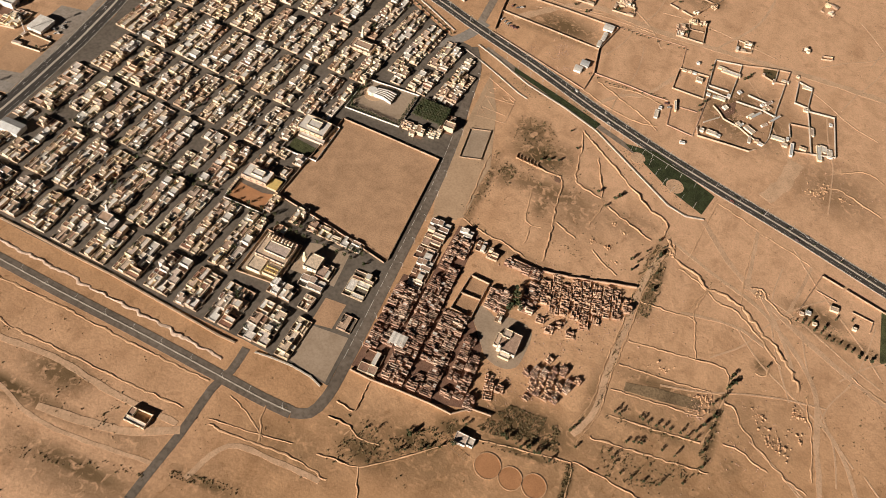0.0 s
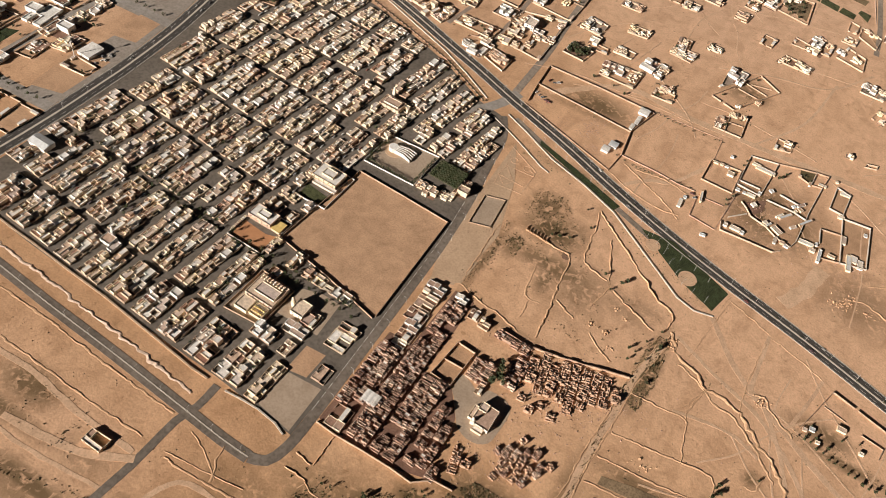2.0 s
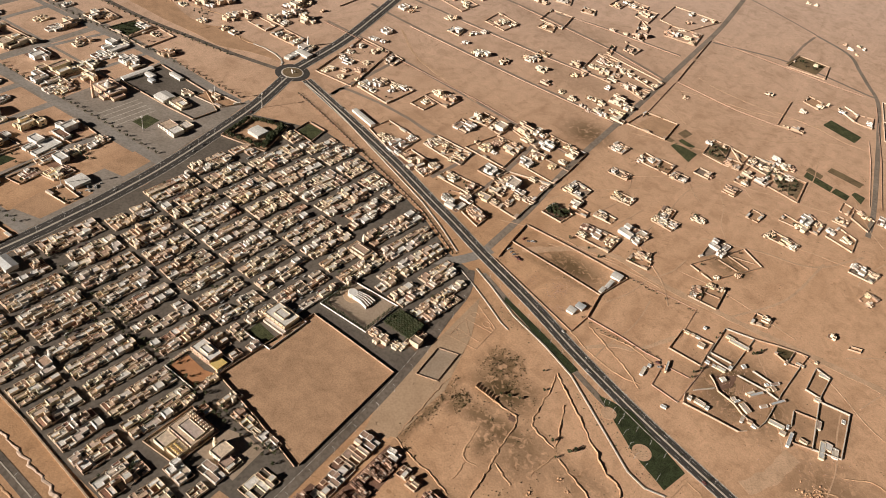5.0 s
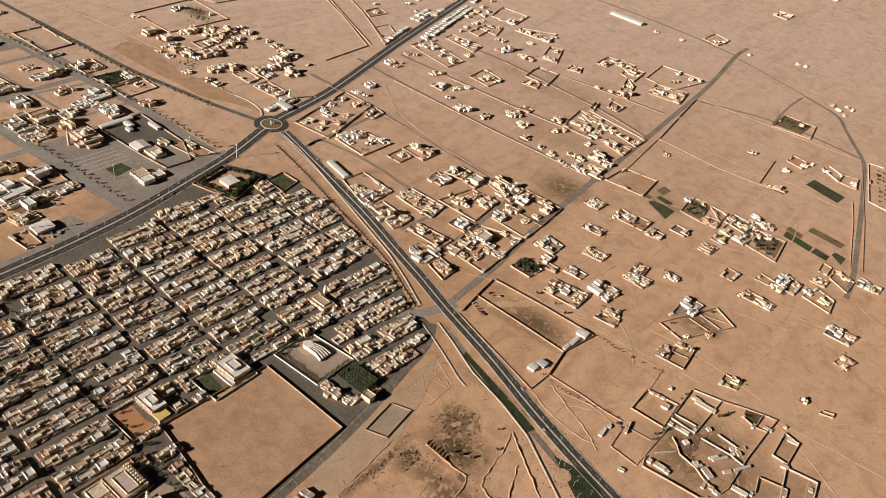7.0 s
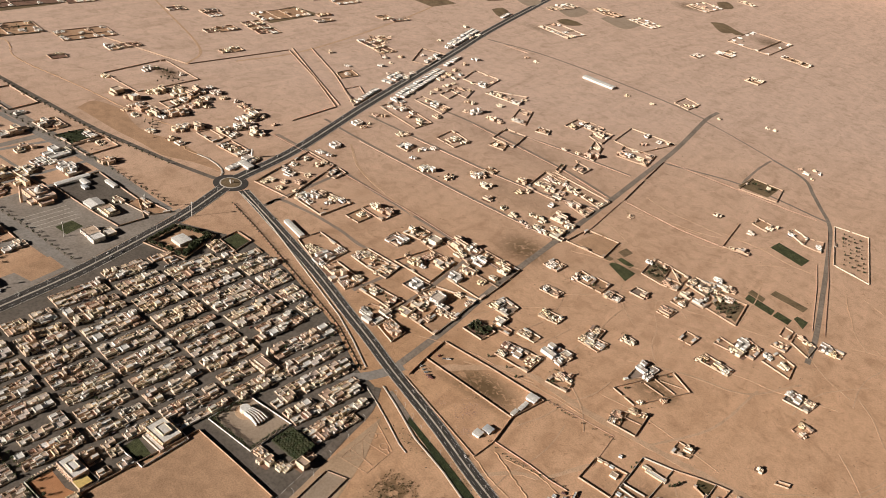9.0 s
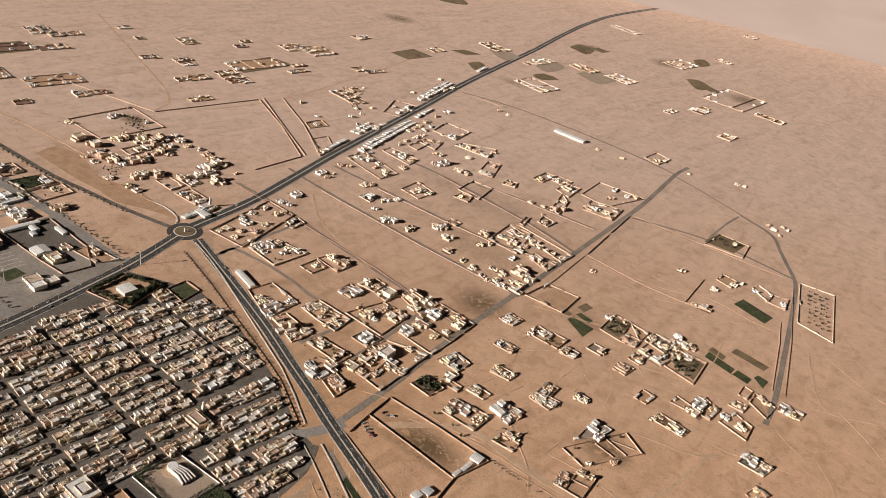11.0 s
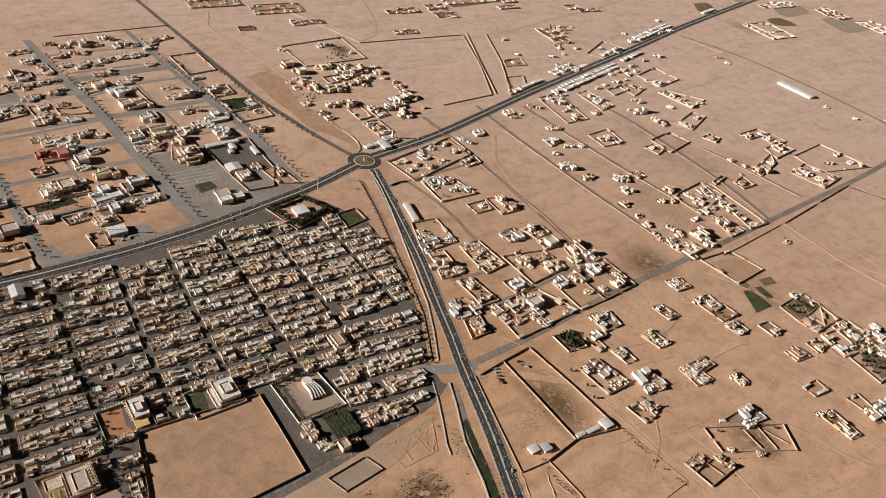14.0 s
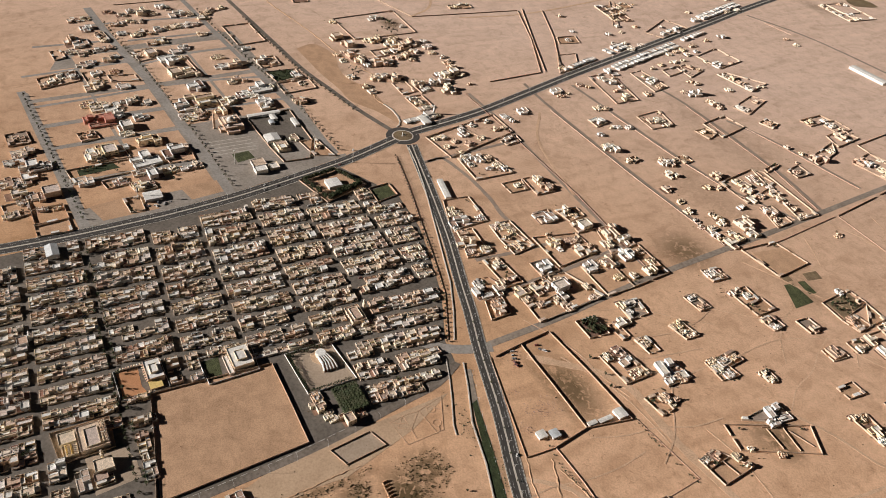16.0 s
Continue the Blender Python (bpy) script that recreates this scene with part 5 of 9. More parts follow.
def compound(cx, cy, w, d, turn=-3.0, houses=None):
    w, d = max(w, 22), max(d, 20)
    h = comp_rng.uniform(1.7, 2.4)
    sh = Shape()
    a, b, g = w / 2, d / 2, comp_rng.uniform(-0.3, 0.3) * w
    sh.box(-a, g - 2.2, -b, -b + 0.35, -0.3, h).box(g + 2.2, a, -b, -b + 0.35, -0.3, h)
    sh.box(-a, a, b - 0.35, b, -0.3, h).box(-a, -a + 0.35, -b + 0.35, b - 0.35, -0.3, h).box(a - 0.35, a, -b + 0.35, b - 0.35, -0.3, h)
    for _ in range(0 if w * d < 1100 else 1 if w * d < 2600 else 2):
        p = comp_rng.uniform(-0.3, 0.3)
        if comp_rng.random() < w / (w + d):
            sh.box(p * w - 0.15, p * w + 0.15, -b + 0.35, b - 0.35, -0.3, h - 0.1)
        else:
            sh.box(-a + 0.35, a - 0.35, p * d - 0.15, p * d + 0.15, -0.3, h - 0.1)
    ob = thing("compound_wall", sh, M_WALL, "tan block wall round a sandy house plot", "wall", "walled plots")
    if cy < 1450:
        part("gate", Shape().box(g - 2.1, g - 0.05, -b + 0.08, -b + 0.2, 0, h - 0.2).box(g + 0.05, g + 2.1, -b + 0.08, -b + 0.2, 0, h - 0.2), M_GATE, ob, "dark steel double gate")
    ob.matrix_basis = upright(cx, cy, turn)
    if houses and cy < 2300:
        part("yard_floor", Shape().box(-a + 0.35, a - 0.35, -b + 0.35, b - 0.35, -0.25, comp_rng.uniform(0.13, 0.26)), comp_rng.choice((M_YARD, M_SOIL, M_LANE, M_SOIL)), ob, "beaten earth yard")
    if houses and comp_rng.random() < 0.28:
        yard_trees.append((cx + comp_rng.uniform(-a + 4, a - 4), cy + comp_rng.uniform(-b + 4, b - 4)))
    for _ in range(comp_rng.choice((0, 1, 1)) if houses else 0):
        u = comp_rng.choice((-1, 1))
        if comp_rng.random() < 0.5:
            p, q, tt = comp_rng.uniform(-a + 6, a - 6), u * (b - 3.2), 0
        else:
            p, q, tt = u * (a - 3.2), comp_rng.uniform(-b + 6, b - 6), 90
        cs, sn = math.cos(radians(turn)), math.sin(radians(turn))
        hut_stock.place(comp_rng.randrange(6), upright(cx + p * cs - q * sn, cy + p * sn + q * cs, turn + tt))
    n = 0 if not houses else max(houses, min(12, int(w * d / 560)))
    t = radians(turn)
    used = []
    for _ in range(n * 6):
        if len(used) >= n:
            break
        s = comp_rng.uniform(0.8, 1.25) if min(w, d) > 30 else comp_rng.uniform(0.75, 1.0)
        rx, ry = max(0.0, w / 2 - 8.6 * s - 0.8), max(0.0, d / 2 - 7.8 * s - 0.8)
        u, v = comp_rng.choice((-1, 1, comp_rng.uniform(-1, 1))) * rx, comp_rng.choice((-1, 1, comp_rng.uniform(-1, 1))) * ry
        if any(abs(u - p) < 15 * s and abs(v - q) < 14 * s for p, q in used):
            continue
        used.append((u, v))
        if min(w, d) < 24:
            s = min(s, 0.8)
        villa_stock.place(comp_rng.choice((0, 1, 3, 5, 7, 9, 11, 13, 2, 4, 6)), upright(cx + u * math.cos(t) - v * math.sin(t), cy + u * math.sin(t) + v * math.cos(t), turn + comp_rng.choice((0, 0, 0, 180)), s, s, comp_rng.uniform(0.7, 0.98)))


PLOTS_SKY = [(-1448, 1772, 72, 170, 3), (-1602, 1842, 24, 40, 1), (-1636, 1891, 20, 40, 1), (-1538, 2000, 63, 77, 1), (-1484, 2053, 90, 92, 1), (-1353, 1851, 24, 64, 2), (-1393, 1888, 20, 44, 1), (-1551, 2324, 46, 52, 3), (-1296, 2052, 46, 36, 2),
             (-1258, 2087, 22, 60, 2), (-1130, 1834, 110, 50, 2), (-1167, 1901, 41, 24, 1)]
PLOTS_WEST = [(-1526, 1215, 69, 130, 6), (-1620, 1080, 81, 130, 4), (-1415, 1245, 36, 80, 3), (-1422, 1086, 26, 36, 2), (-1755, 1336, 40, 76, 2), (-1790, 1200, 60, 200, 3), (-1864, 1618, 26, 43, 1),
              (-1760, 1600, 26, 24, 1), (-1693, 1715, 69, 44, 2), (-1602, 1531, 30, 44, 2), (-1536, 1594, 60, 42, 3), (-1384, 1640, 100, 60, 5), (-1414, 1532, 34, 90, 3), (-1280, 1453, 34, 57, 2), (-1905, 1378, 60, 60, 2), (-1851, 1426, 40, 86, 3)]
PLOTS_RIM = [(-1238, 3797, 150, 54, 4), (-979, 2929, 95, 60, 3), (-843, 2966, 106, 80, 3), (-825, 3490, 96, 150, 2), (-568, 2792, 40, 55, 2), (-517, 2930, 43, 90, 1), (-351, 2739, 43, 60, 1), (-332, 3128, 106, 40, 2), (-751, 3801, 71, 50, 2),
             (-495, 3220, 158, 250, 1), (-1294, 2784, 107, 60, 4), (-946, 2539, 123, 100, 3), (-1100, 2798, 40, 150, 4), (-884, 4575, 60, 60, 3), (-1349, 2496, 40, 52, 2)]
for plots in (PLOTS_SKY, PLOTS_WEST, PLOTS_RIM):
    for cx_, cy_, w_, d_, n_ in plots:
        if n_ and w_ * d_ < 6500:
            farmstead(cx_, cy_, max(w_, 20), max(d_, 18), -2.0 if cx_ > -700 else -6.0, comp_rng)
            if comp_rng.random() < 0.2:
                yard_trees.append((cx_ + comp_rng.uniform(-6, 6), cy_ + comp_rng.uniform(-4, 4)))
        else:
            compound(cx_, cy_, w_, d_, -2.0 if cx_ > -700 else -6.0, n_)
# farm yards east of the highway
FARM_WALLS = ([(60, 902), (104, 903), (102, 953), (60, 948), (60, 902)], [(105, 926), (138, 924), (142, 1004), (104, 994), (105, 926)], [(105, 935), (134, 937)], [(142, 1004), (172, 1016), (193, 1023), (210, 1027), (207, 997), (192, 993), (175, 998)],
              [(193, 1023), (192, 993)], [(207, 997), (203, 936), (202, 874), (198, 859)], [(120, 897), (129, 890), (138, 879), (161, 874), (177, 864), (198, 859)], [(148, 923), (183, 925), (204, 921)], [(161, 945), (188, 942)])
FARM_WALLS_EAST = ([(108, 844), (112, 829), (148, 833), (181, 836), (189, 845)], [(114, 858), (133, 880)], [(225, 965), (244, 964), (245, 1008), (225, 1013), (225, 965)], [(224, 918), (252, 925), (260, 875), (234, 866)], [(224, 918), (229, 891)], [(244, 964), (247, 958), (282, 964), (292, 886), (260, 875), (244, 964)])
for k, pts in enumerate((*FARM_WALLS, *FARM_WALLS_EAST)):
    wall_line("farm_wall", pts, 2.1 + 0.03 * k, 0.6, M_KERB if k % 3 else M_WALL, "pale block wall round a farm yard")
for pts in ([(70, 828), (106, 825), (110, 912)], [(67, 870), (102, 873)], [(70, 828), (67, 870)]):
    wall_line("farm_wall", pts, 1.1, 0.8, M_MUD, "low mud wall round an empty plot", rng, ragged=0.3)


def huts(turn, *spots):
    """Small white and tan outbuildings (x, y, width, depth)."""
    for x, y, w, d in spots:
        hut_stock.place(comp_rng.randrange(8), upright(x, y, turn + comp_rng.uniform(-4, 4), w / 8.6, d / 5.4, comp_rng.uniform(0.75, 1.05)))


huts(2, (91, 938, 15, 12), (67, 947, 9, 5), (75, 948, 8, 5), (82, 949, 8, 5), (116, 981, 14, 8), (130, 978, 20, 8), (109, 916, 9, 7), (118, 916, 9, 6), (127, 917, 9, 6), (136, 928, 9, 9), (174, 1000, 7, 6), (190, 993, 5, 14), (206, 1003, 8, 5))
huts(-32, (149, 944, 9, 8), (136, 902, 11, 10), (178, 909, 8, 24), (171, 905, 4, 18), (158, 880, 7, 9), (163, 880, 6, 12), (175, 877, 20, 11), (192, 897, 4, 18), (192, 935, 12, 8), (183, 935, 7, 7), (191, 944, 9, 7), (204, 916, 8, 6), (187, 927, 7, 6))
huts(4, (128, 844, 18, 9), (115, 842, 9, 9), (138, 843, 9, 7), (178, 859, 9, 7), (187, 860, 9, 7), (193, 858, 10, 7), (238, 1007, 10, 7), (243, 958, 12, 7), (226, 887, 6, 9), (224, 873, 12, 9), (234, 869, 9, 6), (248, 879, 16, 7), (214, 881, 14, 7))
huts(8, (256, 918, 8, 22), (274, 893, 7, 14), (270, 882, 14, 7), (284, 889, 16, 8), (279, 947, 7, 9), (52, 840, 11, 8), (54, 854, 9, 7), (96, 806, 11, 6), (82, 973, 9, 5), (222, 1024, 7, 6), (72, 869, 6, 5))
huts(6, (318, 636, 13, 9), (283, 612, 8, 7), (290, 617, 9, 8), (299, 605, 8, 6), (343, 620, 8, 6))
for k, (pts, mt) in enumerate((([(120, 897), (148, 923), (150, 900), (138, 879)], M_YARD), ([(148, 920), (200, 920), (200, 862), (162, 876)], M_SOIL), ([(225, 966), (244, 965), (245, 1007), (226, 1011)], M_SOIL), ([(246, 956), (281, 962), (291, 888), (261, 877)], M_SOIL), ([(225, 917), (251, 923), (258, 877), (232, 870)], M_SOIL), ([(175, 998), (172, 1015), (192, 1022), (191, 994)], M_SCRUB))):
    sheet("farm_ground", pts, 0.05 + 0.004 * k, mt, "trodden brown earth of a farm yard", "plot")
ROSE_TINTS = [(0.50, 0.22, 0.16), (0.56, 0.28, 0.20)]
M_TAN = surface("tan stone render", [(0.66, 0.47, 0.33)], 0.25, 1.6, 0.88, 0.3, 0.04, 0.22)
M_ROSE = surface("rose render", ROSE_TINTS, 0.25, 1.6, 0.88, 0.3, 0.04, 0.22)
rose_stock = Stock([(lambda k=k: build_house(random.Random(340 + k), "rose_villa", 13.5, 12.0, False, True, "rose-brown two-storey villa with flat terraces", "rose villas", tone=M_ROSE)) for k in range(2)])
HOME_KINDS = {"w": (1, 5, 9, 13, 17, 21, 3, 11, 19, 7), "t": (0, 2, 4, 6, 8, 10, 12, 14, 16, 18, 20), "l": (3, 7, 11, 15, 19), "s": (0, 4, 8, 12, 16, 20), "v": (1, 9, 17, 3, 11, 19, 15, 7)}
home_rng = random.Random(58)
grove_trees = []


def homes(turn, *spots):
    """Houses (x, y, width, depth, kind): w white, t two storeys, s and v their tanner kinds, l low and tan, r rose."""
    for x, y, w, d, kind in spots:
        if x < -690 and y < 960:
            w, d = w * 1.18, d * 1.22
        elif x > -720 and y < 2300:
            w, d = w * 1.15, d * 1.16
        q = home_rng.uniform(0.86, 1.16) * (w * d) ** 0.5 * 0.94
        m = upright(x, y, turn + home_rng.choice((0, 90, 180, 270)), q / 13.5, w * d * 0.88 / q / 12.0, home_rng.uniform(0.85, 1.1) if kind != "t" else home_rng.uniform(0.95, 1.25))
        if kind == "r":
            rose_stock.place(home_rng.randrange(2), m)
        else:
            villa_stock.place(home_rng.choice(HOME_KINDS[{"t": "s", "w": "v"}.get(kind, kind) if x > -690 or y > 1000 else kind]), m)


def yard(*corners):
    """A block wall round a plot, with a gap for the gate on one side."""
    pts = [*corners, corners[0]]
    sides = [math.dist(a, b) for a, b in zip(pts, pts[1:])]
    gate, h, th = sides.index(min(sides)), home_rng.uniform(1.9, 2.5), 0.45
    sh = Shape()
    for k, (a, b) in enumerate(zip(pts, pts[1:])):
        if k == gate and sides[k] > 12:
            u = 3.2 / sides[k]
            p = [a[i] + (b[i] - a[i]) * (0.5 - u) for i in (0, 1)]
            q = [a[i] + (b[i] - a[i]) * (0.5 + u * 0.4) for i in (0, 1)]
            sh.bar(a, p, th, -0.3, h).bar(q, b, th, -0.3, h)
        else:
            sh.bar(a, b, th, -0.3, h)
        sh.box(a[0] - th * 0.6, a[0] + th * 0.6, a[1] - th * 0.6, a[1] + th * 0.6, -0.3, h + 0.15)
    mx, my = sum(p[0] for p in corners) / 4, sum(p[1] for p in corners) / 4
    for k, (a, b) in enumerate(zip(pts, pts[1:])):
        if sides[k] < 18 or k == gate or home_rng.random() < 0.35:
            continue
        ln, dp, hh = home_rng.uniform(6, min(15, sides[k] * 0.5)), home_rng.uniform(3.4, 5.0), home_rng.uniform(2.6, 3.4)
        u = home_rng.choice((0.02, 0.5, 0.98)) * (sides[k] - ln) / sides[k]
        ex, ey = (b[0] - a[0]) / sides[k], (b[1] - a[1]) / sides[k]
        nx, ny = (-ey, ex) if (mx - a[0]) * -ey + (my - a[1]) * ex > 0 else (ey, -ex)
        p = (a[0] + ex * u * sides[k] + nx * dp / 2, a[1] + ey * u * sides[k] + ny * dp / 2)
        q = (p[0] + ex * ln, p[1] + ey * ln)
        sh.bar(p, q, dp, -0.3, hh)
        sh.slot = home_rng.choice((1, 1, 2))
        sh.bar((p[0] + ex * 0.3, p[1] + ey * 0.3), (q[0] - ex * 0.3, q[1] - ey * 0.3), dp - 0.6, hh - 0.1, hh + 0.06)
        sh.slot = 0
    ob = thing("compound_wall", sh, [M_WALL, M_ROOF, M_WHITE], "tan block wall with low rooms round a sandy house plot", "wall", "walled plots")
    if home_rng.random() < 0.55 and sides[0] * sides[1] < 2200:
        part("yard_floor", Shape().hull([(x, y, -0.25) for x, y in corners], [(x, y, home_rng.choice((0.05, 0.06, 0.07))) for x, y in corners]), home_rng.choice((M_SOIL, M_SAND, M_SOIL, M_LANE)), ob, "beaten earth yard")
    for _ in range(home_rng.choice((0, 0, 0, 1, 2))):
        u = home_rng.uniform(0.25, 0.8)
        c = corners[home_rng.randrange(4)]
        yard_trees.append((mx + (c[0] - mx) * u, my + (c[1] - my) * u))


def fence(high, *pts):
    wall_line("plot_wall", list(pts), high, 0.45, M_FENCE if high > 1.5 else M_MUD, "rendered block boundary wall, dusty and stained")


def grove(*spots):
    grove_trees.extend(spots)


homes(3, (-214, 648, 16, 14, "t"), (-196, 655, 15, 13, "l"), (-184, 672, 14, 16, "t"), (-186, 690, 12, 14, "l"), (-230, 652, 12, 12, "w"))
# walled plots between the highway and the north street
yard((-729, 1066), (-650, 1075), (-675, 1172), (-745, 1144))
homes(13.3, (-718, 1094, 15, 13, "l"), (-686, 1087, 18, 9, "l"), (-715, 1141, 30, 12, "w"), (-682, 1131, 15, 13, "l"), (-692, 1163, 15, 13, "l"), (-718, 1080, 10, 9, "l"), (-660, 1103, 12, 8, "l"), (-697, 1110, 12, 9, "l"))
yard((-745, 1144), (-675, 1172), (-691, 1233), (-763, 1233))
homes(11.8, (-743, 1206, 22, 14, "w"), (-739, 1171, 18, 12, "w"), (-712, 1206, 15, 13, "l"), (-733, 1143, 14, 10, "l"), (-711, 1224, 12, 9, "l"))
yard((-669, 1191), (-652, 1196), (-655, 1229), (-680, 1232))
homes(7.5, (-670, 1210, 20, 12, "w"))
yard((-643, 1084), (-571, 1080), (-568, 1154), (-637, 1143))
homes(-0.3, (-636, 1101, 20, 16, "w"), (-628, 1119, 18, 16, "t"), (-617, 1097, 16, 12, "l"), (-623, 1134, 22, 12, "w"), (-600, 1138, 20, 9, "l"), (-594, 1119, 14, 12, "l"), (-585, 1145, 12, 9, "l"), (-642, 1097, 10, 10, "l"))
yard((-545, 1115), (-515, 1115), (-514, 1148), (-545, 1155))
homes(-3.2, (-530, 1140, 14, 10, "l"))
yard((-546, 1158), (-493, 1154), (-492, 1192), (-543, 1192))
homes(-2.7, (-535, 1183, 20, 16, "t"), (-507, 1184, 20, 18, "t"), (-520, 1180, 12, 9, "l"))
yard((-538, 996), (-460, 968), (-462, 1035), (-533, 1041))
homes(-8.2, (-495, 994, 20, 14, "l"), (-474, 989, 20, 14, "w"), (-472, 1028, 18, 12, "w"), (-511, 996, 10, 9, "l"), (-460, 977, 16, 8, "w"))
yard((-450, 1031), (-410, 1027), (-377, 1069), (-449, 1068))
homes(-10.7, (-439, 1051, 22, 16, "w"), (-441, 1037, 12, 10, "l"), (-424, 1056, 14, 10, "w"))
yard((-410, 1027), (-371, 1028), (-377, 1069), (-418, 1059))
homes(9.1, (-411, 1039, 14, 10, "l"), (-386, 1045, 22, 12, "l"), (-389, 1026, 12, 9, "l"))
yard((-456, 976), (-391, 957), (-388, 995), (-453, 1001))
homes(-9.5, (-444, 976, 16, 12, "w"), (-424, 971, 20, 14, "t"), (-403, 969, 20, 12, "w"), (-399, 993, 16, 12, "l"), (-392, 973, 12, 9, "l"))
yard((-451, 1115), (-421, 1114), (-424, 1141), (-453, 1145))
homes(0.6, (-434, 1128, 22, 16, "w"))
yard((-445, 1156), (-409, 1161), (-414, 1194), (-439, 1195))
homes(1.9, (-437, 1173, 18, 14, "t"), (-423, 1176, 14, 9, "l"))
yard((-405, 1158), (-378, 1155), (-378, 1190), (-408, 1189))
homes(0.9, (-392, 1172, 20, 15, "t"), (-401, 1169, 12, 9, "l"))
yard((-396, 1077), (-319, 1076), (-327, 1154), (-380, 1149))
homes(-0.8, (-391, 1105, 12, 10, "l"), (-370, 1102, 18, 14, "t"), (-366, 1128, 18, 12, "l"), (-339, 1131, 22, 18, "t"), (-364, 1140, 14, 12, "l"), (-344, 1152, 10, 10, "l"), (-354, 1101, 10, 8, "l"))
yard((-344, 1037), (-311, 1037), (-312, 1070), (-343, 1069))
homes(0.2, (-330, 1055, 18, 12, "w"))
yard((-377, 974), (-312, 975), (-311, 1004), (-376, 999))
homes(1.4, (-359, 990, 20, 12, "l"), (-322, 994, 20, 12, "w"), (-324, 973, 12, 9, "l"))
yard((-344, 942), (-306, 927), (-309, 974), (-341, 961))
homes(-1.2, (-333, 941, 18, 14, "w"), (-309, 959, 20, 10, "w"), (-314, 936, 18, 12, "w"))
yard((-298, 930), (-261, 918), (-262, 950), (-298, 957))
homes(-7.4, (-275, 941, 20, 14, "t"), (-291, 944, 12, 9, "l"))
yard((-299, 980), (-260, 980), (-271, 1047), (-310, 1046))
homes(6.1, (-291, 990, 20, 16, "l"), (-288, 1011, 18, 14, "l"), (-276, 988, 14, 10, "l"), (-284, 1027, 14, 12, "w"), (-299, 1036, 12, 9, "l"))
yard((-260, 980), (-230, 978), (-233, 1033), (-261, 1035))
homes(0.5, (-260, 1001, 14, 10, "l"), (-258, 1027, 14, 9, "l"))
yard((-310, 1046), (-234, 1034), (-239, 1098), (-305, 1074))
homes(2.9, (-283, 1051, 22, 16, "t"), (-262, 1042, 18, 14, "w"), (-241, 1034, 18, 14, "w"), (-242, 1079, 14, 9, "l"), (-266, 1086, 14, 8, "l"), (-296, 1054, 10, 9, "l"))
yard((-307, 1106), (-236, 1103), (-237, 1153), (-310, 1154))
homes(0.3, (-302, 1120, 18, 12, "w"), (-264, 1142, 16, 8, "l"), (-303, 1140, 10, 9, "l"))
yard((-310, 1154), (-237, 1153), (-242, 1225), (-319, 1226))
homes(2.2, (-299, 1153, 26, 18, "t"), (-304, 1191, 24, 16, "t"), (-302, 1219, 16, 14, "w"), (-258, 1202, 20, 16, "t"), (-277, 1218, 12, 10, "l"), (-259, 1169, 14, 8, "l"))
yard((-375, 1188), (-314, 1171), (-318, 1224), (-376, 1226))
homes(-3.6, (-357, 1203, 20, 15, "t"), (-336, 1213, 18, 15, "t"), (-336, 1182, 22, 14, "w"), (-369, 1199, 12, 10, "l"))
# hamlet and farm plots up the north street
homes(3.0, (-576, 1375, 24, 16, "t"), (-523, 1385, 14, 10, "l"), (-494, 1444, 18, 14, "t"), (-458, 1425, 22, 15, "t"), (-423, 1383, 16, 12, "l"), (-384, 1381, 16, 12, "l"), (-355, 1372, 15, 11, "l"), (-329, 1366, 14, 12, "l"), (-422, 1506, 22, 14, "t"))
homes(3.0, (-392, 1480, 18, 13, "l"), (-402, 1459, 10, 10, "l"), (-493, 1470, 26, 7, "l"))
yard((-404, 1494), (-335, 1493), (-364, 1593), (-417, 1589))
homes(8.2, (-385, 1535, 20, 16, "w"), (-364, 1523, 18, 14, "t"), (-343, 1506, 20, 14, "w"), (-343, 1533, 16, 12, "l"), (-396, 1526, 14, 10, "l"))
yard((-417, 1589), (-261, 1543), (-259, 1588), (-401, 1604))
homes(-7.3, (-390, 1565, 20, 16, "w"), (-374, 1571, 22, 18, "w"), (-340, 1566, 20, 14, "t"), (-321, 1561, 14, 10, "l"), (-287, 1558, 16, 14, "l"), (-268, 1561, 18, 12, "l"), (-305, 1560, 12, 9, "l"), (-358, 1573, 12, 10, "l"))
yard((-318, 1505), (-260, 1487), (-262, 1524), (-313, 1528))
homes(-8.7, (-301, 1507, 18, 12, "t"), (-272, 1503, 24, 16, "w"), (-286, 1503, 12, 10, "l"))
homes(3.0, (-328, 1471, 20, 12, "l"), (-321, 1405, 16, 14, "l"), (-335, 1406, 12, 10, "l"), (-307, 1403, 16, 10, "l"), (-291, 1439, 20, 14, "t"), (-266, 1431, 22, 16, "t"), (-303, 1375, 14, 12, "l"), (-275, 1370, 18, 14, "l"), (-258, 1374, 24, 14, "w"))
homes(3.0, (-289, 1368, 12, 10, "l"), (-261, 1399, 14, 10, "l"), (-279, 1398, 12, 10, "l"), (-312, 1360, 12, 9, "l"))
yard((-407, 1614), (-396, 1611), (-407, 1654), (-416, 1654))
yard((-388, 1655), (-361, 1653), (-361, 1689), (-394, 1692))
homes(1.0, (-376, 1669, 16, 9, "l"))
yard((-404, 1735), (-379, 1733), (-399, 1808), (-432, 1837))
homes(3.6, (-395, 1750, 22, 18, "t"), (-407, 1803, 14, 12, "l"))
yard((-523, 1847), (-496, 1850), (-497, 1918), (-524, 1912))
homes(3.8, (-510, 1863, 16, 12, "l"), (-500, 1897, 14, 10, "l"))
yard((-489, 1883), (-446, 1882), (-455, 1926), (-497, 1926))
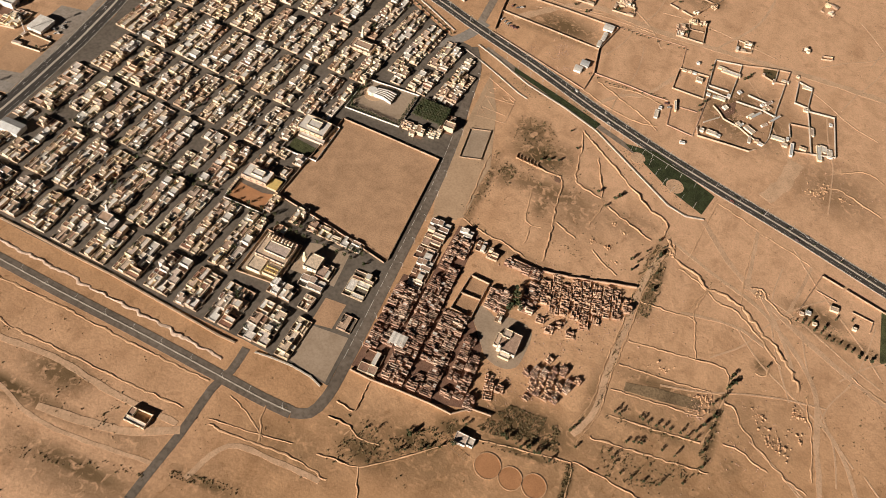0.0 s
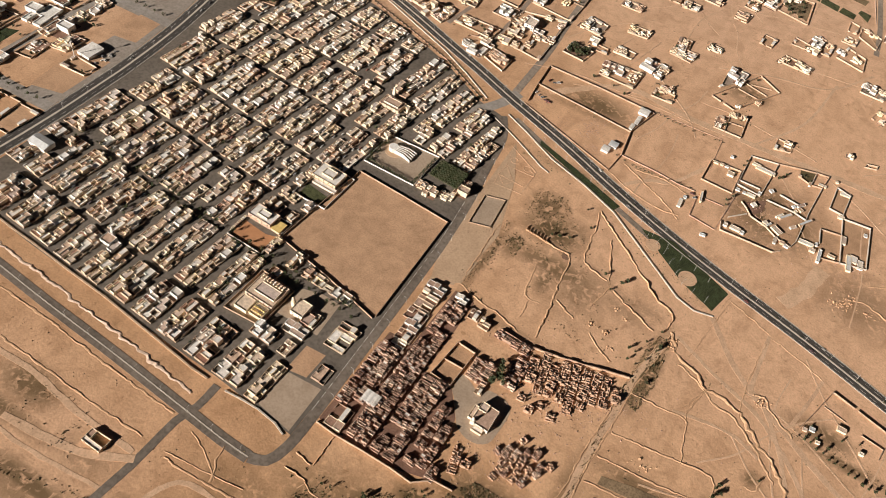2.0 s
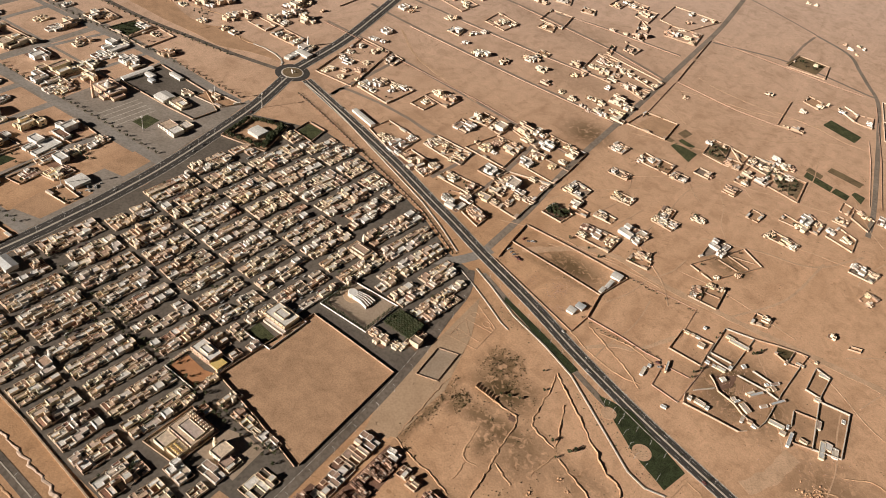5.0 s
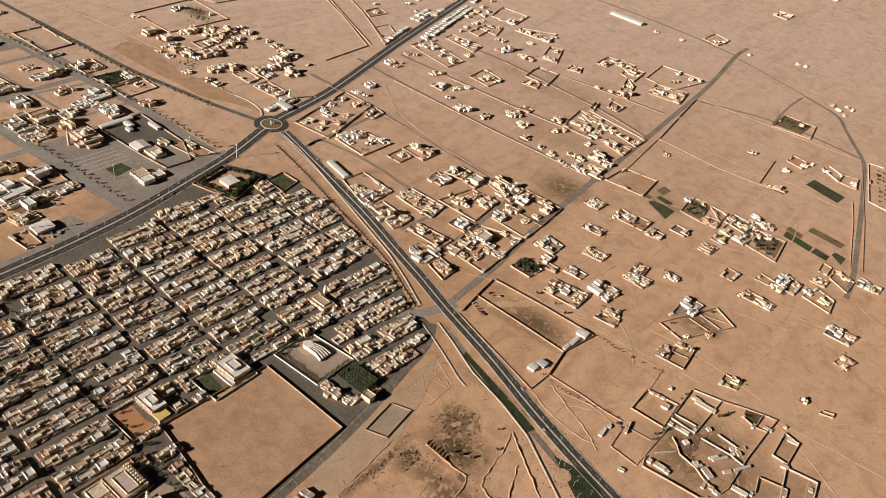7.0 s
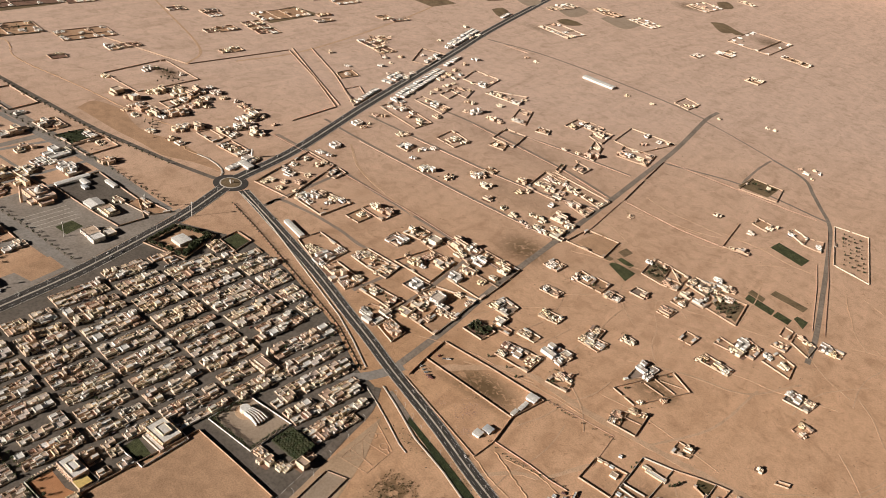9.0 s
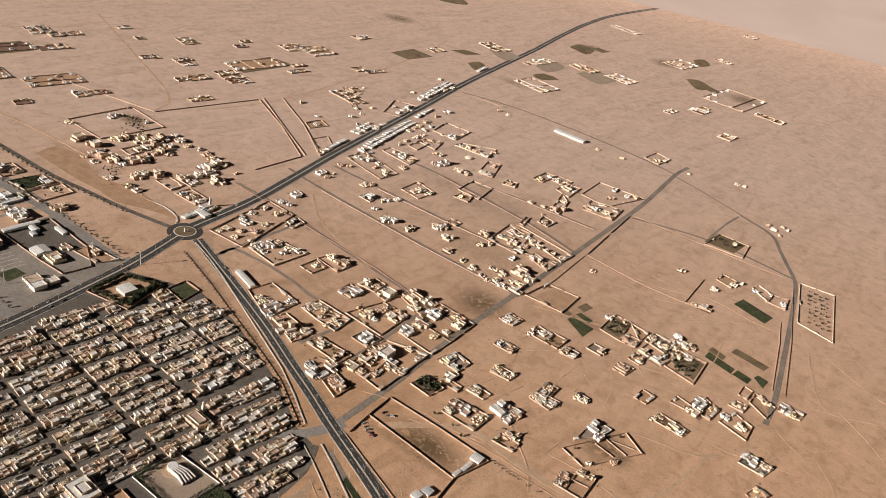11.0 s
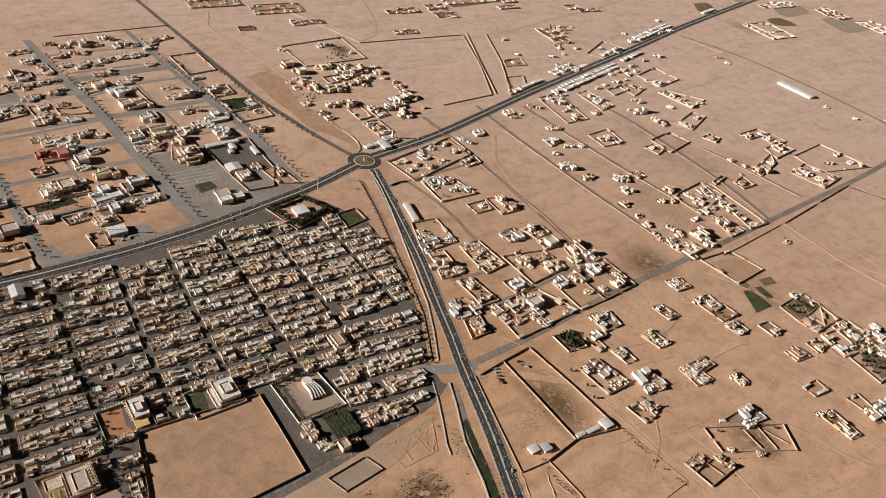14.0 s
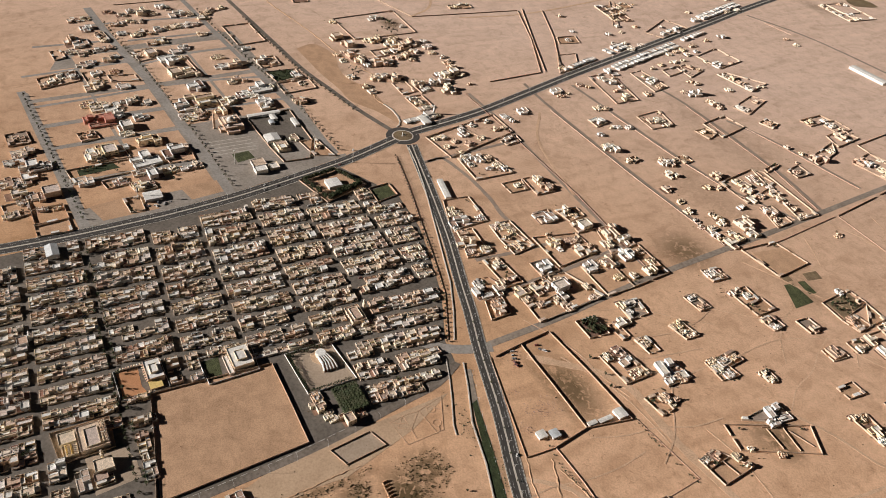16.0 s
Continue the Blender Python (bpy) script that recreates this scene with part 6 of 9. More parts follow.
homes(5.2, (-481, 1898, 16, 14, "l"), (-464, 1908, 14, 10, "l"))
yard((-454, 1847), (-413, 1834), (-422, 1909), (-462, 1903))
homes(2.6, (-442, 1874, 20, 16, "t"), (-424, 1879, 16, 12, "w"))
homes(3.0, (-422, 1735, 12, 8, "l"), (-451, 1726, 14, 8, "l"))
yard((-404, 1881), (-332, 1874), (-298, 2007), (-414, 1993))
homes(-2.2, (-364, 1985, 26, 10, "w"), (-331, 1980, 22, 10, "w"), (-350, 1933, 12, 9, "l"), (-311, 1995, 14, 8, "l"))
yard((-359, 1808), (-289, 1820), (-300, 1893), (-373, 1874))
homes(11.1, (-356, 1830, 22, 16, "t"), (-341, 1837, 18, 14, "t"), (-317, 1843, 18, 14, "l"), (-310, 1879, 18, 14, "l"), (-344, 1874, 16, 10, "l"), (-300, 1828, 16, 9, "l"))
homes(3.0, (-203, 1570, 14, 10, "l"), (-85, 1738, 24, 14, "l"), (-183, 2359, 18, 12, "l"), (-165, 2367, 16, 8, "l"), (-297, 2293, 10, 6, "l"), (-401, 1697, 8, 6, "l"))
yard((-101, 1910), (-18, 1923), (-28, 1999), (-97, 1996))
homes(4.2, (-54, 1977, 12, 9, "w"))
yard((-21, 1772), (13, 1763), (13, 1802), (-21, 1808))
homes(-5.7, (12, 1780, 14, 9, "l"))
yard((43, 1807), (84, 1776), (84, 1815), (50, 1830))
homes(-21.3, (53, 1796, 9, 16, "w"))
yard((84, 1776), (120, 1777), (112, 1827), (82, 1815))
homes(8.1, (110, 1795, 14, 12, "w"))
fence(1.8, (-29, 1623), (-39, 1747))
fence(1.8, (-29, 1623), (-10, 1625), (18, 1633))
homes(3.0, (-14, 1631, 16, 9, "w"), (7, 1636, 22, 12, "w"), (-8, 1726, 14, 10, "l"), (23, 1802, 10, 6, "l"))
fence(2, (-274, 1881), (-261, 1760))
fence(2, (-259, 1745), (-245, 1623))
fence(1.2, (-245, 1612), (-239, 1541), (-233, 1472), (-231, 1427))
fence(1, (-244, 1621), (-116, 1611), (-26, 1621))
fence(1, (-266, 1893), (-118, 1903), (8, 1911), (73, 1920))
yard((-240, 1378), (-165, 1384), (-171, 1456), (-235, 1448))
homes(3.0, (-37, 2170, 10, 8, "l"), (-19, 2155, 18, 8, "l"), (-9, 2195, 14, 7, "l"), (7, 2184, 10, 7, "w"), (1, 2135, 14, 7, "l"))
# scattered compounds on the eastern plain
yard((-227, 1276), (-198, 1275), (-196, 1304), (-223, 1304))
homes(-3.2, (-214, 1285, 20, 15, "w"), (-204, 1292, 14, 9, "l"))
yard((-172, 1280), (-139, 1280), (-138, 1310), (-171, 1314))
homes(-2.9, (-165, 1293, 20, 12, "l"), (-153, 1300, 16, 9, "l"), (-167, 1282, 9, 8, "l"))
yard((-139, 1280), (-114, 1281), (-114, 1317), (-142, 1316))
yard((-108, 1276), (-81, 1280), (-82, 1302), (-108, 1301))
homes(4.5, (-103, 1285, 12, 10, "l"), (-87, 1287, 14, 11, "w"))
yard((-190, 1206), (-157, 1208), (-156, 1229), (-190, 1226))
homes(1.5, (-185, 1216, 16, 11, "w"), (-162, 1216, 16, 9, "l"))
yard((-152, 1142), (-120, 1147), (-119, 1169), (-153, 1165))
homes(4.8, (-147, 1155, 18, 12, "l"), (-126, 1161, 18, 11, "l"), (-134, 1153, 12, 8, "l"))
yard((-220, 1103), (-183, 1100), (-183, 1133), (-216, 1138))
homes(-4.6, (-212, 1120, 24, 12, "w"), (-196, 1107, 16, 9, "w"), (-214, 1107, 12, 10, "l"))
yard((-212, 1024), (-177, 1023), (-173, 1054), (-210, 1056))
grove((-203, 1033), (-194, 1034), (-196, 1045), (-185, 1040), (-206, 1044), (-179, 1041), (-190, 1028), (-192, 1047), (-181, 1049))
yard((-187, 1063), (-155, 1063), (-158, 1078), (-186, 1077))
homes(1.8, (-181, 1085, 20, 12, "w"))
yard((-150, 1078), (-120, 1080), (-119, 1098), (-149, 1098))
homes(-0.1, (-146, 1084, 10, 8, "l"), (-136, 1088, 8, 14, "l"))
yard((-145, 1013), (-90, 1015), (-90, 1057), (-147, 1050))
homes(3.6, (-141, 1041, 26, 14, "w"), (-120, 1040, 24, 14, "w"), (-100, 1039, 22, 13, "l"), (-139, 1022, 14, 9, "l"), (-96, 1053, 12, 10, "l"))
yard((-94, 1082), (-64, 1063), (-64, 1103), (-94, 1098))
homes(-7.3, (-84, 1086, 26, 16, "w"), (-69, 1086, 16, 12, "l"), (-69, 1071, 16, 12, "w"))
yard((-77, 1139), (-42, 1137), (-39, 1167), (-76, 1163))
homes(-0.9, (-60, 1146, 16, 9, "l"), (-47, 1153, 18, 12, "w"), (-74, 1148, 10, 9, "l"))
yard((-76, 1154), (-79, 1190), (-58, 1193), (-56, 1165))
homes(9.8, (-67, 1163, 16, 13, "w"), (-67, 1182, 12, 9, "l"))
yard((-33, 1194), (-14, 1194), (-13, 1209), (-33, 1209))
homes(-0.6, (-16, 1202, 10, 9, "l"), (-29, 1197, 8, 7, "l"))
yard((-62, 1020), (-30, 1023), (-32, 1043), (-62, 1043))
homes(3.2, (-51, 1043, 14, 9, "l"), (-41, 1048, 12, 10, "l"))
homes(2.0, (-52, 1048, 10, 8, "l"), (-43, 1058, 8, 10, "l"))
yard((-83, 1325), (-56, 1325), (-56, 1348), (-81, 1348))
homes(-1.2, (-59, 1336, 14, 9, "w"))
yard((-25, 1311), (-3, 1310), (-0, 1339), (-24, 1336))
homes(-0.7, (-15, 1326, 28, 12, "w"))
yard((17, 1111), (37, 1146), (42, 1174), (15, 1175))
homes(-8.4, (30, 1161, 26, 10, "w"), (37, 1147, 9, 12, "w"))
yard((13, 1084), (51, 1074), (98, 1163), (61, 1185))
fence(1.8, (41, 1129), (72, 1125))
fence(1.8, (47, 1150), (83, 1142))
fence(1.8, (36, 1126), (57, 1176))
fence(1.6, (55, 1153), (86, 1163))
homes(-25.9, (78, 1116, 14, 5, "l"), (55, 1087, 12, 6, "w"))
yard((39, 1017), (79, 1020), (75, 1070), (37, 1045))
fence(2, (55, 1017), (51, 1061))
fence(2, (54, 1042), (75, 1046))
homes(11.9, (43, 1036, 20, 16, "w"), (43, 1024, 12, 10, "l"), (71, 1064, 12, 10, "l"), (55, 1062, 14, 7, "l"))
yard((126, 1031), (149, 1039), (149, 1058), (126, 1057))
homes(6.2, (143, 1054, 14, 13, "l"))
homes(2.0, (225, 1092, 13, 10, "w"))
yard((249, 1084), (265, 1090), (265, 1098), (250, 1092))
yard((32, 1271), (53, 1271), (56, 1300), (33, 1301))
yard((-95, 1397), (-55, 1393), (-67, 1464), (-100, 1462))
homes(3.8, (-101, 1444, 16, 10, "w"), (-74, 1455, 12, 8, "w"))
grove((-85, 1421), (-71, 1416), (-76, 1438), (-67, 1430), (-73, 1408), (-88, 1412), (-82, 1439), (-67, 1438), (-63, 1415), (-89, 1439))
yard((-55, 1393), (-27, 1397), (-28, 1426), (-57, 1422))
homes(5.6, (-50, 1405, 14, 10, "w"), (-37, 1405, 16, 9, "l"))
yard((-66, 1462), (-30, 1422), (-29, 1458), (-60, 1461))
yard((-21, 1358), (1, 1356), (-0, 1383), (-20, 1386))
homes(-2.8, (-3, 1365, 12, 7, "l"))
yard((-20, 1390), (27, 1385), (33, 1436), (-16, 1441))
homes(-5.3, (-9, 1396, 16, 12, "l"), (16, 1394, 18, 12, "l"), (19, 1417, 12, 9, "w"))
yard((-24, 1432), (17, 1424), (18, 1470), (-22, 1469))
homes(-3.0, (-18, 1451, 14, 12, "l"), (-2, 1444, 22, 14, "w"), (10, 1445, 14, 12, "l"))
homes(2.0, (20, 1484, 14, 12, "w"), (32, 1480, 16, 14, "t"), (10, 1496, 14, 10, "l"), (41, 1484, 18, 12, "w"), (25, 1456, 14, 10, "l"), (6, 1472, 12, 9, "l"))
grove((16, 1452), (27, 1440), (30, 1457), (16, 1439), (2, 1461))
yard((30, 1391), (85, 1383), (78, 1461), (31, 1455))
homes(1.1, (49, 1449, 20, 12, "w"), (35, 1436, 12, 10, "l"))
grove((42, 1416), (53, 1414), (57, 1426), (66, 1429), (67, 1413), (47, 1426), (62, 1445))
yard((77, 1308), (110, 1310), (111, 1326), (78, 1332))
homes(-3.0, (104, 1311, 10, 8, "l"))
yard((104, 1318), (139, 1317), (141, 1353), (111, 1365))
homes(-8.2, (112, 1342, 20, 12, "w"), (118, 1317, 24, 10, "l"), (134, 1346, 16, 10, "w"), (123, 1349, 14, 9, "l"))
yard((148, 1420), (163, 1419), (163, 1449), (147, 1453))
yard((146, 1380), (170, 1380), (171, 1402), (152, 1402))
homes(-4.2, (157, 1391, 16, 10, "l"))
yard((169, 1415), (202, 1396), (204, 1437), (168, 1448))
homes(-12.6, (190, 1434, 18, 12, "w"), (179, 1443, 12, 7, "w"))
yard((150, 1326), (196, 1316), (193, 1356), (160, 1368))
homes(-10.0, (154, 1346, 18, 12, "w"), (181, 1340, 14, 12, "l"))
yard((210, 1433), (243, 1438), (244, 1460), (214, 1459))
homes(0.2, (217, 1448, 16, 12, "w"), (230, 1442, 14, 10, "l"))
yard((204, 1260), (241, 1260), (247, 1289), (207, 1291))
homes(-4.5, (223, 1278, 20, 14, "w"), (208, 1280, 12, 9, "w"), (237, 1282, 14, 9, "l"))
yard((234, 1205), (250, 1200), (260, 1227), (241, 1232))
homes(-16.7, (243, 1225, 12, 6, "w"), (250, 1205, 8, 7, "l"))
yard((72, 1245), (124, 1245), (126, 1264), (78, 1269))
homes(-5.2, (102, 1255, 22, 8, "w"), (117, 1251, 12, 9, "l"), (82, 1259, 12, 9, "l"), (75, 1247, 7, 7, "l"))
# roadside settlement on the road north
yard((-1044, 1590), (-1009, 1573), (-999, 1626), (-1037, 1639))
homes(-15.2, (-1019, 1609, 22, 12, "w"))
homes(-5.0, (-1062, 1651, 20, 12, "w"), (-1155, 1679, 22, 12, "l"), (-1020, 1728, 22, 12, "w"), (-1020, 1770, 14, 9, "l"), (-1039, 1832, 18, 8, "l"), (-896, 1501, 16, 12, "l"))
yard((-957, 1529), (-875, 1479), (-889, 1539), (-951, 1577))
fence(1.6, (-1205, 1882), (-1194, 1889), (-1053, 1790), (-1055, 1774), (-1205, 1882))
homes(-5.0, (-1157, 1877, 18, 10, "l"), (-1138, 1880, 16, 8, "l"), (-1167, 1932, 12, 8, "l"), (-1055, 1787, 16, 10, "l"))
homes(-5.0, (-936, 1728, 34, 18, "w"), (-944, 1699, 18, 12, "l"), (-943, 1769, 22, 12, "w"), (-972, 1707, 18, 8, "l"), (-961, 1733, 14, 9, "l"))
yard((-1002, 1834), (-960, 1856), (-990, 1968), (-1057, 1946))
homes(21.4, (-981, 1872, 18, 10, "w"), (-986, 1902, 18, 12, "w"), (-979, 1920, 20, 10, "w"), (-1019, 1896, 10, 8, "l"))
homes(-5.0, (-1028, 2030, 24, 10, "w"), (-1039, 2079, 22, 12, "w"), (-1044, 2119, 26, 12, "w"), (-1048, 2165, 26, 12, "w"), (-1052, 2208, 26, 12, "w"), (-1079, 2048, 14, 8, "l"), (-1124, 2239, 22, 9, "l"))
homes(-5.0, (-879, 1800, 16, 12, "w"), (-884, 1827, 16, 12, "w"), (-888, 1855, 18, 12, "w"), (-900, 1897, 24, 14, "w"), (-869, 1881, 16, 12, "w"), (-861, 1842, 14, 12, "l"), (-914, 1956, 26, 10, "w"), (-921, 2017, 16, 9, "w"), (-829, 1705, 14, 12, "l"))
homes(-5.0, (-836, 1739, 14, 12, "l"), (-841, 1780, 16, 12, "l"), (-840, 1810, 16, 12, "l"))
homes(-5.0, (-841, 1595, 34, 10, "w"), (-856, 1658, 14, 9, "l"))
yard((-839, 1529), (-716, 1509), (-714, 1567), (-845, 1591))
homes(-6.0, (-805, 1561, 22, 12, "w"), (-812, 1582, 34, 10, "w"), (-774, 1571, 34, 9, "w"), (-740, 1554, 20, 12, "l"), (-763, 1546, 18, 12, "l"), (-726, 1537, 12, 10, "l"), (-826, 1553, 18, 9, "l"))
yard((-825, 1637), (-733, 1629), (-742, 1675), (-828, 1670))
homes(2.1, (-776, 1657, 26, 12, "w"), (-749, 1656, 22, 14, "w"), (-803, 1658, 12, 9, "l"))
homes(-5.0, (-729, 1605, 28, 10, "w"))
yard((-813, 1721), (-783, 1717), (-793, 1775), (-821, 1780))
yard((-812, 1766), (-762, 1763), (-782, 1819), (-821, 1798))
homes(14.9, (-803, 1799, 16, 12, "l"), (-790, 1811, 12, 12, "w"))
homes(-5.0, (-733, 1751, 28, 14, "w"), (-747, 1745, 12, 10, "l"), (-709, 1692, 14, 12, "l"), (-695, 1707, 22, 12, "t"), (-693, 1725, 12, 9, "l"))
yard((-848, 1862), (-776, 1868), (-791, 1952), (-870, 1945))
homes(8.9, (-817, 1864, 22, 12, "l"), (-793, 1876, 22, 14, "w"), (-790, 1920, 22, 6, "l"))
yard((-755, 1837), (-660, 1849), (-679, 1917), (-754, 1865))
homes(17.4, (-744, 1848, 18, 12, "w"), (-726, 1857, 18, 12, "t"), (-703, 1858, 18, 12, "l"), (-675, 1857, 16, 12, "w"), (-673, 1894, 20, 12, "w"))
homes(-5.0, (-685, 1802, 22, 10, "l"), (-643, 1718, 24, 14, "t"), (-658, 1715, 12, 9, "l"), (-624, 1717, 14, 9, "l"))
yard((-618, 1748), (-581, 1758), (-616, 1845), (-646, 1832))
homes(20.0, (-604, 1766, 24, 14, "w"), (-619, 1819, 20, 12, "w"), (-617, 1760, 12, 9, "l"))
yard((-547, 1750), (-517, 1760), (-528, 1788), (-555, 1779))
homes(19.0, (-537, 1766, 20, 9, "l"))
yard((-585, 1628), (-527, 1627), (-544, 1705), (-597, 1698))
yard((-569, 1590), (-532, 1594), (-542, 1626), (-569, 1619))
homes(9.5, (-557, 1604, 22, 9, "w"))
yard((-657, 1513), (-604, 1509), (-602, 1564), (-662, 1577))
homes(-3.6, (-630, 1546, 26, 14, "w"), (-631, 1525, 12, 10, "l"), (-608, 1549, 14, 9, "l"))
homes(-5.0, (-712, 1457, 20, 12, "l"), (-705, 1471, 14, 10, "l"), (-636, 1446, 26, 9, "l"), (-626, 1466, 18, 9, "l"), (-638, 1431, 10, 8, "l"), (-623, 1391, 20, 10, "l"), (-573, 1376, 24, 15, "t"), (-586, 1371, 12, 9, "l"), (-493, 1452, 24, 13, "l"))
homes(-5.0, (-507, 1446, 12, 8, "l"))
yard((-681, 1406), (-650, 1406), (-657, 1437), (-683, 1430))
homes(8.2, (-669, 1420, 20, 10, "w"))
yard((-532, 1385), (-514, 1386), (-521, 1405), (-535, 1402))
yard((-502, 1480), (-478, 1479), (-480, 1500), (-504, 1499))
homes(-5.0, (-806, 1418, 26, 12, "w"), (-784, 1414, 20, 9, "l"), (-789, 1436, 12, 9, "l"), (-813, 1487, 22, 9, "l"), (-801, 1499, 12, 9, "l"), (-748, 1252, 26, 14, "w"), (-728, 1254, 18, 10, "l"), (-755, 1299, 30, 10, "w"))
fence(1.2, (-959, 2215), (-875, 2224))
homes(-5.0, (-856, 2184, 22, 9, "l"), (-818, 2179, 26, 10, "w"))
yard((-425, 2280), (-378, 2269), (-373, 2342), (-421, 2355))
homes(-7.7, (-394, 2300, 20, 10, "w"), (-376, 2314, 18, 7, "l"))
homes(-5.0, (-529, 2198, 20, 8, "l"), (-459, 2210, 16, 8, "l"))
# villa quarter
homes(3.5, (-1436, 575, 24, 19, "l"), (-1435, 600, 22, 18, "l"), (-1380, 593, 30, 18, "t"), (-1319, 555, 24, 18, "t"), (-1308, 570, 22, 16, "w"))
homes(3.5, (-1274, 545, 19, 16, "l"), (-1260, 562, 19, 16, "l"), (-1265, 580, 24, 16, "w"), (-1273, 600, 24, 16, "w"), (-1275, 620, 22, 16, "w"), (-1206, 558, 19, 16, "l"), (-1212, 574, 20, 14, "w"), (-1217, 607, 22, 16, "t"), (-1229, 621, 18, 14, "w"))
yard((-1354, 603), (-1304, 609), (-1310, 628), (-1358, 621))
homes(9.0, (-1339, 613, 22, 14, "l"), (-1311, 617, 18, 10, "l"))
yard((-1286, 507), (-1243, 511), (-1250, 533), (-1287, 528))
yard((-1172, 469), (-1127, 472), (-1142, 541), (-1189, 537))
homes(9.8, (-1146, 482, 22, 20, "l"), (-1169, 516, 30, 18, "w"), (-1150, 497, 22, 12, "l"), (-1163, 533, 18, 12, "t"))
yard((-1173, 548), (-1126, 552), (-1135, 576), (-1175, 571))
homes(8.5, (-1164, 574, 16, 9, "w"))
yard((-1150, 591), (-1119, 593), (-1109, 642), (-1139, 639))
homes(3.5, (-1161, 606, 22, 14, "w"), (-1096, 609, 24, 16, "w"), (-1109, 559, 30, 22, "t"), (-1124, 574, 22, 16, "l"), (-1041, 536, 26, 21, "l"), (-1023, 548, 22, 18, "l"), (-1031, 564, 22, 18, "l"), (-1018, 575, 22, 16, "w"), (-1010, 585, 20, 14, "w"))
homes(3.5, (-1026, 603, 20, 16, "t"), (-1036, 616, 22, 16, "w"), (-1015, 634, 24, 9, "w"))
homes(3.5, (-986, 578, 26, 14, "t"), (-984, 566, 18, 12, "l"), (-964, 614, 26, 16, "t"), (-935, 581, 22, 16, "t"), (-917, 579, 26, 14, "l"), (-876, 607, 26, 14, "t"))
homes(3.5, (-976, 535, 28, 20, "r"), (-964, 548, 22, 18, "r"))
homes(3.5, (-1461, 649, 24, 19, "l"), (-1436, 674, 24, 19, "l"), (-1453, 698, 24, 16, "t"), (-1439, 723, 24, 18, "t"), (-1427, 741, 18, 14, "l"), (-1461, 766, 22, 18, "t"), (-1450, 779, 22, 16, "w"), (-1409, 789, 24, 14, "w"), (-1405, 815, 22, 14, "l"))
homes(3.5, (-1400, 852, 24, 19, "l"), (-1416, 870, 22, 18, "l"), (-1424, 893, 22, 16, "w"), (-1373, 839, 26, 12, "l"))
homes(3.5, (-1389, 655, 22, 18, "l"), (-1397, 683, 24, 19, "l"), (-1390, 705, 26, 10, "l"), (-1338, 656, 24, 12, "w"), (-1321, 683, 26, 12, "l"), (-1331, 699, 19, 16, "l"), (-1324, 713, 19, 16, "l"), (-1336, 734, 22, 16, "t"), (-1340, 753, 22, 18, "l"))
homes(3.5, (-1344, 772, 22, 18, "l"), (-1344, 792, 22, 18, "l"), (-1345, 811, 26, 12, "w"))
homes(3.5, (-1271, 706, 24, 14, "l"), (-1277, 724, 24, 16, "t"), (-1220, 737, 22, 16, "w"), (-1230, 758, 26, 18, "t"), (-1167, 809, 24, 16, "w"), (-1121, 804, 26, 18, "t"), (-1121, 820, 24, 18, "w"), (-1123, 839, 26, 18, "t"), (-1054, 819, 26, 16, "t"))
homes(3.5, (-1049, 803, 20, 9, "l"))
yard((-1237, 654), (-1193, 661), (-1200, 700), (-1249, 690))
homes(11.3, (-1221, 662, 22, 14, "l"), (-1223, 691, 24, 16, "t"))
yard((-1187, 697), (-1095, 706), (-1109, 757), (-1195, 748))
homes(8.5, (-1178, 715, 22, 16, "t"), (-1185, 738, 20, 16, "l"), (-1113, 716, 28, 16, "t"), (-1110, 740, 22, 16, "t"))
homes(3.5, (-1052, 734, 30, 14, "t"))
yard((-998, 675), (-962, 679), (-966, 762), (-1005, 762))
homes(3.8, (-982, 702, 34, 16, "t"), (-991, 727, 40, 18, "t"), (-994, 745, 28, 16, "t"))
homes(3.5, (-977, 774, 28, 18, "t"), (-983, 791, 26, 16, "l"), (-991, 809, 26, 18, "t"), (-942, 754, 24, 16, "t"), (-933, 709, 22, 18, "l"), (-934, 695, 22, 18, "l"), (-944, 687, 20, 16, "l"), (-949, 715, 18, 12, "l"), (-1008, 847, 20, 18, "t"))
homes(3.5, (-987, 822, 24, 16, "l"), (-1010, 864, 18, 16, "l"))
yard((-942, 502), (-912, 506), (-915, 536), (-944, 530))
homes(7.2, (-932, 523, 22, 12, "l"))
yard((-880, 505), (-841, 508), (-839, 569), (-883, 562))
homes(3.3, (-865, 518, 26, 16, "t"), (-871, 538, 28, 18, "t"), (-867, 562, 30, 16, "w"), (-847, 525, 14, 10, "l"))
yard((-832, 568), (-797, 574), (-797, 600), (-834, 593))
homes(6.8, (-821, 588, 26, 18, "t"))
yard((-842, 616), (-798, 623), (-795, 664), (-850, 665))
homes(3.0, (-829, 636, 26, 16, "t"), (-840, 654, 20, 14, "l"), (-820, 624, 12, 14, "l"))
yard((-831, 468), (-787, 474), (-793, 569), (-833, 566))
homes(3.4, (-789, 486, 24, 12, "w"))
grove((-824, 488), (-824, 496), (-826, 505), (-823, 513), (-826, 522), (-814, 507), (-814, 499), (-836, 520), (-816, 525))
homes(3.5, (-771, 643, 30, 9, "w"), (-779, 661, 22, 12, "l"), (-785, 571, 18, 14, "l"), (-776, 586, 24, 16, "t"), (-776, 604, 22, 14, "l"), (-778, 622, 18, 12, "l"))
grove((-764, 616), (-752, 618), (-764, 625), (-749, 617))
yard((-780, 512), (-756, 517), (-759, 553), (-780, 549))
homes(5.0, (-768, 538, 26, 16, "w"))
yard((-759, 549), (-734, 554), (-734, 588), (-757, 584))
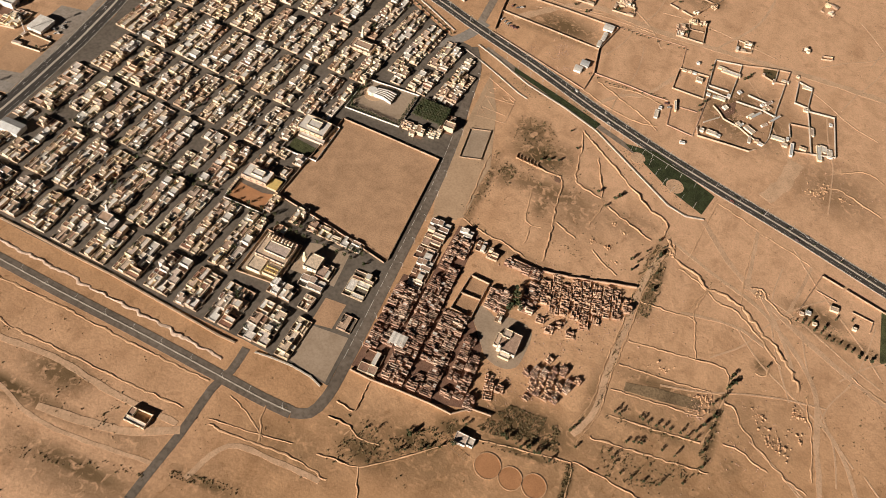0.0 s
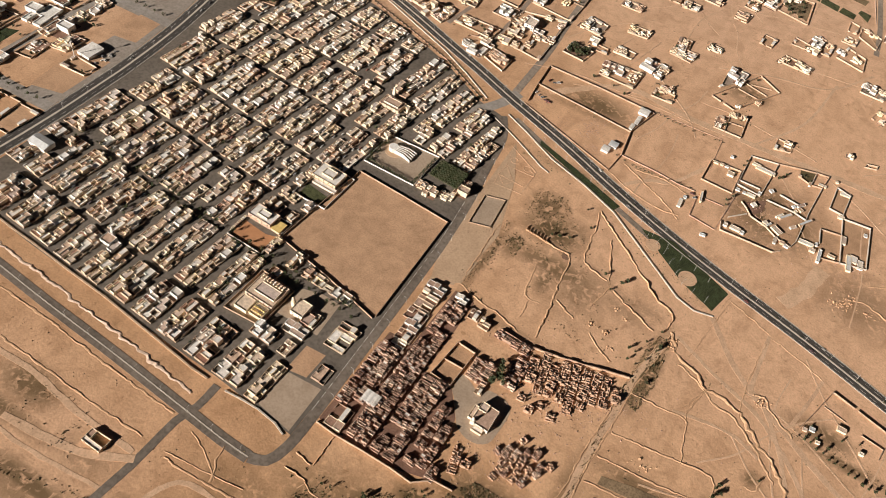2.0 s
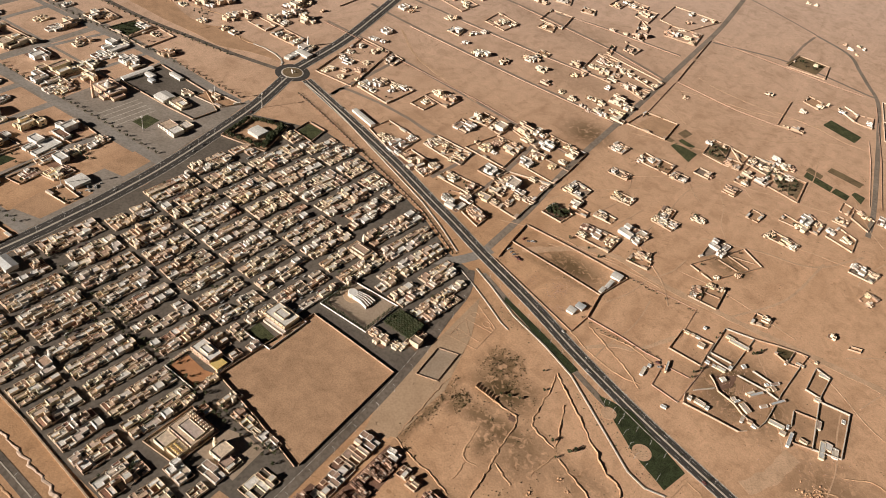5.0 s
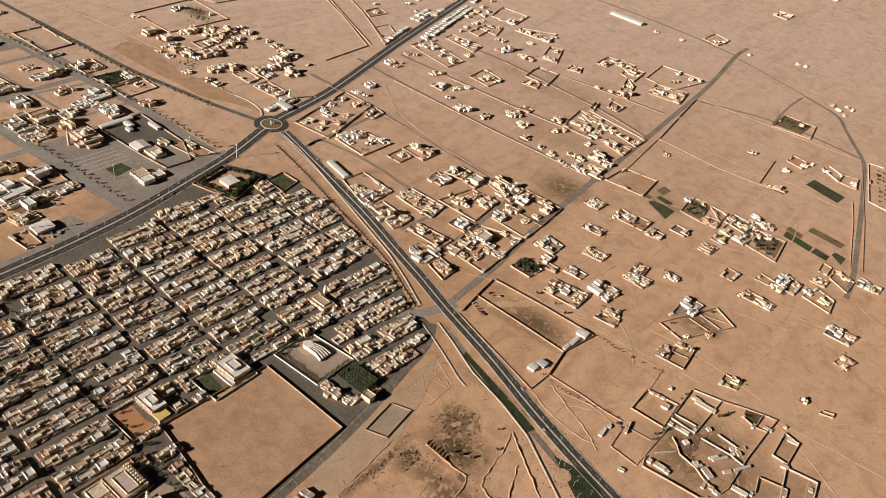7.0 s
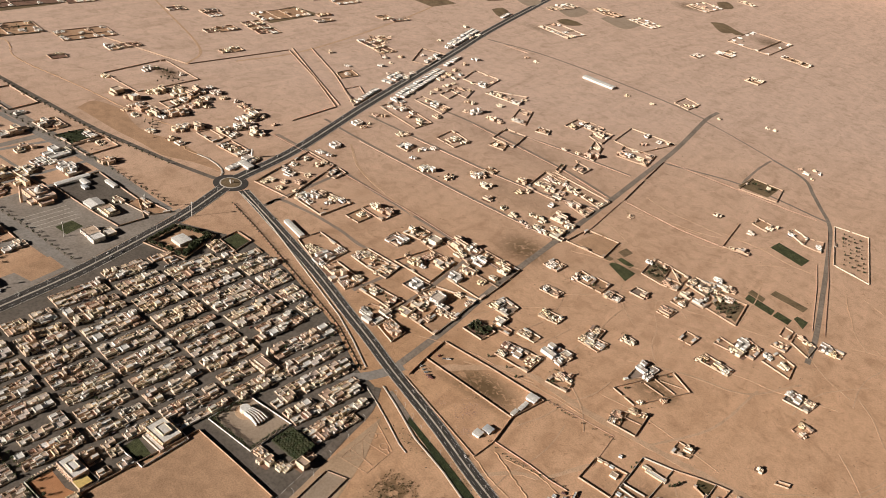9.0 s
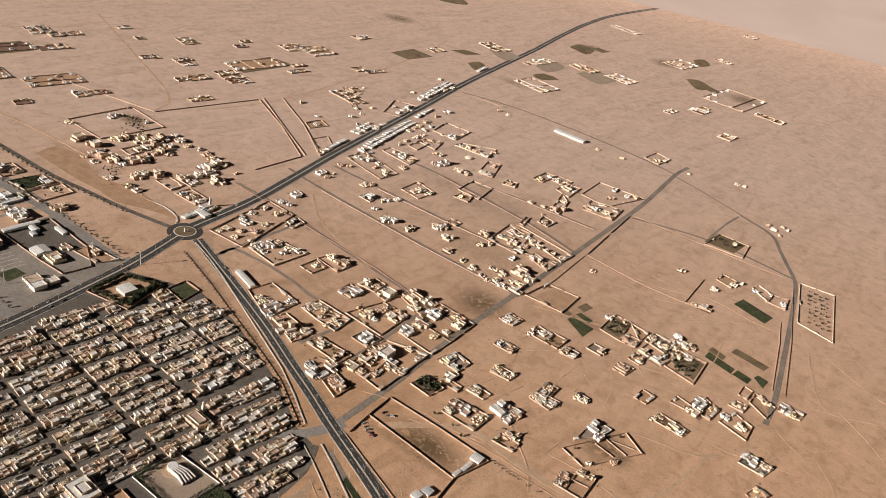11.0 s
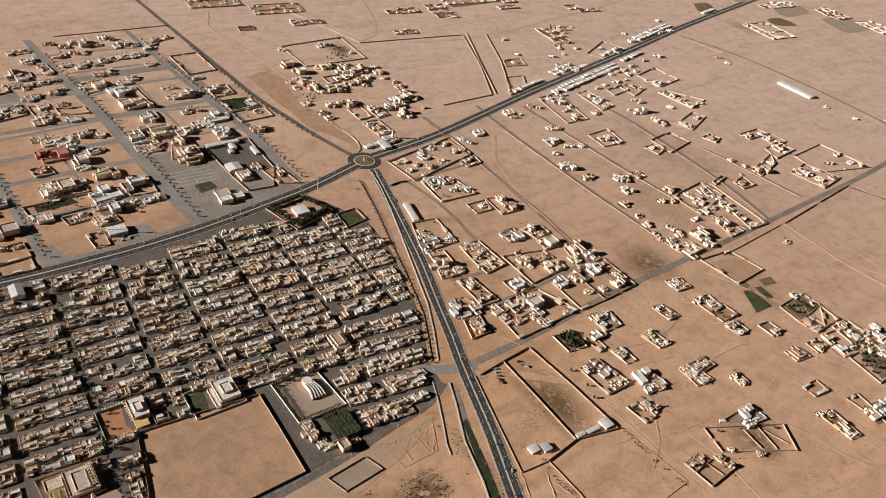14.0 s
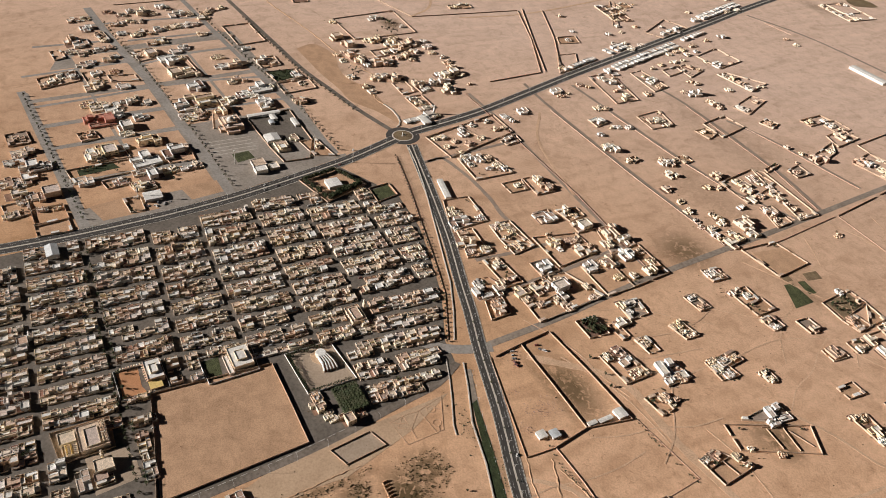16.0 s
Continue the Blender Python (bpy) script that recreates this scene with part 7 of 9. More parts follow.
homes(3.8, (-746, 564, 22, 14, "t"), (-748, 576, 18, 14, "l"))
yard((-720, 532), (-681, 536), (-681, 557), (-720, 557))
yard((-976, 395), (-935, 397), (-937, 432), (-980, 428))
homes(4.2, (-957, 411, 30, 14, "w"))
homes(3.5, (-902, 408, 24, 19, "l"), (-908, 423, 24, 16, "t"), (-881, 392, 24, 14, "w"), (-857, 427, 26, 16, "t"), (-855, 440, 22, 14, "t"), (-824, 386, 26, 14, "w"), (-817, 399, 24, 14, "l"), (-824, 411, 22, 18, "l"), (-838, 420, 22, 12, "l"))
homes(3.5, (-786, 392, 24, 12, "l"), (-774, 417, 26, 14, "w"), (-771, 436, 26, 18, "t"), (-762, 398, 24, 12, "l"), (-817, 383, 18, 12, "l"), (-885, 410, 22, 10, "l"))
yard((-737, 405), (-694, 407), (-699, 453), (-739, 450))
homes(3.5, (-735, 421, 20, 10, "l"), (-730, 441, 12, 9, "w"))
yard((-700, 405), (-668, 406), (-666, 453), (-698, 451))
yard((-764, 369), (-723, 374), (-730, 407), (-766, 405))
homes(6.0, (-734, 379, 26, 12, "l"))
yard((-1318, 864), (-1212, 868), (-1217, 930), (-1319, 925))
yard((-1141, 877), (-1092, 879), (-1095, 921), (-1141, 921))
homes(1.6, (-1124, 895, 24, 16, "t"), (-1108, 909, 22, 14, "l"))
homes(3.5, (-1191, 879, 24, 14, "w"), (-1289, 814, 24, 12, "l"))
yard((-1073, 880), (-1022, 887), (-1029, 944), (-1069, 941))
homes(3.6, (-1043, 935, 26, 14, "w"))
grove((-1058, 893), (-1048, 899), (-1055, 910), (-1038, 912), (-1042, 923), (-1035, 896), (-1029, 906), (-1051, 888), (-1054, 921))
yard((-1018, 884), (-972, 884), (-976, 951), (-1021, 951))
homes(2.0, (-1004, 932, 20, 14, "w"))
homes(3.5, (-933, 904, 26, 16, "t"), (-950, 836, 24, 14, "t"), (-927, 834, 22, 14, "l"))
yard((-793, 845), (-739, 853), (-726, 886), (-792, 876))
homes(1.1, (-807, 843, 18, 12, "l"), (-766, 868, 12, 8, "l"))
# villas north-west of the roundabout
yard((-1292, 1117), (-1169, 1120), (-1165, 1272), (-1300, 1278))
homes(-0.0, (-1266, 1210, 22, 12, "w"), (-1264, 1228, 18, 10, "l"), (-1206, 1256, 22, 12, "l"))
grove((-1210, 1207), (-1195, 1213), (-1197, 1229), (-1214, 1219), (-1182, 1232), (-1196, 1188), (-1180, 1216))
homes(3.5, (-1275, 1110, 24, 12, "w"), (-1188, 1083, 28, 18, "t"), (-1147, 1092, 24, 16, "t"), (-1117, 1089, 22, 16, "w"), (-1117, 1071, 20, 14, "l"), (-1154, 1140, 26, 12, "w"), (-1151, 1161, 24, 14, "t"), (-1152, 1178, 20, 12, "l"), (-1125, 1183, 26, 18, "t"))
homes(3.5, (-1149, 1208, 20, 14, "w"), (-1104, 1206, 24, 18, "t"), (-1109, 1231, 24, 16, "t"), (-1115, 1264, 22, 14, "w"), (-1084, 1260, 26, 16, "t"), (-1086, 1176, 22, 12, "l"), (-1071, 1220, 24, 14, "t"))
yard((-1104, 1127), (-1068, 1126), (-1074, 1173), (-1105, 1172))
homes(2.4, (-1084, 1153, 22, 12, "w"))
homes(3.5, (-1105, 1050, 24, 14, "w"), (-1075, 1052, 24, 16, "l"), (-1088, 1084, 26, 18, "t"), (-1061, 1085, 24, 18, "t"), (-1040, 1088, 24, 16, "w"), (-1051, 1107, 20, 16, "l"), (-1038, 1118, 24, 16, "t"), (-1040, 1140, 24, 16, "t"), (-1054, 1168, 26, 18, "t"))
homes(3.5, (-1054, 1188, 22, 16, "t"), (-1034, 1194, 24, 14, "l"))
grove((-1036, 1047), (-1024, 1050), (-1027, 1059), (-1010, 1058), (-1009, 1045), (-1036, 1065), (-1018, 1067), (-1045, 1055))
homes(3.5, (-998, 1035, 26, 12, "w"), (-975, 1080, 24, 18, "t"), (-982, 1099, 24, 18, "t"), (-966, 1123, 26, 16, "t"), (-951, 1047, 26, 18, "w"), (-926, 1051, 30, 18, "w"))
yard((-947, 1103), (-895, 1102), (-899, 1134), (-945, 1133))
yard((-934, 1141), (-888, 1142), (-892, 1168), (-936, 1168))
homes(2.9, (-922, 1153, 26, 14, "t"), (-900, 1156, 20, 14, "w"))
yard((-882, 1100), (-821, 1103), (-826, 1137), (-882, 1136))
homes(2.7, (-873, 1113, 22, 12, "w"), (-851, 1117, 26, 14, "t"), (-830, 1121, 20, 12, "l"))
homes(3.5, (-795, 1123, 20, 12, "w"), (-1054, 1254, 26, 9, "l"), (-1028, 1267, 22, 14, "l"), (-999, 1264, 26, 14, "w"), (-973, 1260, 24, 14, "t"), (-951, 1214, 28, 16, "w"), (-940, 1230, 22, 14, "t"), (-947, 1250, 22, 14, "t"), (-936, 1259, 24, 14, "w"))
homes(3.5, (-922, 1185, 26, 12, "t"), (-918, 1212, 24, 14, "t"), (-879, 1200, 26, 16, "t"), (-892, 1257, 16, 8, "w"))

yard((108, 1926), (176, 1940), (222, 1736), (152, 1750))
grove(*((125 + 12 * i + 5.2 * (8 - j) + (i * 7 + j * 5) % 4, 1768 + 19 * j + (i * 3 + j * 7) % 5) for i in range(4) for j in range(8)))
fence(1.6, (-1501, 671), (-1497, 794), (-1494, 924))

# ---- old mud-brick quarter ----


def build_mud(r, w, d, label):
    """A mud-brick house: small rooms, some roofed, some open to the sky."""
    walls, tops, high, low = Shape(), {}, {}, {}
    nx, ny = r.choice((3, 4, 4)), r.choice((4, 4, 5))
    xs = [-w / 2 + w * (i + (r.uniform(-0.3, 0.3) if 0 < i < nx else 0)) / nx for i in range(nx + 1)]
    ys = [-d / 2 + d * (j + (r.uniform(-0.3, 0.3) if 0 < j < ny else 0)) / ny for j in range(ny + 1)]
    for i in range(nx):
        for j in range(ny):
            low[i, j] = r.uniform(0.05, 0.5)
            tops[i, j] = low[i, j]
            if r.random() < 0.2:
                continue
            high[i, j] = r.choice((2.0, 2.8, 3.2, 3.6, 4.8)) + r.uniform(-0.3, 0.3)
            if r.random() < 0.48:
                tops[i, j] = high[i, j] - r.uniform(0.1, 0.5)
                low[i, j] = tops[i, j] - 0.2
    walls.house_grid(xs, ys, high, {q: min(z, tops[q] - 0.06) for q, z in low.items()}, 0.42)
    xs[0], xs[-1], ys[0], ys[-1] = xs[0] + 0.3, xs[-1] - 0.3, ys[0] + 0.3, ys[-1] - 0.3
    ob = thing("mud_house", walls, M_MUD, label, "mud house", "old quarter houses")
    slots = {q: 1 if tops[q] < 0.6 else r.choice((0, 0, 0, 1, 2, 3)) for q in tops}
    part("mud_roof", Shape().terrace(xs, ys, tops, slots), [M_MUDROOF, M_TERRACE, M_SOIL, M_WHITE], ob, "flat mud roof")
    return ob


def build_ruin(r, w, d, label):
    """Roofless rooms as one crumbling body: walls rise from a floor of rubble, some are gone."""
    n = {0: 3, 1: r.choice((3, 4))}
    marks = []
    for axis, size in ((0, w), (1, d)):
        row, c0 = [], None
        for i in range(n[axis] + 1):
            c = -size / 2 + 0.6 + (size - 1.2) * (i + (r.uniform(-0.22, 0.22) if 0 < i < n[axis] else 0)) / n[axis]
            if c0 is not None:
                row += [(c0 + 0.5 + (c - c0 - 1.0) * u, "room", i - 1) for u in (0.3, 0.7)]
            th = r.uniform(0.22, 0.36)
            row += [(c - th - 0.14, "room", i - 1), (c - th, "wall", i), (c + th, "wall", i), (c + th + 0.14, "room", i)]
            c0 = c
        marks.append(row)
    high = {}

    def rise(kind, i, j):
        if (kind, i, j) not in high:
            off = not 0 <= (j if kind == "x" else i) < n[1 if kind == "x" else 0]
            high[kind, i, j] = 0.0 if off or r.random() < 0.24 else r.choice((1.2, 2.0, 2.8, 3.4, 4.0))
        return high[kind, i, j]

    walls, (mx, my) = Shape(), marks
    heap = {(i, j): r.choice((0.15, 0.3, 0.3, 0.9, 2.2)) for i in range(-1, n[0] + 1) for j in range(-1, n[1] + 1)}
    for x, kx, i in mx:
        for y, ky, j in my:
            if kx == "wall" and ky == "wall":
                z = max(rise("x", i, j), rise("x", i, j - 1), rise("y", i, j), rise("y", i - 1, j))
            elif kx == "wall":
                z = rise("x", i, j)
            elif ky == "wall":
                z = rise("y", i, j)
            else:
                z = heap[i, j] if 0 <= i < n[0] and 0 <= j < n[1] else -0.3
            q = 0.12 if z > 0.95 else 0.05
            walls.v.append((x + r.uniform(-q, q), y + r.uniform(-q, q), z * r.uniform(0.72, 1.1) if z > 0 else -0.3))
    m = len(my)
    for i in range(len(mx) - 1):
        for j in range(m - 1):
            walls.f.append((i * m + j, (i + 1) * m + j, (i + 1) * m + j + 1, i * m + j + 1))
    return thing("mud_ruin", walls, M_RUIN, label, "mud ruin", "old quarter ruins")


MUD_LABELS = ("brown mud-brick house with small open courts", "low brown mud-brick house with a flat earth roof", "half-ruined brown adobe house in the old quarter")
mud_stock = Stock([(lambda k=k: build_mud(random.Random(500 + k), 13.0, 11.0, MUD_LABELS[k % 3])) for k in range(16)])
ruin_stock = Stock([(lambda k=k: build_ruin(random.Random(560 + k), 13.0, 12.0, "roofless mud-brick ruin with crumbling walls")) for k in range(10)])
mud_rng = random.Random(44)
OLD = [(-141, 326), (-141, 450), (-113, 452), (-112, 540), (-86, 538), (-84, 432), (-50, 430), (-30, 404), (-22, 334), (-60, 323), (-100, 322)]
sheet("mud_floor", OLD, 0.04, M_YARD, "brown earth lanes of the old quarter", "ground")
sheet("old_plaza", curve_points([(-50, 430), (-49, 452), (-24, 443), (-18, 452), (2, 452), (12, 444), (13, 420), (10, 400), (-4, 392), (-22, 396), (-34, 410), (-44, 424)], 5.0), 0.07, M_GREYLOT, "grey beaten-earth plaza around the mosque", "ground")
sheet("court_floor", [(-77, 434), (-73, 481), (-53, 480), (-54, 433)], 0.09, M_SOIL, "bare brown earth inside a walled court", "ground")
for x0_, x1_, y0_, y1_ in ((-141, -114, 351, 437), (-110.5, -87, 326, 526), (-83, -55, 327, 430), (-50, -38, 334, 412), (-37.6, -26, 338, 400), (-48, -23, 450, 480), (-12, 4, 464, 508), (-46, -26, 512, 523), (-25, -2, 511, 522), (-25, -14, 330, 350)):
    y = y0_ + mud_rng.uniform(0, 2)
    while y < y1_ - 5:
        deep = min(mud_rng.uniform(8.0, 12.5), y1_ - y)
        w = x1_ - x0_
        x = (x0_ + x1_) / 2 - 0.005 * (y - 380)
        n = 2 if w > 19 else 1
        for q in range(n):
            if mud_rng.random() > 0.05:
                mud_stock.place(mud_rng.randrange(16), upright(x + (q - (n - 1) / 2) * w / n, y + deep / 2, 0.6 + mud_rng.choice((0, 180)), w / n / 13.05, deep / 11.05, mud_rng.uniform(0.85, 1.2)))
        y += deep + (3.0 if mud_rng.random() < 0.1 else 0.05)
for poly, gap, keep in (([(2, 521), (43, 536), (91, 548), (100, 515), (78, 500), (69, 476), (35, 481), (11, 480)], 11.5, 0.97), ([(6, 472), (40, 472), (62, 462), (50, 452), (24, 446)], 11, 0.85), ([(-20, 372), (-4, 384), (8, 368), (-10, 352)], 11, 0.6)):
    for i in range(-3, 18):
        for j in range(-3, 26):
            u, v = gap * i, gap * j * 0.92
            x, y = -4 + u * 0.97 - v * 0.22 + mud_rng.uniform(-0.8, 0.8), 346 + v * 0.97 + u * 0.22 + mud_rng.uniform(-0.8, 0.8)
            if inside(x, y, poly) and mud_rng.random() < keep:
                ruin_stock.place(mud_rng.randrange(10), upright(x, y, 13 + mud_rng.choice((0, 90, 180)) + mud_rng.uniform(-5, 5), gap / 13.2, gap / 13.2, mud_rng.uniform(0.75, 1.15)))
for i in range(8):
    for j in range(8):
        x, y = 14 + 8.4 * i, 374 + 8.0 * j
        if inside(x, y, [(13, 378), (22, 402), (44, 430), (76, 414), (58, 379), (29, 372)]) and mud_rng.random() < 0.9:
            if mud_rng.random() < 0.35:
                mud_stock.place(mud_rng.randrange(16), upright(x + mud_rng.uniform(-1, 1), y + mud_rng.uniform(-1, 1), -12 + mud_rng.uniform(-8, 8), 0.6, 0.66, mud_rng.uniform(0.7, 0.95)))
            elif mud_rng.random() < 0.85:
                ruin_stock.place(mud_rng.randrange(10), upright(x + mud_rng.uniform(-1.5, 1.5), y + mud_rng.uniform(-1.5, 1.5), -12 + mud_rng.uniform(-6, 6), 0.66, 0.7, mud_rng.uniform(0.7, 1.1)))
for k, x, y, sx, sy in ((4, -131, 527, 1.65, 0.9), (2, -130, 513, 1.60, 0.95), (13, -130, 499, 1.60, 0.95), (22, -129, 484, 1.55, 1.0), (4, -125.5, 469, 1.25, 0.9), (22, -125, 455, 1.2, 0.9), (13, -125, 443, 1.2, 0.7), (4, -100, 532, 1.1, 0.7), (22, -77, 524, 0.8, 0.9), (2, -62, 519, 0.9, 0.8), (22, -26, 446, 0.5, 0.7), (6, -125, 337, 1.4, 1.7),
                    (13, -177, 408, 1.8, 1.5), (6, -176, 424, 1.8, 0.8), (17, -167, 366, 1.05, 1.2), (4, -222, 392, 1.9, 0.9), (22, -214, 412, 0.8, 1.2), (13, -229, 455, 1.2, 0.5)):
    town_stock.place(k, upright(x, y, 0.8, sx, sy, 0.62))
for pts in ([(-78, 433), (-74, 482), (-52, 481), (-54, 432), (-78, 433)], [(-76, 456), (-53, 457)]):
    wall_line("court_wall", pts, 2.8, 0.6, M_WALL, "brown rendered wall of an empty court")

# ---- public buildings ----


def block(name, boxes, material, label, category, roof_material=M_ROOF, windows=True):
    """A building of flat-roofed parts (x0, x1, y0, y1, height) with parapets and window openings."""
    ob = None
    for x0, x1, y0, y1, h in boxes:
        body = Shape().house_grid([x0, x1], [y0, y1], {(0, 0): h}, {(0, 0): h - 1.0}, 0.35)
        if ob is None:
            ob = up = thing(name, body, material, label, category)
        else:
            up = part("wing", body, material, ob)
        part("roof", Shape().box(x0 + 0.35, x1 - 0.35, y0 + 0.35, y1 - 0.35, h - 0.95, h - 0.8), roof_material, up, "flat roof with parapet")
    if windows:
        for x0, x1, y0, y1, h in boxes[:2]:
            for z in ([1.0] if h < 6 else [1.0, 4.6]):
                n = max(1, int((x1 - x0) / 7))
                for i in range(n):
                    c = x0 + (i + 0.5) * (x1 - x0) / n
                    part("window", Shape().box(c - 0.9, c + 0.9, y0 - 0.06, y0 + 0.02, z, z + 1.6), M_GLASS, ob)
    return ob


school = block("school", [(-362, -330, 482, 501, 8.0), (-352, -338, 487, 496, 10.0), (-329, -317, 482, 496, 4.2)], M_PLASTER, "cream two-storey school with white roofs and sun hoods", "school", M_WHITE)
part("canopy", Shape().box(-329.5, -316.5, 481.5, 496.5, 4.3, 4.6), M_YELLOW, school, "yellow flat canopy roof")
for i in range(8):
    part("sun_hood", Shape().box(-361.5 + i * 4, -359.5 + i * 4, 479.5, 481.9, 3.4, 3.9, 0.3), M_PLASTER, school)
    part("sun_hood", Shape().box(-365.5, -362.1, 456 + i * 3.2, 457.6 + i * 3.2, 3.0, 3.5, 0.3), M_PLASTER, school)
hall = block("school_hall", [(-344, -309, 578, 603, 7.5), (-334, -318, 585, 597, 9.5), (-338, -305, 571, 577, 3.6)], M_PLASTER, "cream school hall with a white upper roof", "school", M_WHITE)
for i in range(7):
    part("sun_hood", Shape().box(-342 + i * 4.6, -340 + i * 4.6, 575.5, 577.9, 3.4, 3.9, 0.3), M_PLASTER, hall)
big = block("school_block", [(-293, -257, 396, 426, 6.8), (-286, -260, 403, 417, 8.0), (-292, -276, 377, 394, 5.5), (-274, -258, 379, 394, 4.6)], M_PLASTER, "large cream school block with rows of roof hoods", "school")
for i in range(8):
    for j in range(2):
        part("roof_hood", Shape().box(-291 + i * 4.0, -289 + i * 4.0, 419.5 + j * 3, 421.3 + j * 3, 7.0, 8.9, 0.35), M_PLASTER, big)
for i in range(5):
    for j in range(2):
        part("roof_hood", Shape().box(-273 + i * 2.9, -271.4 + i * 2.9, 382 + j * 5, 384 + j * 5, 4.5, 6.4, 0.35), M_YELLOW, big)
# open-air theatre: a stage and fanned seating steps
th = thing("open_air_theatre", Shape().ring(-291, 683, -0.3, 0.4, 14, 13.6, 24), M_PALELOT, "pale concrete theatre with a fanned ribbed roof", "theatre")
part("apse", Shape().ring(-293, 683, 0.3, 5.4, 7.0, 6.6, 9), M_PLASTER, th, "many-sided cream apse")
part("apse_roof", Shape().ring(-293, 683, 5.4, 5.8, 6.9, 6.2, 9), M_WHITE, th)
for k in range(5):
    v0, v1, bow = -5.5 + 2.75 * k, -8.5 + 4.25 * k, 1.5
    a, b, c = (-288, 683 + v0), (-276, 684 + (v0 + v1) / 2 + bow), (-264, 684.5 + v1)
    part("rib", Shape().bar(a, b, 1.3, 0.3, 6.6, 0.3, 5.4).bar(b, c, 1.3, 0.3, 5.4, 0.3, 3.4), M_WHITE, th, "white curved roof rib")
    if k < 4:
        d0, d1 = 1.4, 2.1
        part("roof_panel", Shape().bar((a[0], a[1] + d0), (b[0], b[1] + (d0 + d1) / 2), 1.6, 0.3, 5.2, 0.3, 4.2).bar((b[0], b[1] + (d0 + d1) / 2), (c[0], c[1] + d1), 2.4, 0.3, 4.2, 0.3, 2.4), M_TERRACE, th)


def mosque(name, boxes, tower, high, material, label, domes=()):
    ob = block(name, boxes, material, label, "mosque")
    x, y = tower
    part("minaret", Shape().box(x - 1.8, x + 1.8, y - 1.8, y + 1.8, -0.3, high * 0.55).ring(x, y, high * 0.55, high * 0.86, 1.5, 1.3, 10).ring(x, y, high * 0.60, high * 0.63, 2.3, 2.3, 10).ring(x, y, high * 0.86, high, 1.6, 0.1, 10), material, ob, "tall slender minaret")
    for dx, dy, r, z in domes:
        s = Shape()
        for k in range(4):
            a, b = radians(k * 22.5), radians((k + 1) * 22.5)
            s.ring(dx, dy, z + r * math.sin(a), z + r * math.sin(b), r * math.cos(a), max(0.05, r * math.cos(b)), 14)
        part("dome", s, M_WHITE, ob, "pale round dome")
    return ob


mosque("old_mosque", [(-16, 4, 408, 434, 6.2), (-16, -7, 424, 434, 7.4), (-21, -16.4, 412, 428, 4.0), (-12, 0, 402, 407.6, 3.8)], (-14, 410), 12, M_PLASTER, "cream mosque hall with a grey roof and low annexes")
mosque("friday_mosque", [(-912, -866, 736, 770, 8.5), (-900, -880, 742, 762, 11.0), (-884, -868, 728, 735.6, 5.0), (-866, -856, 738, 760, 5.0)], (-887, 722), 32, M_TAN, "tan stone mosque with a tall minaret and domes", ((-890, 752, 6, 10.5), (-904, 744, 2.5, 8), (-874, 744, 2.5, 8), (-904, 762, 2.5, 8)))
mosque("street_mosque", [(-463, -449, 356, 368, 6.0), (-449, -441, 352, 366, 4.0)], (-459, 371), 15, M_WHITE, "small white mosque with a minaret and brown roof")
mosque("corner_mosque", [(-240, -224, 405, 424, 7.0), (-224, -214, 402, 416, 4.6)], (-243, 415), 17, M_PLASTER, "small cream mosque with a square minaret")
mosque("quarter_mosque", [(-357, -326, 742, 762, 6.0), (-352, -330, 746, 758, 7.5)], (-351, 769), 17, M_PLASTER, "cream mosque with fanned roof vaults and a minaret")
mosque("filling_station_mosque", [(-812, -796, 1104, 1120, 6.0), (-796, -786, 1106, 1118, 4.0)], (-805, 1124), 20, M_WHITE, "white mosque with a slim minaret beside the road")


def shed(x0, x1, y0, y1, h, rise, material, label, along_x=True):
    """A hall with a pitched sheet roof on block walls."""
    w = Shape().box(x0, x1, y0, y1, -0.3, h)
    ob = thing("shed", w, M_WHITE, label, "shed", "metal sheds")
    r = Shape()
    o = 0.6
    if along_x:
        ym = (y0 + y1) / 2
        for ya, yb in ((y0 - o, ym), (y1 + o, ym)):
            r.hull([(x0 - o, ya, h), (x1 + o, ya, h), (x1 + o, yb, h + rise), (x0 - o, yb, h + rise)], [(x0 - o, ya, h + 0.2), (x1 + o, ya, h + 0.2), (x1 + o, yb, h + rise + 0.2), (x0 - o, yb, h + rise + 0.2)])
    else:
        xm = (x0 + x1) / 2
        for xa, xb in ((x0 - o, xm), (x1 + o, xm)):
            r.hull([(xa, y0 - o, h), (xa, y1 + o, h), (xb, y1 + o, h + rise), (xb, y0 - o, h + rise)], [(xa, y0 - o, h + 0.2), (xa, y1 + o, h + 0.2), (xb, y1 + o, h + rise + 0.2), (xb, y0 - o, h + rise + 0.2)])
    part("roof", r, material, ob, "pale sheet-metal roof")
    return ob


shed(-636, -610, 411, 427, 6, 2.2, M_METAL, "large hall with a pale blue sheet roof")
shed(-828, -804, 792, 816, 5, 2.0, M_WHITE, "market hall with a white pitched roof")
shed(-908, -899, 788, 848, 4.5, 0.8, M_WHITE, "long white market canopy building", False)
shed(-896, -878, 826, 836, 4.0, 1.0, M_WHITE, "small white market pavilion")
shed(-878, -866, 818, 826, 3.8, 0.8, M_METAL, "small grey market pavilion")
shed(-872, -845, 858, 866, 4.0, 0.6, M_WHITE, "long white market stall row")
shed(-721, -700, 562, 588, 5.0, 0.8, M_WHITE, "white workshop building beside a car lot", False)
shed(-674, -578, 2200, 2222, 5, 1.5, M_WHITE, "long cream shed on the open desert")
shed(-62, -48, 969, 982, 3.6, 0.5, M_WHITE, "white storehouse at a yard corner")
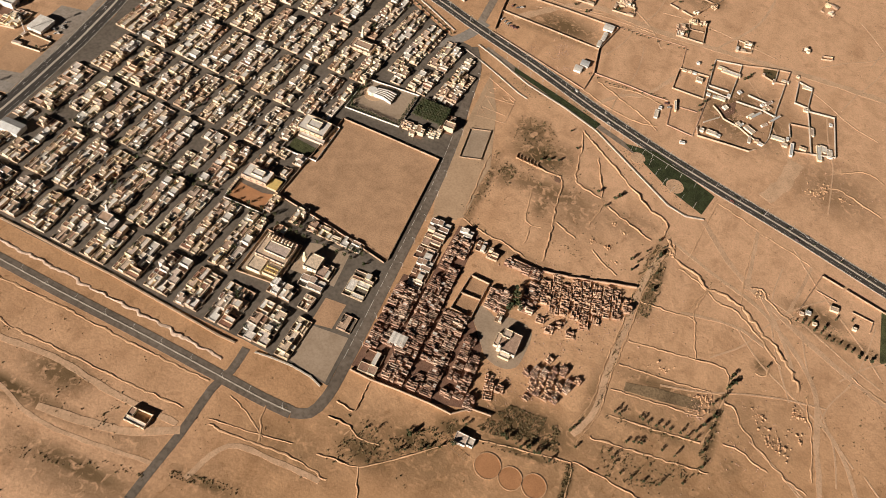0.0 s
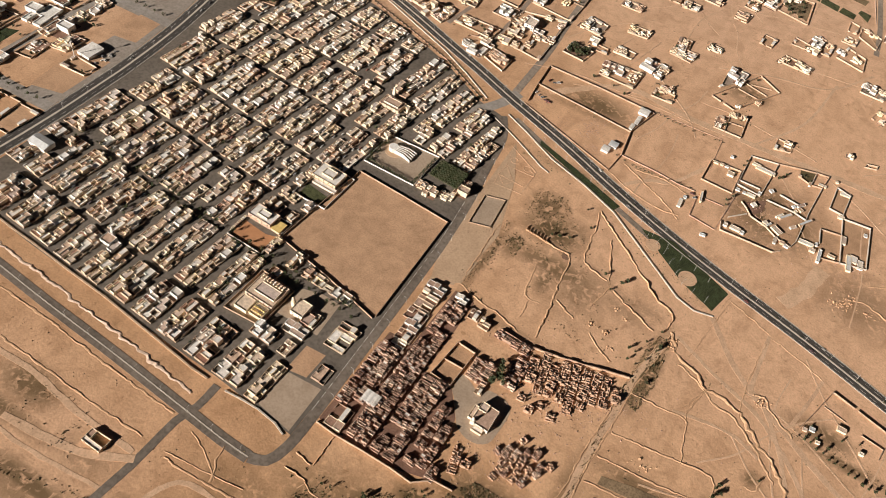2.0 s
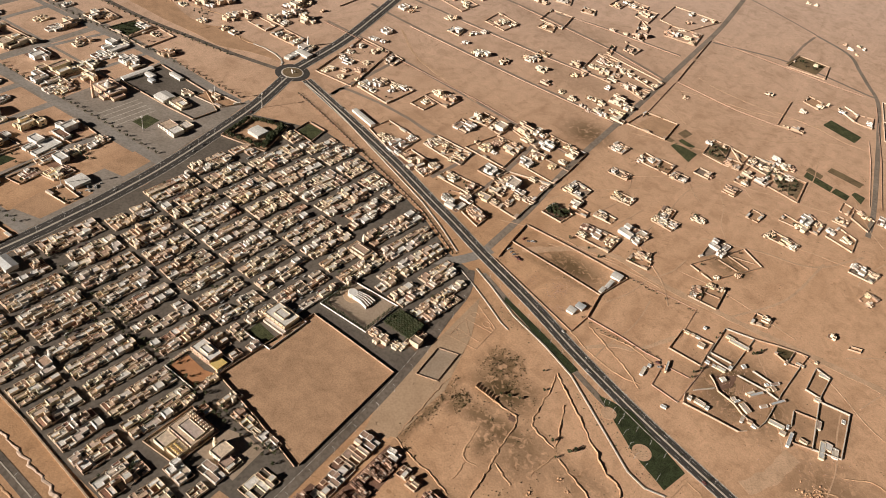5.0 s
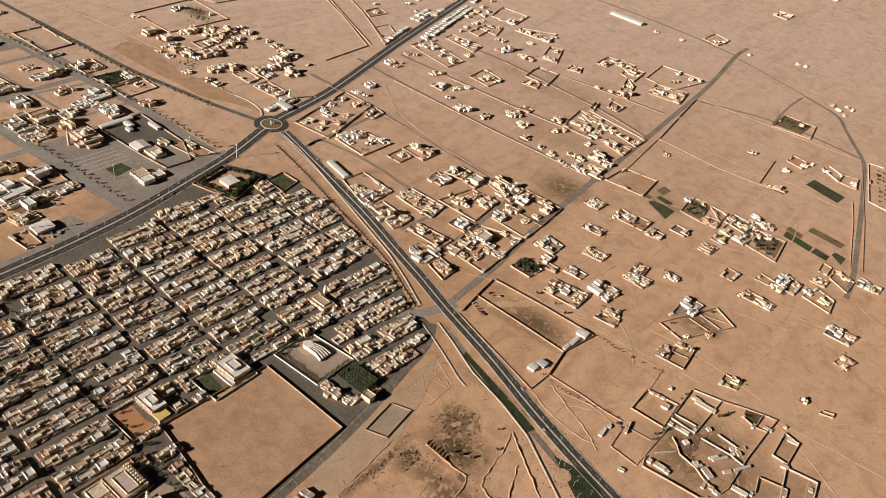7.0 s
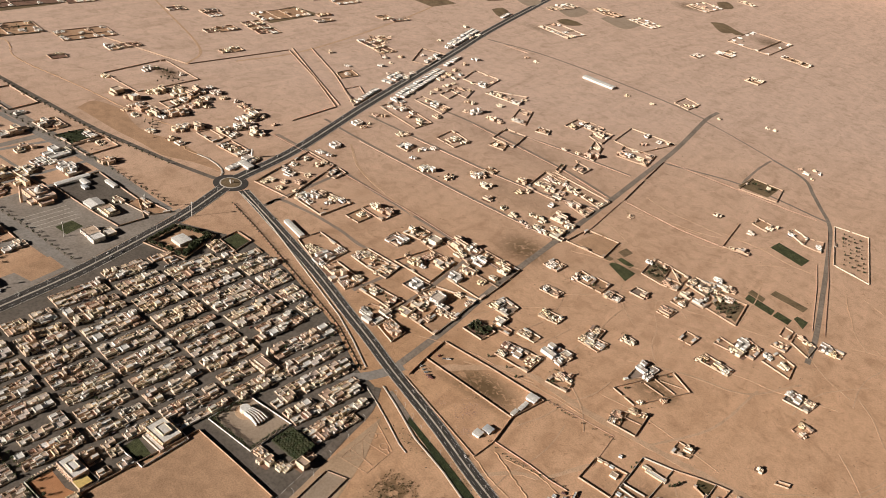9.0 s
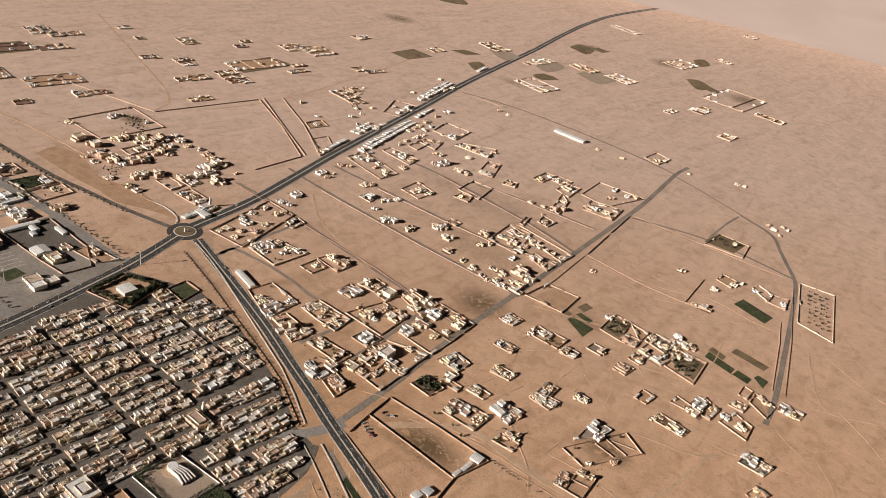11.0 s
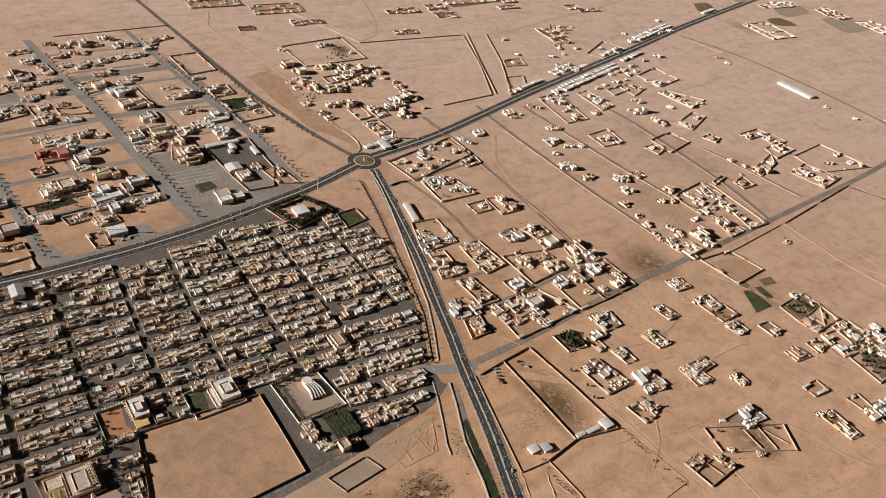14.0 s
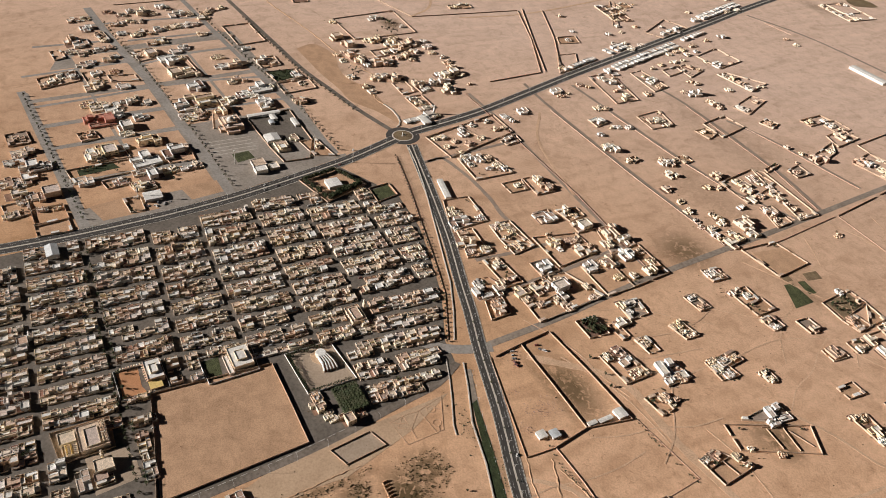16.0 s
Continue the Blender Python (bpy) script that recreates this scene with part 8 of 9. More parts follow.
shed(-60, -55, 928, 940, 3.0, 0.3, M_WHITE, "low white shed along a yard wall", False)
shed(-58, -53, 943, 962, 3.0, 0.3, M_WHITE, "low white shed along a yard wall", False)
shed(-74, -64, 862, 873, 3.2, 0.4, M_WHITE, "white workshop in a yard")
shed(-69, -58, 877, 888, 3.2, 0.3, M_METAL, "grey open store in a yard")
for i in range(3):
    shed(-119 + i * 5.6, -114.4 + i * 5.6, 366, 378, 4.2, 0.5, M_WHITE, "white vaulted market roof in the old quarter", False)
shed(-800, -770, 1086, 1100, 4.5, 0.5, M_WHITE, "white filling station canopy by the road")
shed(-655, -632, 836, 858, 6, 0.6, M_WHITE, "pale villa hall in a shady garden")
o = shed(-27, 27, -4.5, 4.5, 3.6, 0.4, M_WHITE, "long low white shed beside the highway")
o.matrix_basis = upright(-566, 1013, -13)
block("market_office", [(-800, -770, 800, 822, 5.0), (-786, -772, 804, 816, 7.5)], M_PLASTER, "cream market office with flat roofs", "office")
block("corner_shop", [(-756, -734, 744, 766, 6.0), (-732, -716, 742, 762, 7.5), (-738, -720, 768, 784, 5.0)], M_PLASTER, "brown and white two-storey corner shops", "shop")
block("ruined_hut", [(-303, -281, 182, 187, 3.6), (-303, -297, 187.1, 196, 3.6)], M_PLASTER, "roofless pink block hut alone on the desert", "hut")
wall_line("hut_wall", [(-297, 196), (-281, 197), (-281, 187)], 3.2, 0.4, M_PLASTER, "unfinished pink block wall of a hut")
block("farm_house", [(-18, -6, 297, 308, 4.0), (-5.6, 1, 299, 308, 3.2)], M_WHITE, "white farmhouse beside round pens", "house")
for x, y in ((-760, 861), (-717, 554), (-697, 906), (-760, 720)):
    o = thing("mast", Shape().ring(x, y, -0.3, 26, 0.7, 0.4, 8), M_POLE, "tall pale steel lattice mast", "mast", "masts")
    part("platform", Shape().ring(x, y, 24, 26.5, 1.6, 1.6, 8), M_POLE, o)
    part("antenna", Shape().ring(x, y, 26, 30, 0.15, 0.1, 6), M_POLE, o)

# roadside shops


def build_shop(r, label):
    w, d, h = r.uniform(9, 13), r.uniform(9, 14), r.uniform(3.6, 5.2)
    walls = Shape().house_grid([-w / 2, w / 2], [-d / 2, d / 2], {(0, 0): h}, {(0, 0): h - 0.8}, 0.35)
    roof = Shape().box(-w / 2 + 0.35, w / 2 - 0.35, -d / 2 + 0.35, d / 2 - 0.35, h - 0.75, h - 0.6)
    ob = thing("shop", walls, M_WHITE, label, "shop", "roadside shops")
    part("roof", roof, M_WHITE if r.random() < 0.6 else M_ROOF, ob, "flat pale roof")
    part("awning", Shape().box(w / 2 + 0.02, w / 2 + 2.2, -d / 2, d / 2, h - 1.2, h - 1.0), M_METAL, ob, "pale metal awning")
    return ob


shop_stock = Stock([(lambda k=k: build_shop(random.Random(800 + k), "white flat-roofed roadside shop with an awning")) for k in range(5)])
shop_rng = random.Random(3)


def shop_row(y0, y1, off, rows=1):
    line = offset_line(curve_points(NORTH_ROAD, 13.0), off)
    for a, b in zip(line, line[1:]):
        if y0 < b[1] < y1 and shop_rng.random() < 0.85:
            t = math.degrees(math.atan2(b[1] - a[1], b[0] - a[0])) - 90
            for q in range(rows):
                s = math.copysign(14.5 * q, off)
                shop_stock.place(shop_rng.randrange(5), upright(b[0] - s * math.cos(radians(t)), b[1] - s * math.sin(radians(t)), t + (0 if off > 0 else 180), 1, 1, shop_rng.uniform(0.8, 1.1)))


shop_row(1500, 1610, 26)
shop_row(1660, 1720, 26, 2)
shop_row(1870, 1950, 26)
shop_row(2060, 2240, 26, 2)
shop_row(1620, 1860, -27, 2)
shop_row(1900, 1990, -27)
shop_row(1060, 1120, 34)
shop_row(2440, 2520, 26)

# ---- trees ----


def build_tree(r, high, spread, label, category="tree", clumps=70):
    trunk, crown = Shape(), Shape()
    z0 = high * 0.32
    trunk.ring(0, 0, -0.3, z0, 0.045 * high, 0.03 * high, 7)
    for k in range(5):
        a = 2 * math.pi * k / 5 + r.uniform(-0.4, 0.4)
        e = (math.cos(a) * spread * 0.6, math.sin(a) * spread * 0.6)
        trunk.bar((0, 0), e, 0.022 * high, z0 * 0.7, z0 * 0.9, high * 0.55, high * 0.6)
    for _ in range(clumps):
        a, u, v = r.uniform(0, 6.283), r.random() ** 0.5, r.uniform(-1, 1)
        rad = spread * u * (1 - 0.45 * abs(v)) * r.uniform(0.7, 1.12)
        c = Vector((rad * math.cos(a), rad * math.sin(a), high * (0.66 + 0.30 * v)))
        s = spread * r.uniform(0.2, 0.42)
        q = [Vector([r.gauss(0, 1) for _ in range(3)]).normalized() * s for _ in range(4)]
        k = len(crown.v)
        crown.v += [tuple(c + p) for p in q]
        crown.f += [(k, k + 1, k + 2), (k, k + 2, k + 3), (k, k + 3, k + 1), (k + 1, k + 3, k + 2)]
    ob = thing("tree" if category == "tree" else category.replace(" ", "_"), trunk, M_BARK, label, category, category + "s")
    part("crown", crown, M_LEAF, ob, "dusty dark green foliage")
    return ob


def build_palm(r, label):
    high = r.uniform(6, 8)
    trunk, crown = Shape(), Shape()
    trunk.ring(0, 0, -0.3, high, 0.32, 0.22, 7)
    for k in range(18):
        a, droop = 2 * math.pi * k / 18 + r.uniform(-0.2, 0.2), r.uniform(-0.2, 1.0)
        ca, sa = math.cos(a), math.sin(a)
        p = [(0, 0), (1.3, 0.9 - droop * 0.3), (2.6, 0.7 - droop), (3.5, -0.4 - droop * 1.6)]
        for (u0, w0), (u1, w1) in zip(p, p[1:]):
            k0 = len(crown.v)
            t0, t1 = 0.75 * (1 - u0 / 4.2), 0.75 * (1 - u1 / 4.2)
            crown.v += [(ca * u0 - sa * t0, sa * u0 + ca * t0, high + w0), (ca * u0 + sa * t0, sa * u0 - ca * t0, high + w0), (ca * u1 + sa * t1, sa * u1 - ca * t1, high + w1), (ca * u1 - sa * t1, sa * u1 + ca * t1, high + w1)]
            crown.f.append((k0, k0 + 1, k0 + 2, k0 + 3))
    ob = thing("palm_tree", trunk, M_BARK, label, "palm tree", "palm trees")
    part("fronds", crown, M_LEAF, ob, "arching dusty green fronds")
    return ob


tree_stock = Stock([(lambda k=k: build_tree(random.Random(700 + k), 6.0 + k * 0.5, 2.6 + 0.3 * k, "dusty dark green tree with an uneven crown")) for k in range(5)])
street_stock = Stock([(lambda k=k: build_tree(random.Random(720 + k), 3.6, 1.5, "small clipped street tree", "street tree", 36)) for k in range(3)])
palm_stock = Stock([(lambda k=k: build_palm(random.Random(740 + k), "date palm with arching fronds")) for k in range(3)])
tree_rng = random.Random(9)


def tree(x, y, s=1.0):
    tree_stock.place(tree_rng.randrange(5), upright(x, y, tree_rng.uniform(0, 360), s, s, s * tree_rng.uniform(0.85, 1.15)))


for i in range(9):
    for j in range(6):
        palm_stock.place(tree_rng.randrange(3), upright(-229 + i * 4.4 + tree_rng.uniform(-0.6, 0.6), 674 + j * 5.2 + tree_rng.uniform(-0.6, 0.6), tree_rng.uniform(0, 360), 1.15, 1.15, 0.85))
for i in range(52):
    x = -612 + i * 8.4
    if x > -172:
        break
    for off in (-4.6, 4.6):
        if tree_rng.random() < 0.5:
            street_stock.place(tree_rng.randrange(3), upright(x + tree_rng.uniform(-0.5, 0.5), avenue_y(1, x) + off, tree_rng.uniform(0, 360), 1.4, 1.4, tree_rng.uniform(1.1, 1.5)))
for i, (x, y) in enumerate(curve_points([(-250, 842), (-334, 884), (-374, 897), (-431, 914), (-489, 930), (-600, 962), (-690, 984)], 8.0)):
    street_stock.place(i, upright(x, y, i * 70, 1.05, 1.05, 0.85))
for line in ([(-1420, 838), (-1295, 849), (-1133, 866), (-933, 889), (-745, 899)], [(-1400, 633), (-1284, 644), (-1125, 665), (-907, 684), (-700, 697)], [(-1110, 440), (-966, 450), (-829, 460), (-690, 470)], [(-1350, 923), (-1199, 935), (-1063, 946), (-962, 965), (-868, 983)]):
    for i, (x, y) in enumerate(curve_points(line, 15.0)):
        street_stock.place(i, upright(x, y, i * 50, 1.5, 1.5, tree_rng.uniform(0.9, 1.4)))
for x, y in tree_rng.sample(town_spots, 34):
    tree(x + tree_rng.uniform(-8, 8), y + tree_rng.uniform(-6, 6), tree_rng.uniform(0.45, 0.7))
for i in range(18):
    u = i / 18
    street_stock.place(i, upright(-308 + 3 * math.sin(i), 645 + 54 * u, 40 * i))
    street_stock.place(i + 1, upright(-305 + 62 * u, 646.5 + math.sin(i), 50 * i))
    street_stock.place(i + 2, upright(-241 + math.sin(i * 2), 648 + 56 * u, 70 * i))
yard_stock = Stock([(lambda k=k: build_tree(random.Random(760 + k), 5.0 + k * 0.5, 2.4 + 0.3 * k, "small dusty tree in a walled yard", "yard tree", 50)) for k in range(4)])
for x, y in tree_rng.sample(town_spots, 56):
    yard_trees.append((x + tree_rng.choice((-1, 1)) * tree_rng.uniform(5.5, 8), y + tree_rng.uniform(-5, 5)))
for x, y in grove_trees:
    tree(x, y, tree_rng.uniform(0.7, 1.15))
for i, (x, y) in enumerate(yard_trees):
    yard_stock.place(i, upright(x, y, 40 * i, 0.9, 0.9, tree_rng.uniform(0.7, 1.0)))
PLANTING_A1 = [(46, 675, 1.3), (34, 651, 1.0), (42, 668, 1.2), (-51, 687, 1.0), (-40, 692, 1.0), (-41, 750, 0.8),
    (-25, 724, 0.8), (-60, 683, 1.0), (-16, 470, 2.3), (-21, 462, 2.0), (-19, 480, 2.2), (-22, 489, 1.6), (-10, 466, 1.6),
    (20, 668, 1.0), (154, 979, 1.3), (157, 988, 1.2), (150, 974, 1.2), (183, 1005, 0.7), (189, 1001, 0.7), (178, 1004, 0.8), (101, 966, 0.7), (102, 978, 0.8), (102, 885, 0.9), (107, 897, 0.9), (104, 876, 0.8), (-330, 986, 1.1), (-338, 992, 1.0), (-322, 980, 1.0),
    (224, 496, 1.2), (228, 488, 1.1), (222, 480, 1.2), (214, 440, 1.0), (210, 452, 0.9), (206, 425, 1.2),
    (200, 415, 1.1), (98, 610, 1.0), (92, 590, 1.1), (88, 575, 1.0)]
PLANTING_A2 = [(278, 599, 0.6), (285, 599, 0.9), (292, 600, 0.7), (299, 595, 1.0), (307, 596, 0.7), (314, 591, 1.0), (321, 592, 0.8), (329, 592, 0.6), (336, 588, 0.9), (343, 588, 0.7), (351, 584, 1.0), (358, 584, 0.7), (365, 585, 1.0), (117, 560, 1.0), (116, 585, 1.0), (113, 612, 1.1), (321, 622, 0.8), (339, 630, 0.9), (288, 620, 0.7), (257, 524, 1.1), (222, 491, 1.2), (84, 590, 1.2), (104, 600, 0.8), (286, 604, 0.9), (296, 608, 0.9), (310, 604, 1.0)]
for x, y, s in (*PLANTING_A1, *PLANTING_A2):
    tree(x, y, s)
garden_stock = Stock([(lambda k=k: build_tree(random.Random(790 + k), 6.5, 3.4, "dense dark green garden tree along a villa wall", "garden tree", 80)) for k in range(3)])
field_stock = Stock([(lambda k=k: build_tree(random.Random(795 + k), 5.5, 2.4, "thin dusty tree on a field bank", "field tree", 46)) for k in range(3)])
for x, y in ((118, 397), (122, 398), (143, 404), (147, 403), (153, 402), (161, 403), (168, 404), (176, 406), (186, 405), (194, 405), (201, 406), (138, 373), (144, 375), (152, 377), (172, 380), (185, 379), (214, 380), (125, 356), (132, 346), (140, 339), (152, 339), (164, 340), (178, 344), (200, 357),
             (82, 358), (88, 372), (85, 364), (92, 345), (-18, 322), (-12, 318), (-98, 274), (-90, 276), (-62, 265), (-56, 270), (222, 470), (220, 478), (224, 486), (218, 462), (216, 440), (214, 425), (212, 410), (210, 395), (128, 350), (149, 376)):
    field_stock.place(tree_rng.randrange(3), upright(x + tree_rng.uniform(-1, 1), y + tree_rng.uniform(-1, 1), tree_rng.uniform(0, 360), 0.9, 0.9, tree_rng.uniform(0.6, 1.1)))
GARDEN = [(-676, 803), (-688, 868), (-628, 896), (-603, 822), (-676, 803)]
for k in range(4):
    for q in range(13):
        a = (q + 0.5) / 13
        for off in ((4, 9) if k == 2 else (4,) if q % 3 or k == 0 else ()):
            x = GARDEN[k][0] + (GARDEN[k + 1][0] - GARDEN[k][0]) * a
            y = GARDEN[k][1] + (GARDEN[k + 1][1] - GARDEN[k][1]) * a
            d = math.hypot(-645 - x, 848 - y)
            garden_stock.place(q, upright(x + (-645 - x) / d * off, y + (848 - y) / d * off, 50 * q, 1.15, 1.15, tree_rng.uniform(0.9, 1.2)))
for cx_, cy_, n, sx, sy in ((-195, 1040, 60, 16, 14), (40, 1415, 22, 26, 18), (-80, 1430, 16, 12, 24), (-66, 1962, 12, 28, 22), (-40, 285, 14, 26, 10), (-1230, 1240, 14, 30, 20), (-110, 1000, 6, 40, 8), (-880, 610, 8, 12, 12), (40, 322, 14, 50, 3),
                        (110, 600, 10, 6, 36), (-1600, 1090, 16, 36, 30), (-1060, 908, 10, 10, 14), (60, 1400, 8, 10, 10), (-360, 800, 6, 20, 20), (-480, 590, 6, 60, 60)):
    for _ in range(int(n * 0.6)):
        tree(cx_ + tree_rng.uniform(-sx, sx), cy_ + tree_rng.uniform(-sy, sy), tree_rng.uniform(0.75, 1.45))

for k, line in enumerate(([(-40, 988), (-15, 987), (17, 987), (61, 994)], [(-52, 867), (-15, 864), (19, 868), (60, 877)], [(-20, 985), (-20, 986), (-19, 987)])):
    for i, (x, y) in enumerate(curve_points(line, 5.5)):
        if k < 2 and tree_rng.random() < 0.8:
            street_stock.place(i, upright(x, y + tree_rng.uniform(-1, 1), 40 * i, 0.8, 0.8, tree_rng.uniform(0.3, 0.75)))

# ---- street lamps ----


def build_lamp(double):
    pole = Shape().ring(0, 0, -0.3, 9.6, 0.16, 0.10, 8).ring(0, 0, -0.3, 0.7, 0.3, 0.26, 8)
    ob = thing("street_lamp", pole, M_POLE, "tall pale steel street lamp at the road", "street lamp", "street lamps")
    for s in ((1, -1) if double else (1,)):
        part("lamp_arm", Shape().bar((0, 0), (0, 2.4 * s), 0.14, 9.3, 9.45, 9.9, 10.05).box(-0.2, 0.2, min(2.2 * s, 3.3 * s), max(2.2 * s, 3.3 * s), 9.85, 10.1, 0.05), M_TANK, ob)
    return ob


double_lamp = Stock([lambda: build_lamp(True)])
single_lamp = Stock([lambda: build_lamp(False)])


def lamps(stock, pts, off, gap, flip=0.0):
    line, run = offset_line(curve_points(pts, 3.0), off), gap / 2
    for a, b in zip(line, line[1:]):
        run += math.dist(a, b)
        if run >= gap:
            run -= gap
            stock.place(0, upright(*b, math.degrees(math.atan2(b[1] - a[1], b[0] - a[0])) + flip))


lamps(double_lamp, HIGHWAY[6:13], 0, 34)
median_stock = Stock([(lambda k=k: build_tree(random.Random(780 + k), 3.8, 1.5, "small dark tree in the road median", "median tree", 40)) for k in range(2)])
run = 0.0
for i, (p, q) in enumerate(zip(*[curve_points(HIGHWAY[5:14], 4.0)[k:] for k in (0, 1)])):
    run += math.dist(p, q)
    if run > 18:
        run -= 36
        median_stock.place(i, upright(*q, 30 * i, 1.1, 1.1, 0.9, 0.3))
lamps(double_lamp, HIGHWAY[:7], 0, 40)
lamps(double_lamp, WEST_ROAD[:7], 0, 40)
lamps(double_lamp, NORTH_ROAD[:6], 0, 42)
lamps(double_lamp, SOUTH_ROAD[1:], 0, 34)
lamps(single_lamp, [(-196, 846), (-117, 816), (-28, 787), (63, 756), (148, 732)], 0.6, 22, 180)
lamps(single_lamp, [(30, 762), (60, 750), (104, 712), (140, 704)], 0, 16)
lamps(single_lamp, EAST_STREET[3:10], -6.8, 36)

# ---- cars ----


def build_car(k, label):
    r = random.Random(k)
    ln, w, h = r.choice(((4.6, 1.85, 0.85), (5.1, 1.95, 1.0), (4.4, 1.8, 0.8)))
    body = Shape().box(-ln / 2, ln / 2, -w / 2, w / 2, 0.35, h, 0.06).box(-ln / 2 + 0.1, -ln / 2 + 0.5, -w / 2 + 0.1, w / 2 - 0.1, 0.35, h + 0.02)
    body.slot = 1
    for x in (-ln * 0.31, ln * 0.31):
        for y in (-w / 2 + 0.1, w / 2 - 0.1):
            body.box(x - 0.33, x + 0.33, y - 0.12, y + 0.12, 0.0, 0.62, 0.05)
    body.slot = 0
    body.box(-ln * 0.28, ln * 0.2, -w / 2 + 0.16, w / 2 - 0.16, h + 0.56, h + 0.62, 0.04)
    ob = thing("car", body, [M_CAR, M_TYRE], label, "car", "parked cars")
    part("window_band", Shape().box(-ln * 0.36, ln * 0.28, -w / 2 + 0.06, w / 2 - 0.06, h, h + 0.565, 0.22), M_GLASS, ob, "dark tinted windows")
    return ob


car_stock = Stock([(lambda k=k: build_car(k, "parked car on dusty asphalt")) for k in range(4)])
car_rng = random.Random(31)
for x, y, tt in ((-199, 912, 70), (-193, 909, 75), (-187, 907, 60), (-181, 904, 10), (-188, 948, 30), (-176, 903, 20), (-196, 948, 80), (-183, 952, 40), (65, 862, 30), (60, 867, 10)):
    car_stock.place(car_rng.randrange(4), upright(x, y, tt, 1.15, 1.15, 1.25))
for c, line in enumerate(STREETS):
    for x in car_rng.sample(line[1:-1], min(6, len(line) - 2)):
        for _ in range(4):
            y = car_rng.uniform(AVENUES[c] + 12, AVENUES[c + 1] - 12)
            x1 = x + SKEW * (y - (AVENUES[c] + AVENUES[c + 1]) / 2) + car_rng.choice((-2.6, 2.6))
            if inside(x1, y, INNER) and not any(inside(x1, y, h) for h in HOLES):
                car_stock.place(car_rng.randrange(4), upright(x1, y, 90 - 3.2 + car_rng.choice((0, 180)), z=0.05))
for _ in range(10):
    car_stock.place(car_rng.randrange(4), upright(car_rng.uniform(-694, -684), car_rng.uniform(558, 600), car_rng.uniform(0, 360)))
for line, off in ((HIGHWAY, 7), (HIGHWAY, -7), (WEST_ROAD[:6], 6), (WEST_ROAD[:6], -6), (NORTH_ROAD[:6], 6)):
    p = offset_line(curve_points(line, 5.0), off)
    for i in car_rng.sample(range(10, len(p) - 10), 3):
        car_stock.place(car_rng.randrange(4), upright(*p[i], math.degrees(math.atan2(p[i + 1][1] - p[i][1], p[i + 1][0] - p[i][0])), z=0.10))

# ---- scrub, rubble ----


def scatter(name, areas, material, label, category, seed, low=0.25, high=0.9, keep=None):
    r = random.Random(seed)
    sh = Shape()
    for cx, cy, sx, sy, n in areas:
        for _ in range(n):
            x, y = r.gauss(cx, sx), r.gauss(cy, sy)
            if keep and keep(x, y):
                continue
            s = low + (high - low) * r.random() ** 2.2
            k = len(sh.v)
            for a in range(5):
                t = a * 1.2566 + r.uniform(-0.4, 0.4)
                q = s * r.uniform(0.6, 1.25)
                sh.v.append((x + q * math.cos(t), y + q * math.sin(t), -0.25))
            sh.v += [(x + r.uniform(-0.35, 0.35) * s, y + r.uniform(-0.35, 0.35) * s, s * r.uniform(0.6, 1.1)), (x + r.uniform(-0.6, 0.6) * s, y + r.uniform(-0.6, 0.6) * s, s * r.uniform(0.4, 0.9))]
            sh.f += [(k, k + 1, k + 5), (k + 1, k + 2, k + 5), (k + 2, k + 6, k + 5), (k + 2, k + 3, k + 6), (k + 3, k + 4, k + 6), (k + 4, k, k + 5), (k + 4, k + 5, k + 6)]
    return thing(name, sh, material, label, category, "", "stuff")


def thicket(name, polys, material, label, category, seed, low, high):
    """Low bushes that fill outlines (points, count)."""
    r, spots = random.Random(seed), []
    for poly, n in polys:
        xs, ys = [p[0] for p in poly], [p[1] for p in poly]
        while n > 0:
            x, y = r.uniform(min(xs), max(xs)), r.uniform(min(ys), max(ys))
            if inside(x, y, poly) and noise.noise(Vector((x * 0.09, y * 0.09, 5.0))) > -0.25:
                spots.append((x, y, 0, 0, 1))
            n -= 1
    return scatter(name, spots, material, label, category, seed + 1, low, high)


def built(x, y):
    return noise.noise(Vector((x * 0.045, y * 0.045, 3.0))) + 0.5 * noise.noise(Vector((x * 0.16, y * 0.16, 8.0))) < 0.12 or inside(x, y, TOWN) or inside(x, y, OLD)


scatter("scrub", [(-90, 255, 40, 20, 300), (100, 590, 10, 50, 200), (-60, 690, 28, 20, 600), (-40, 650, 50, 14, 300), (-105, 600, 6, 45, 220), (-330, 180, 30, 14, 300), (-380, 195, 25, 12, 160), (-10, 600, 60, 50, 500), (60, 560, 40, 40, 200),
                  (-100, 950, 50, 20, 300), (165, 900, 40, 35, 400), (300, 600, 40, 6, 200), (330, 480, 50, 40, 150)],
        M_SCRUB, "grey-brown dry desert scrub", "scrub", 5, 0.25, 1.25, built)
scatter("park_shrubs", [(50, 755, 18, 9, 160), (100, 730, 22, 9, 200), (130, 712, 12, 8, 120), (-80, 796, 40, 6, 200)], M_LEAF, "clipped dark green park shrubs", "shrub", 6, 0.4, 1.3)
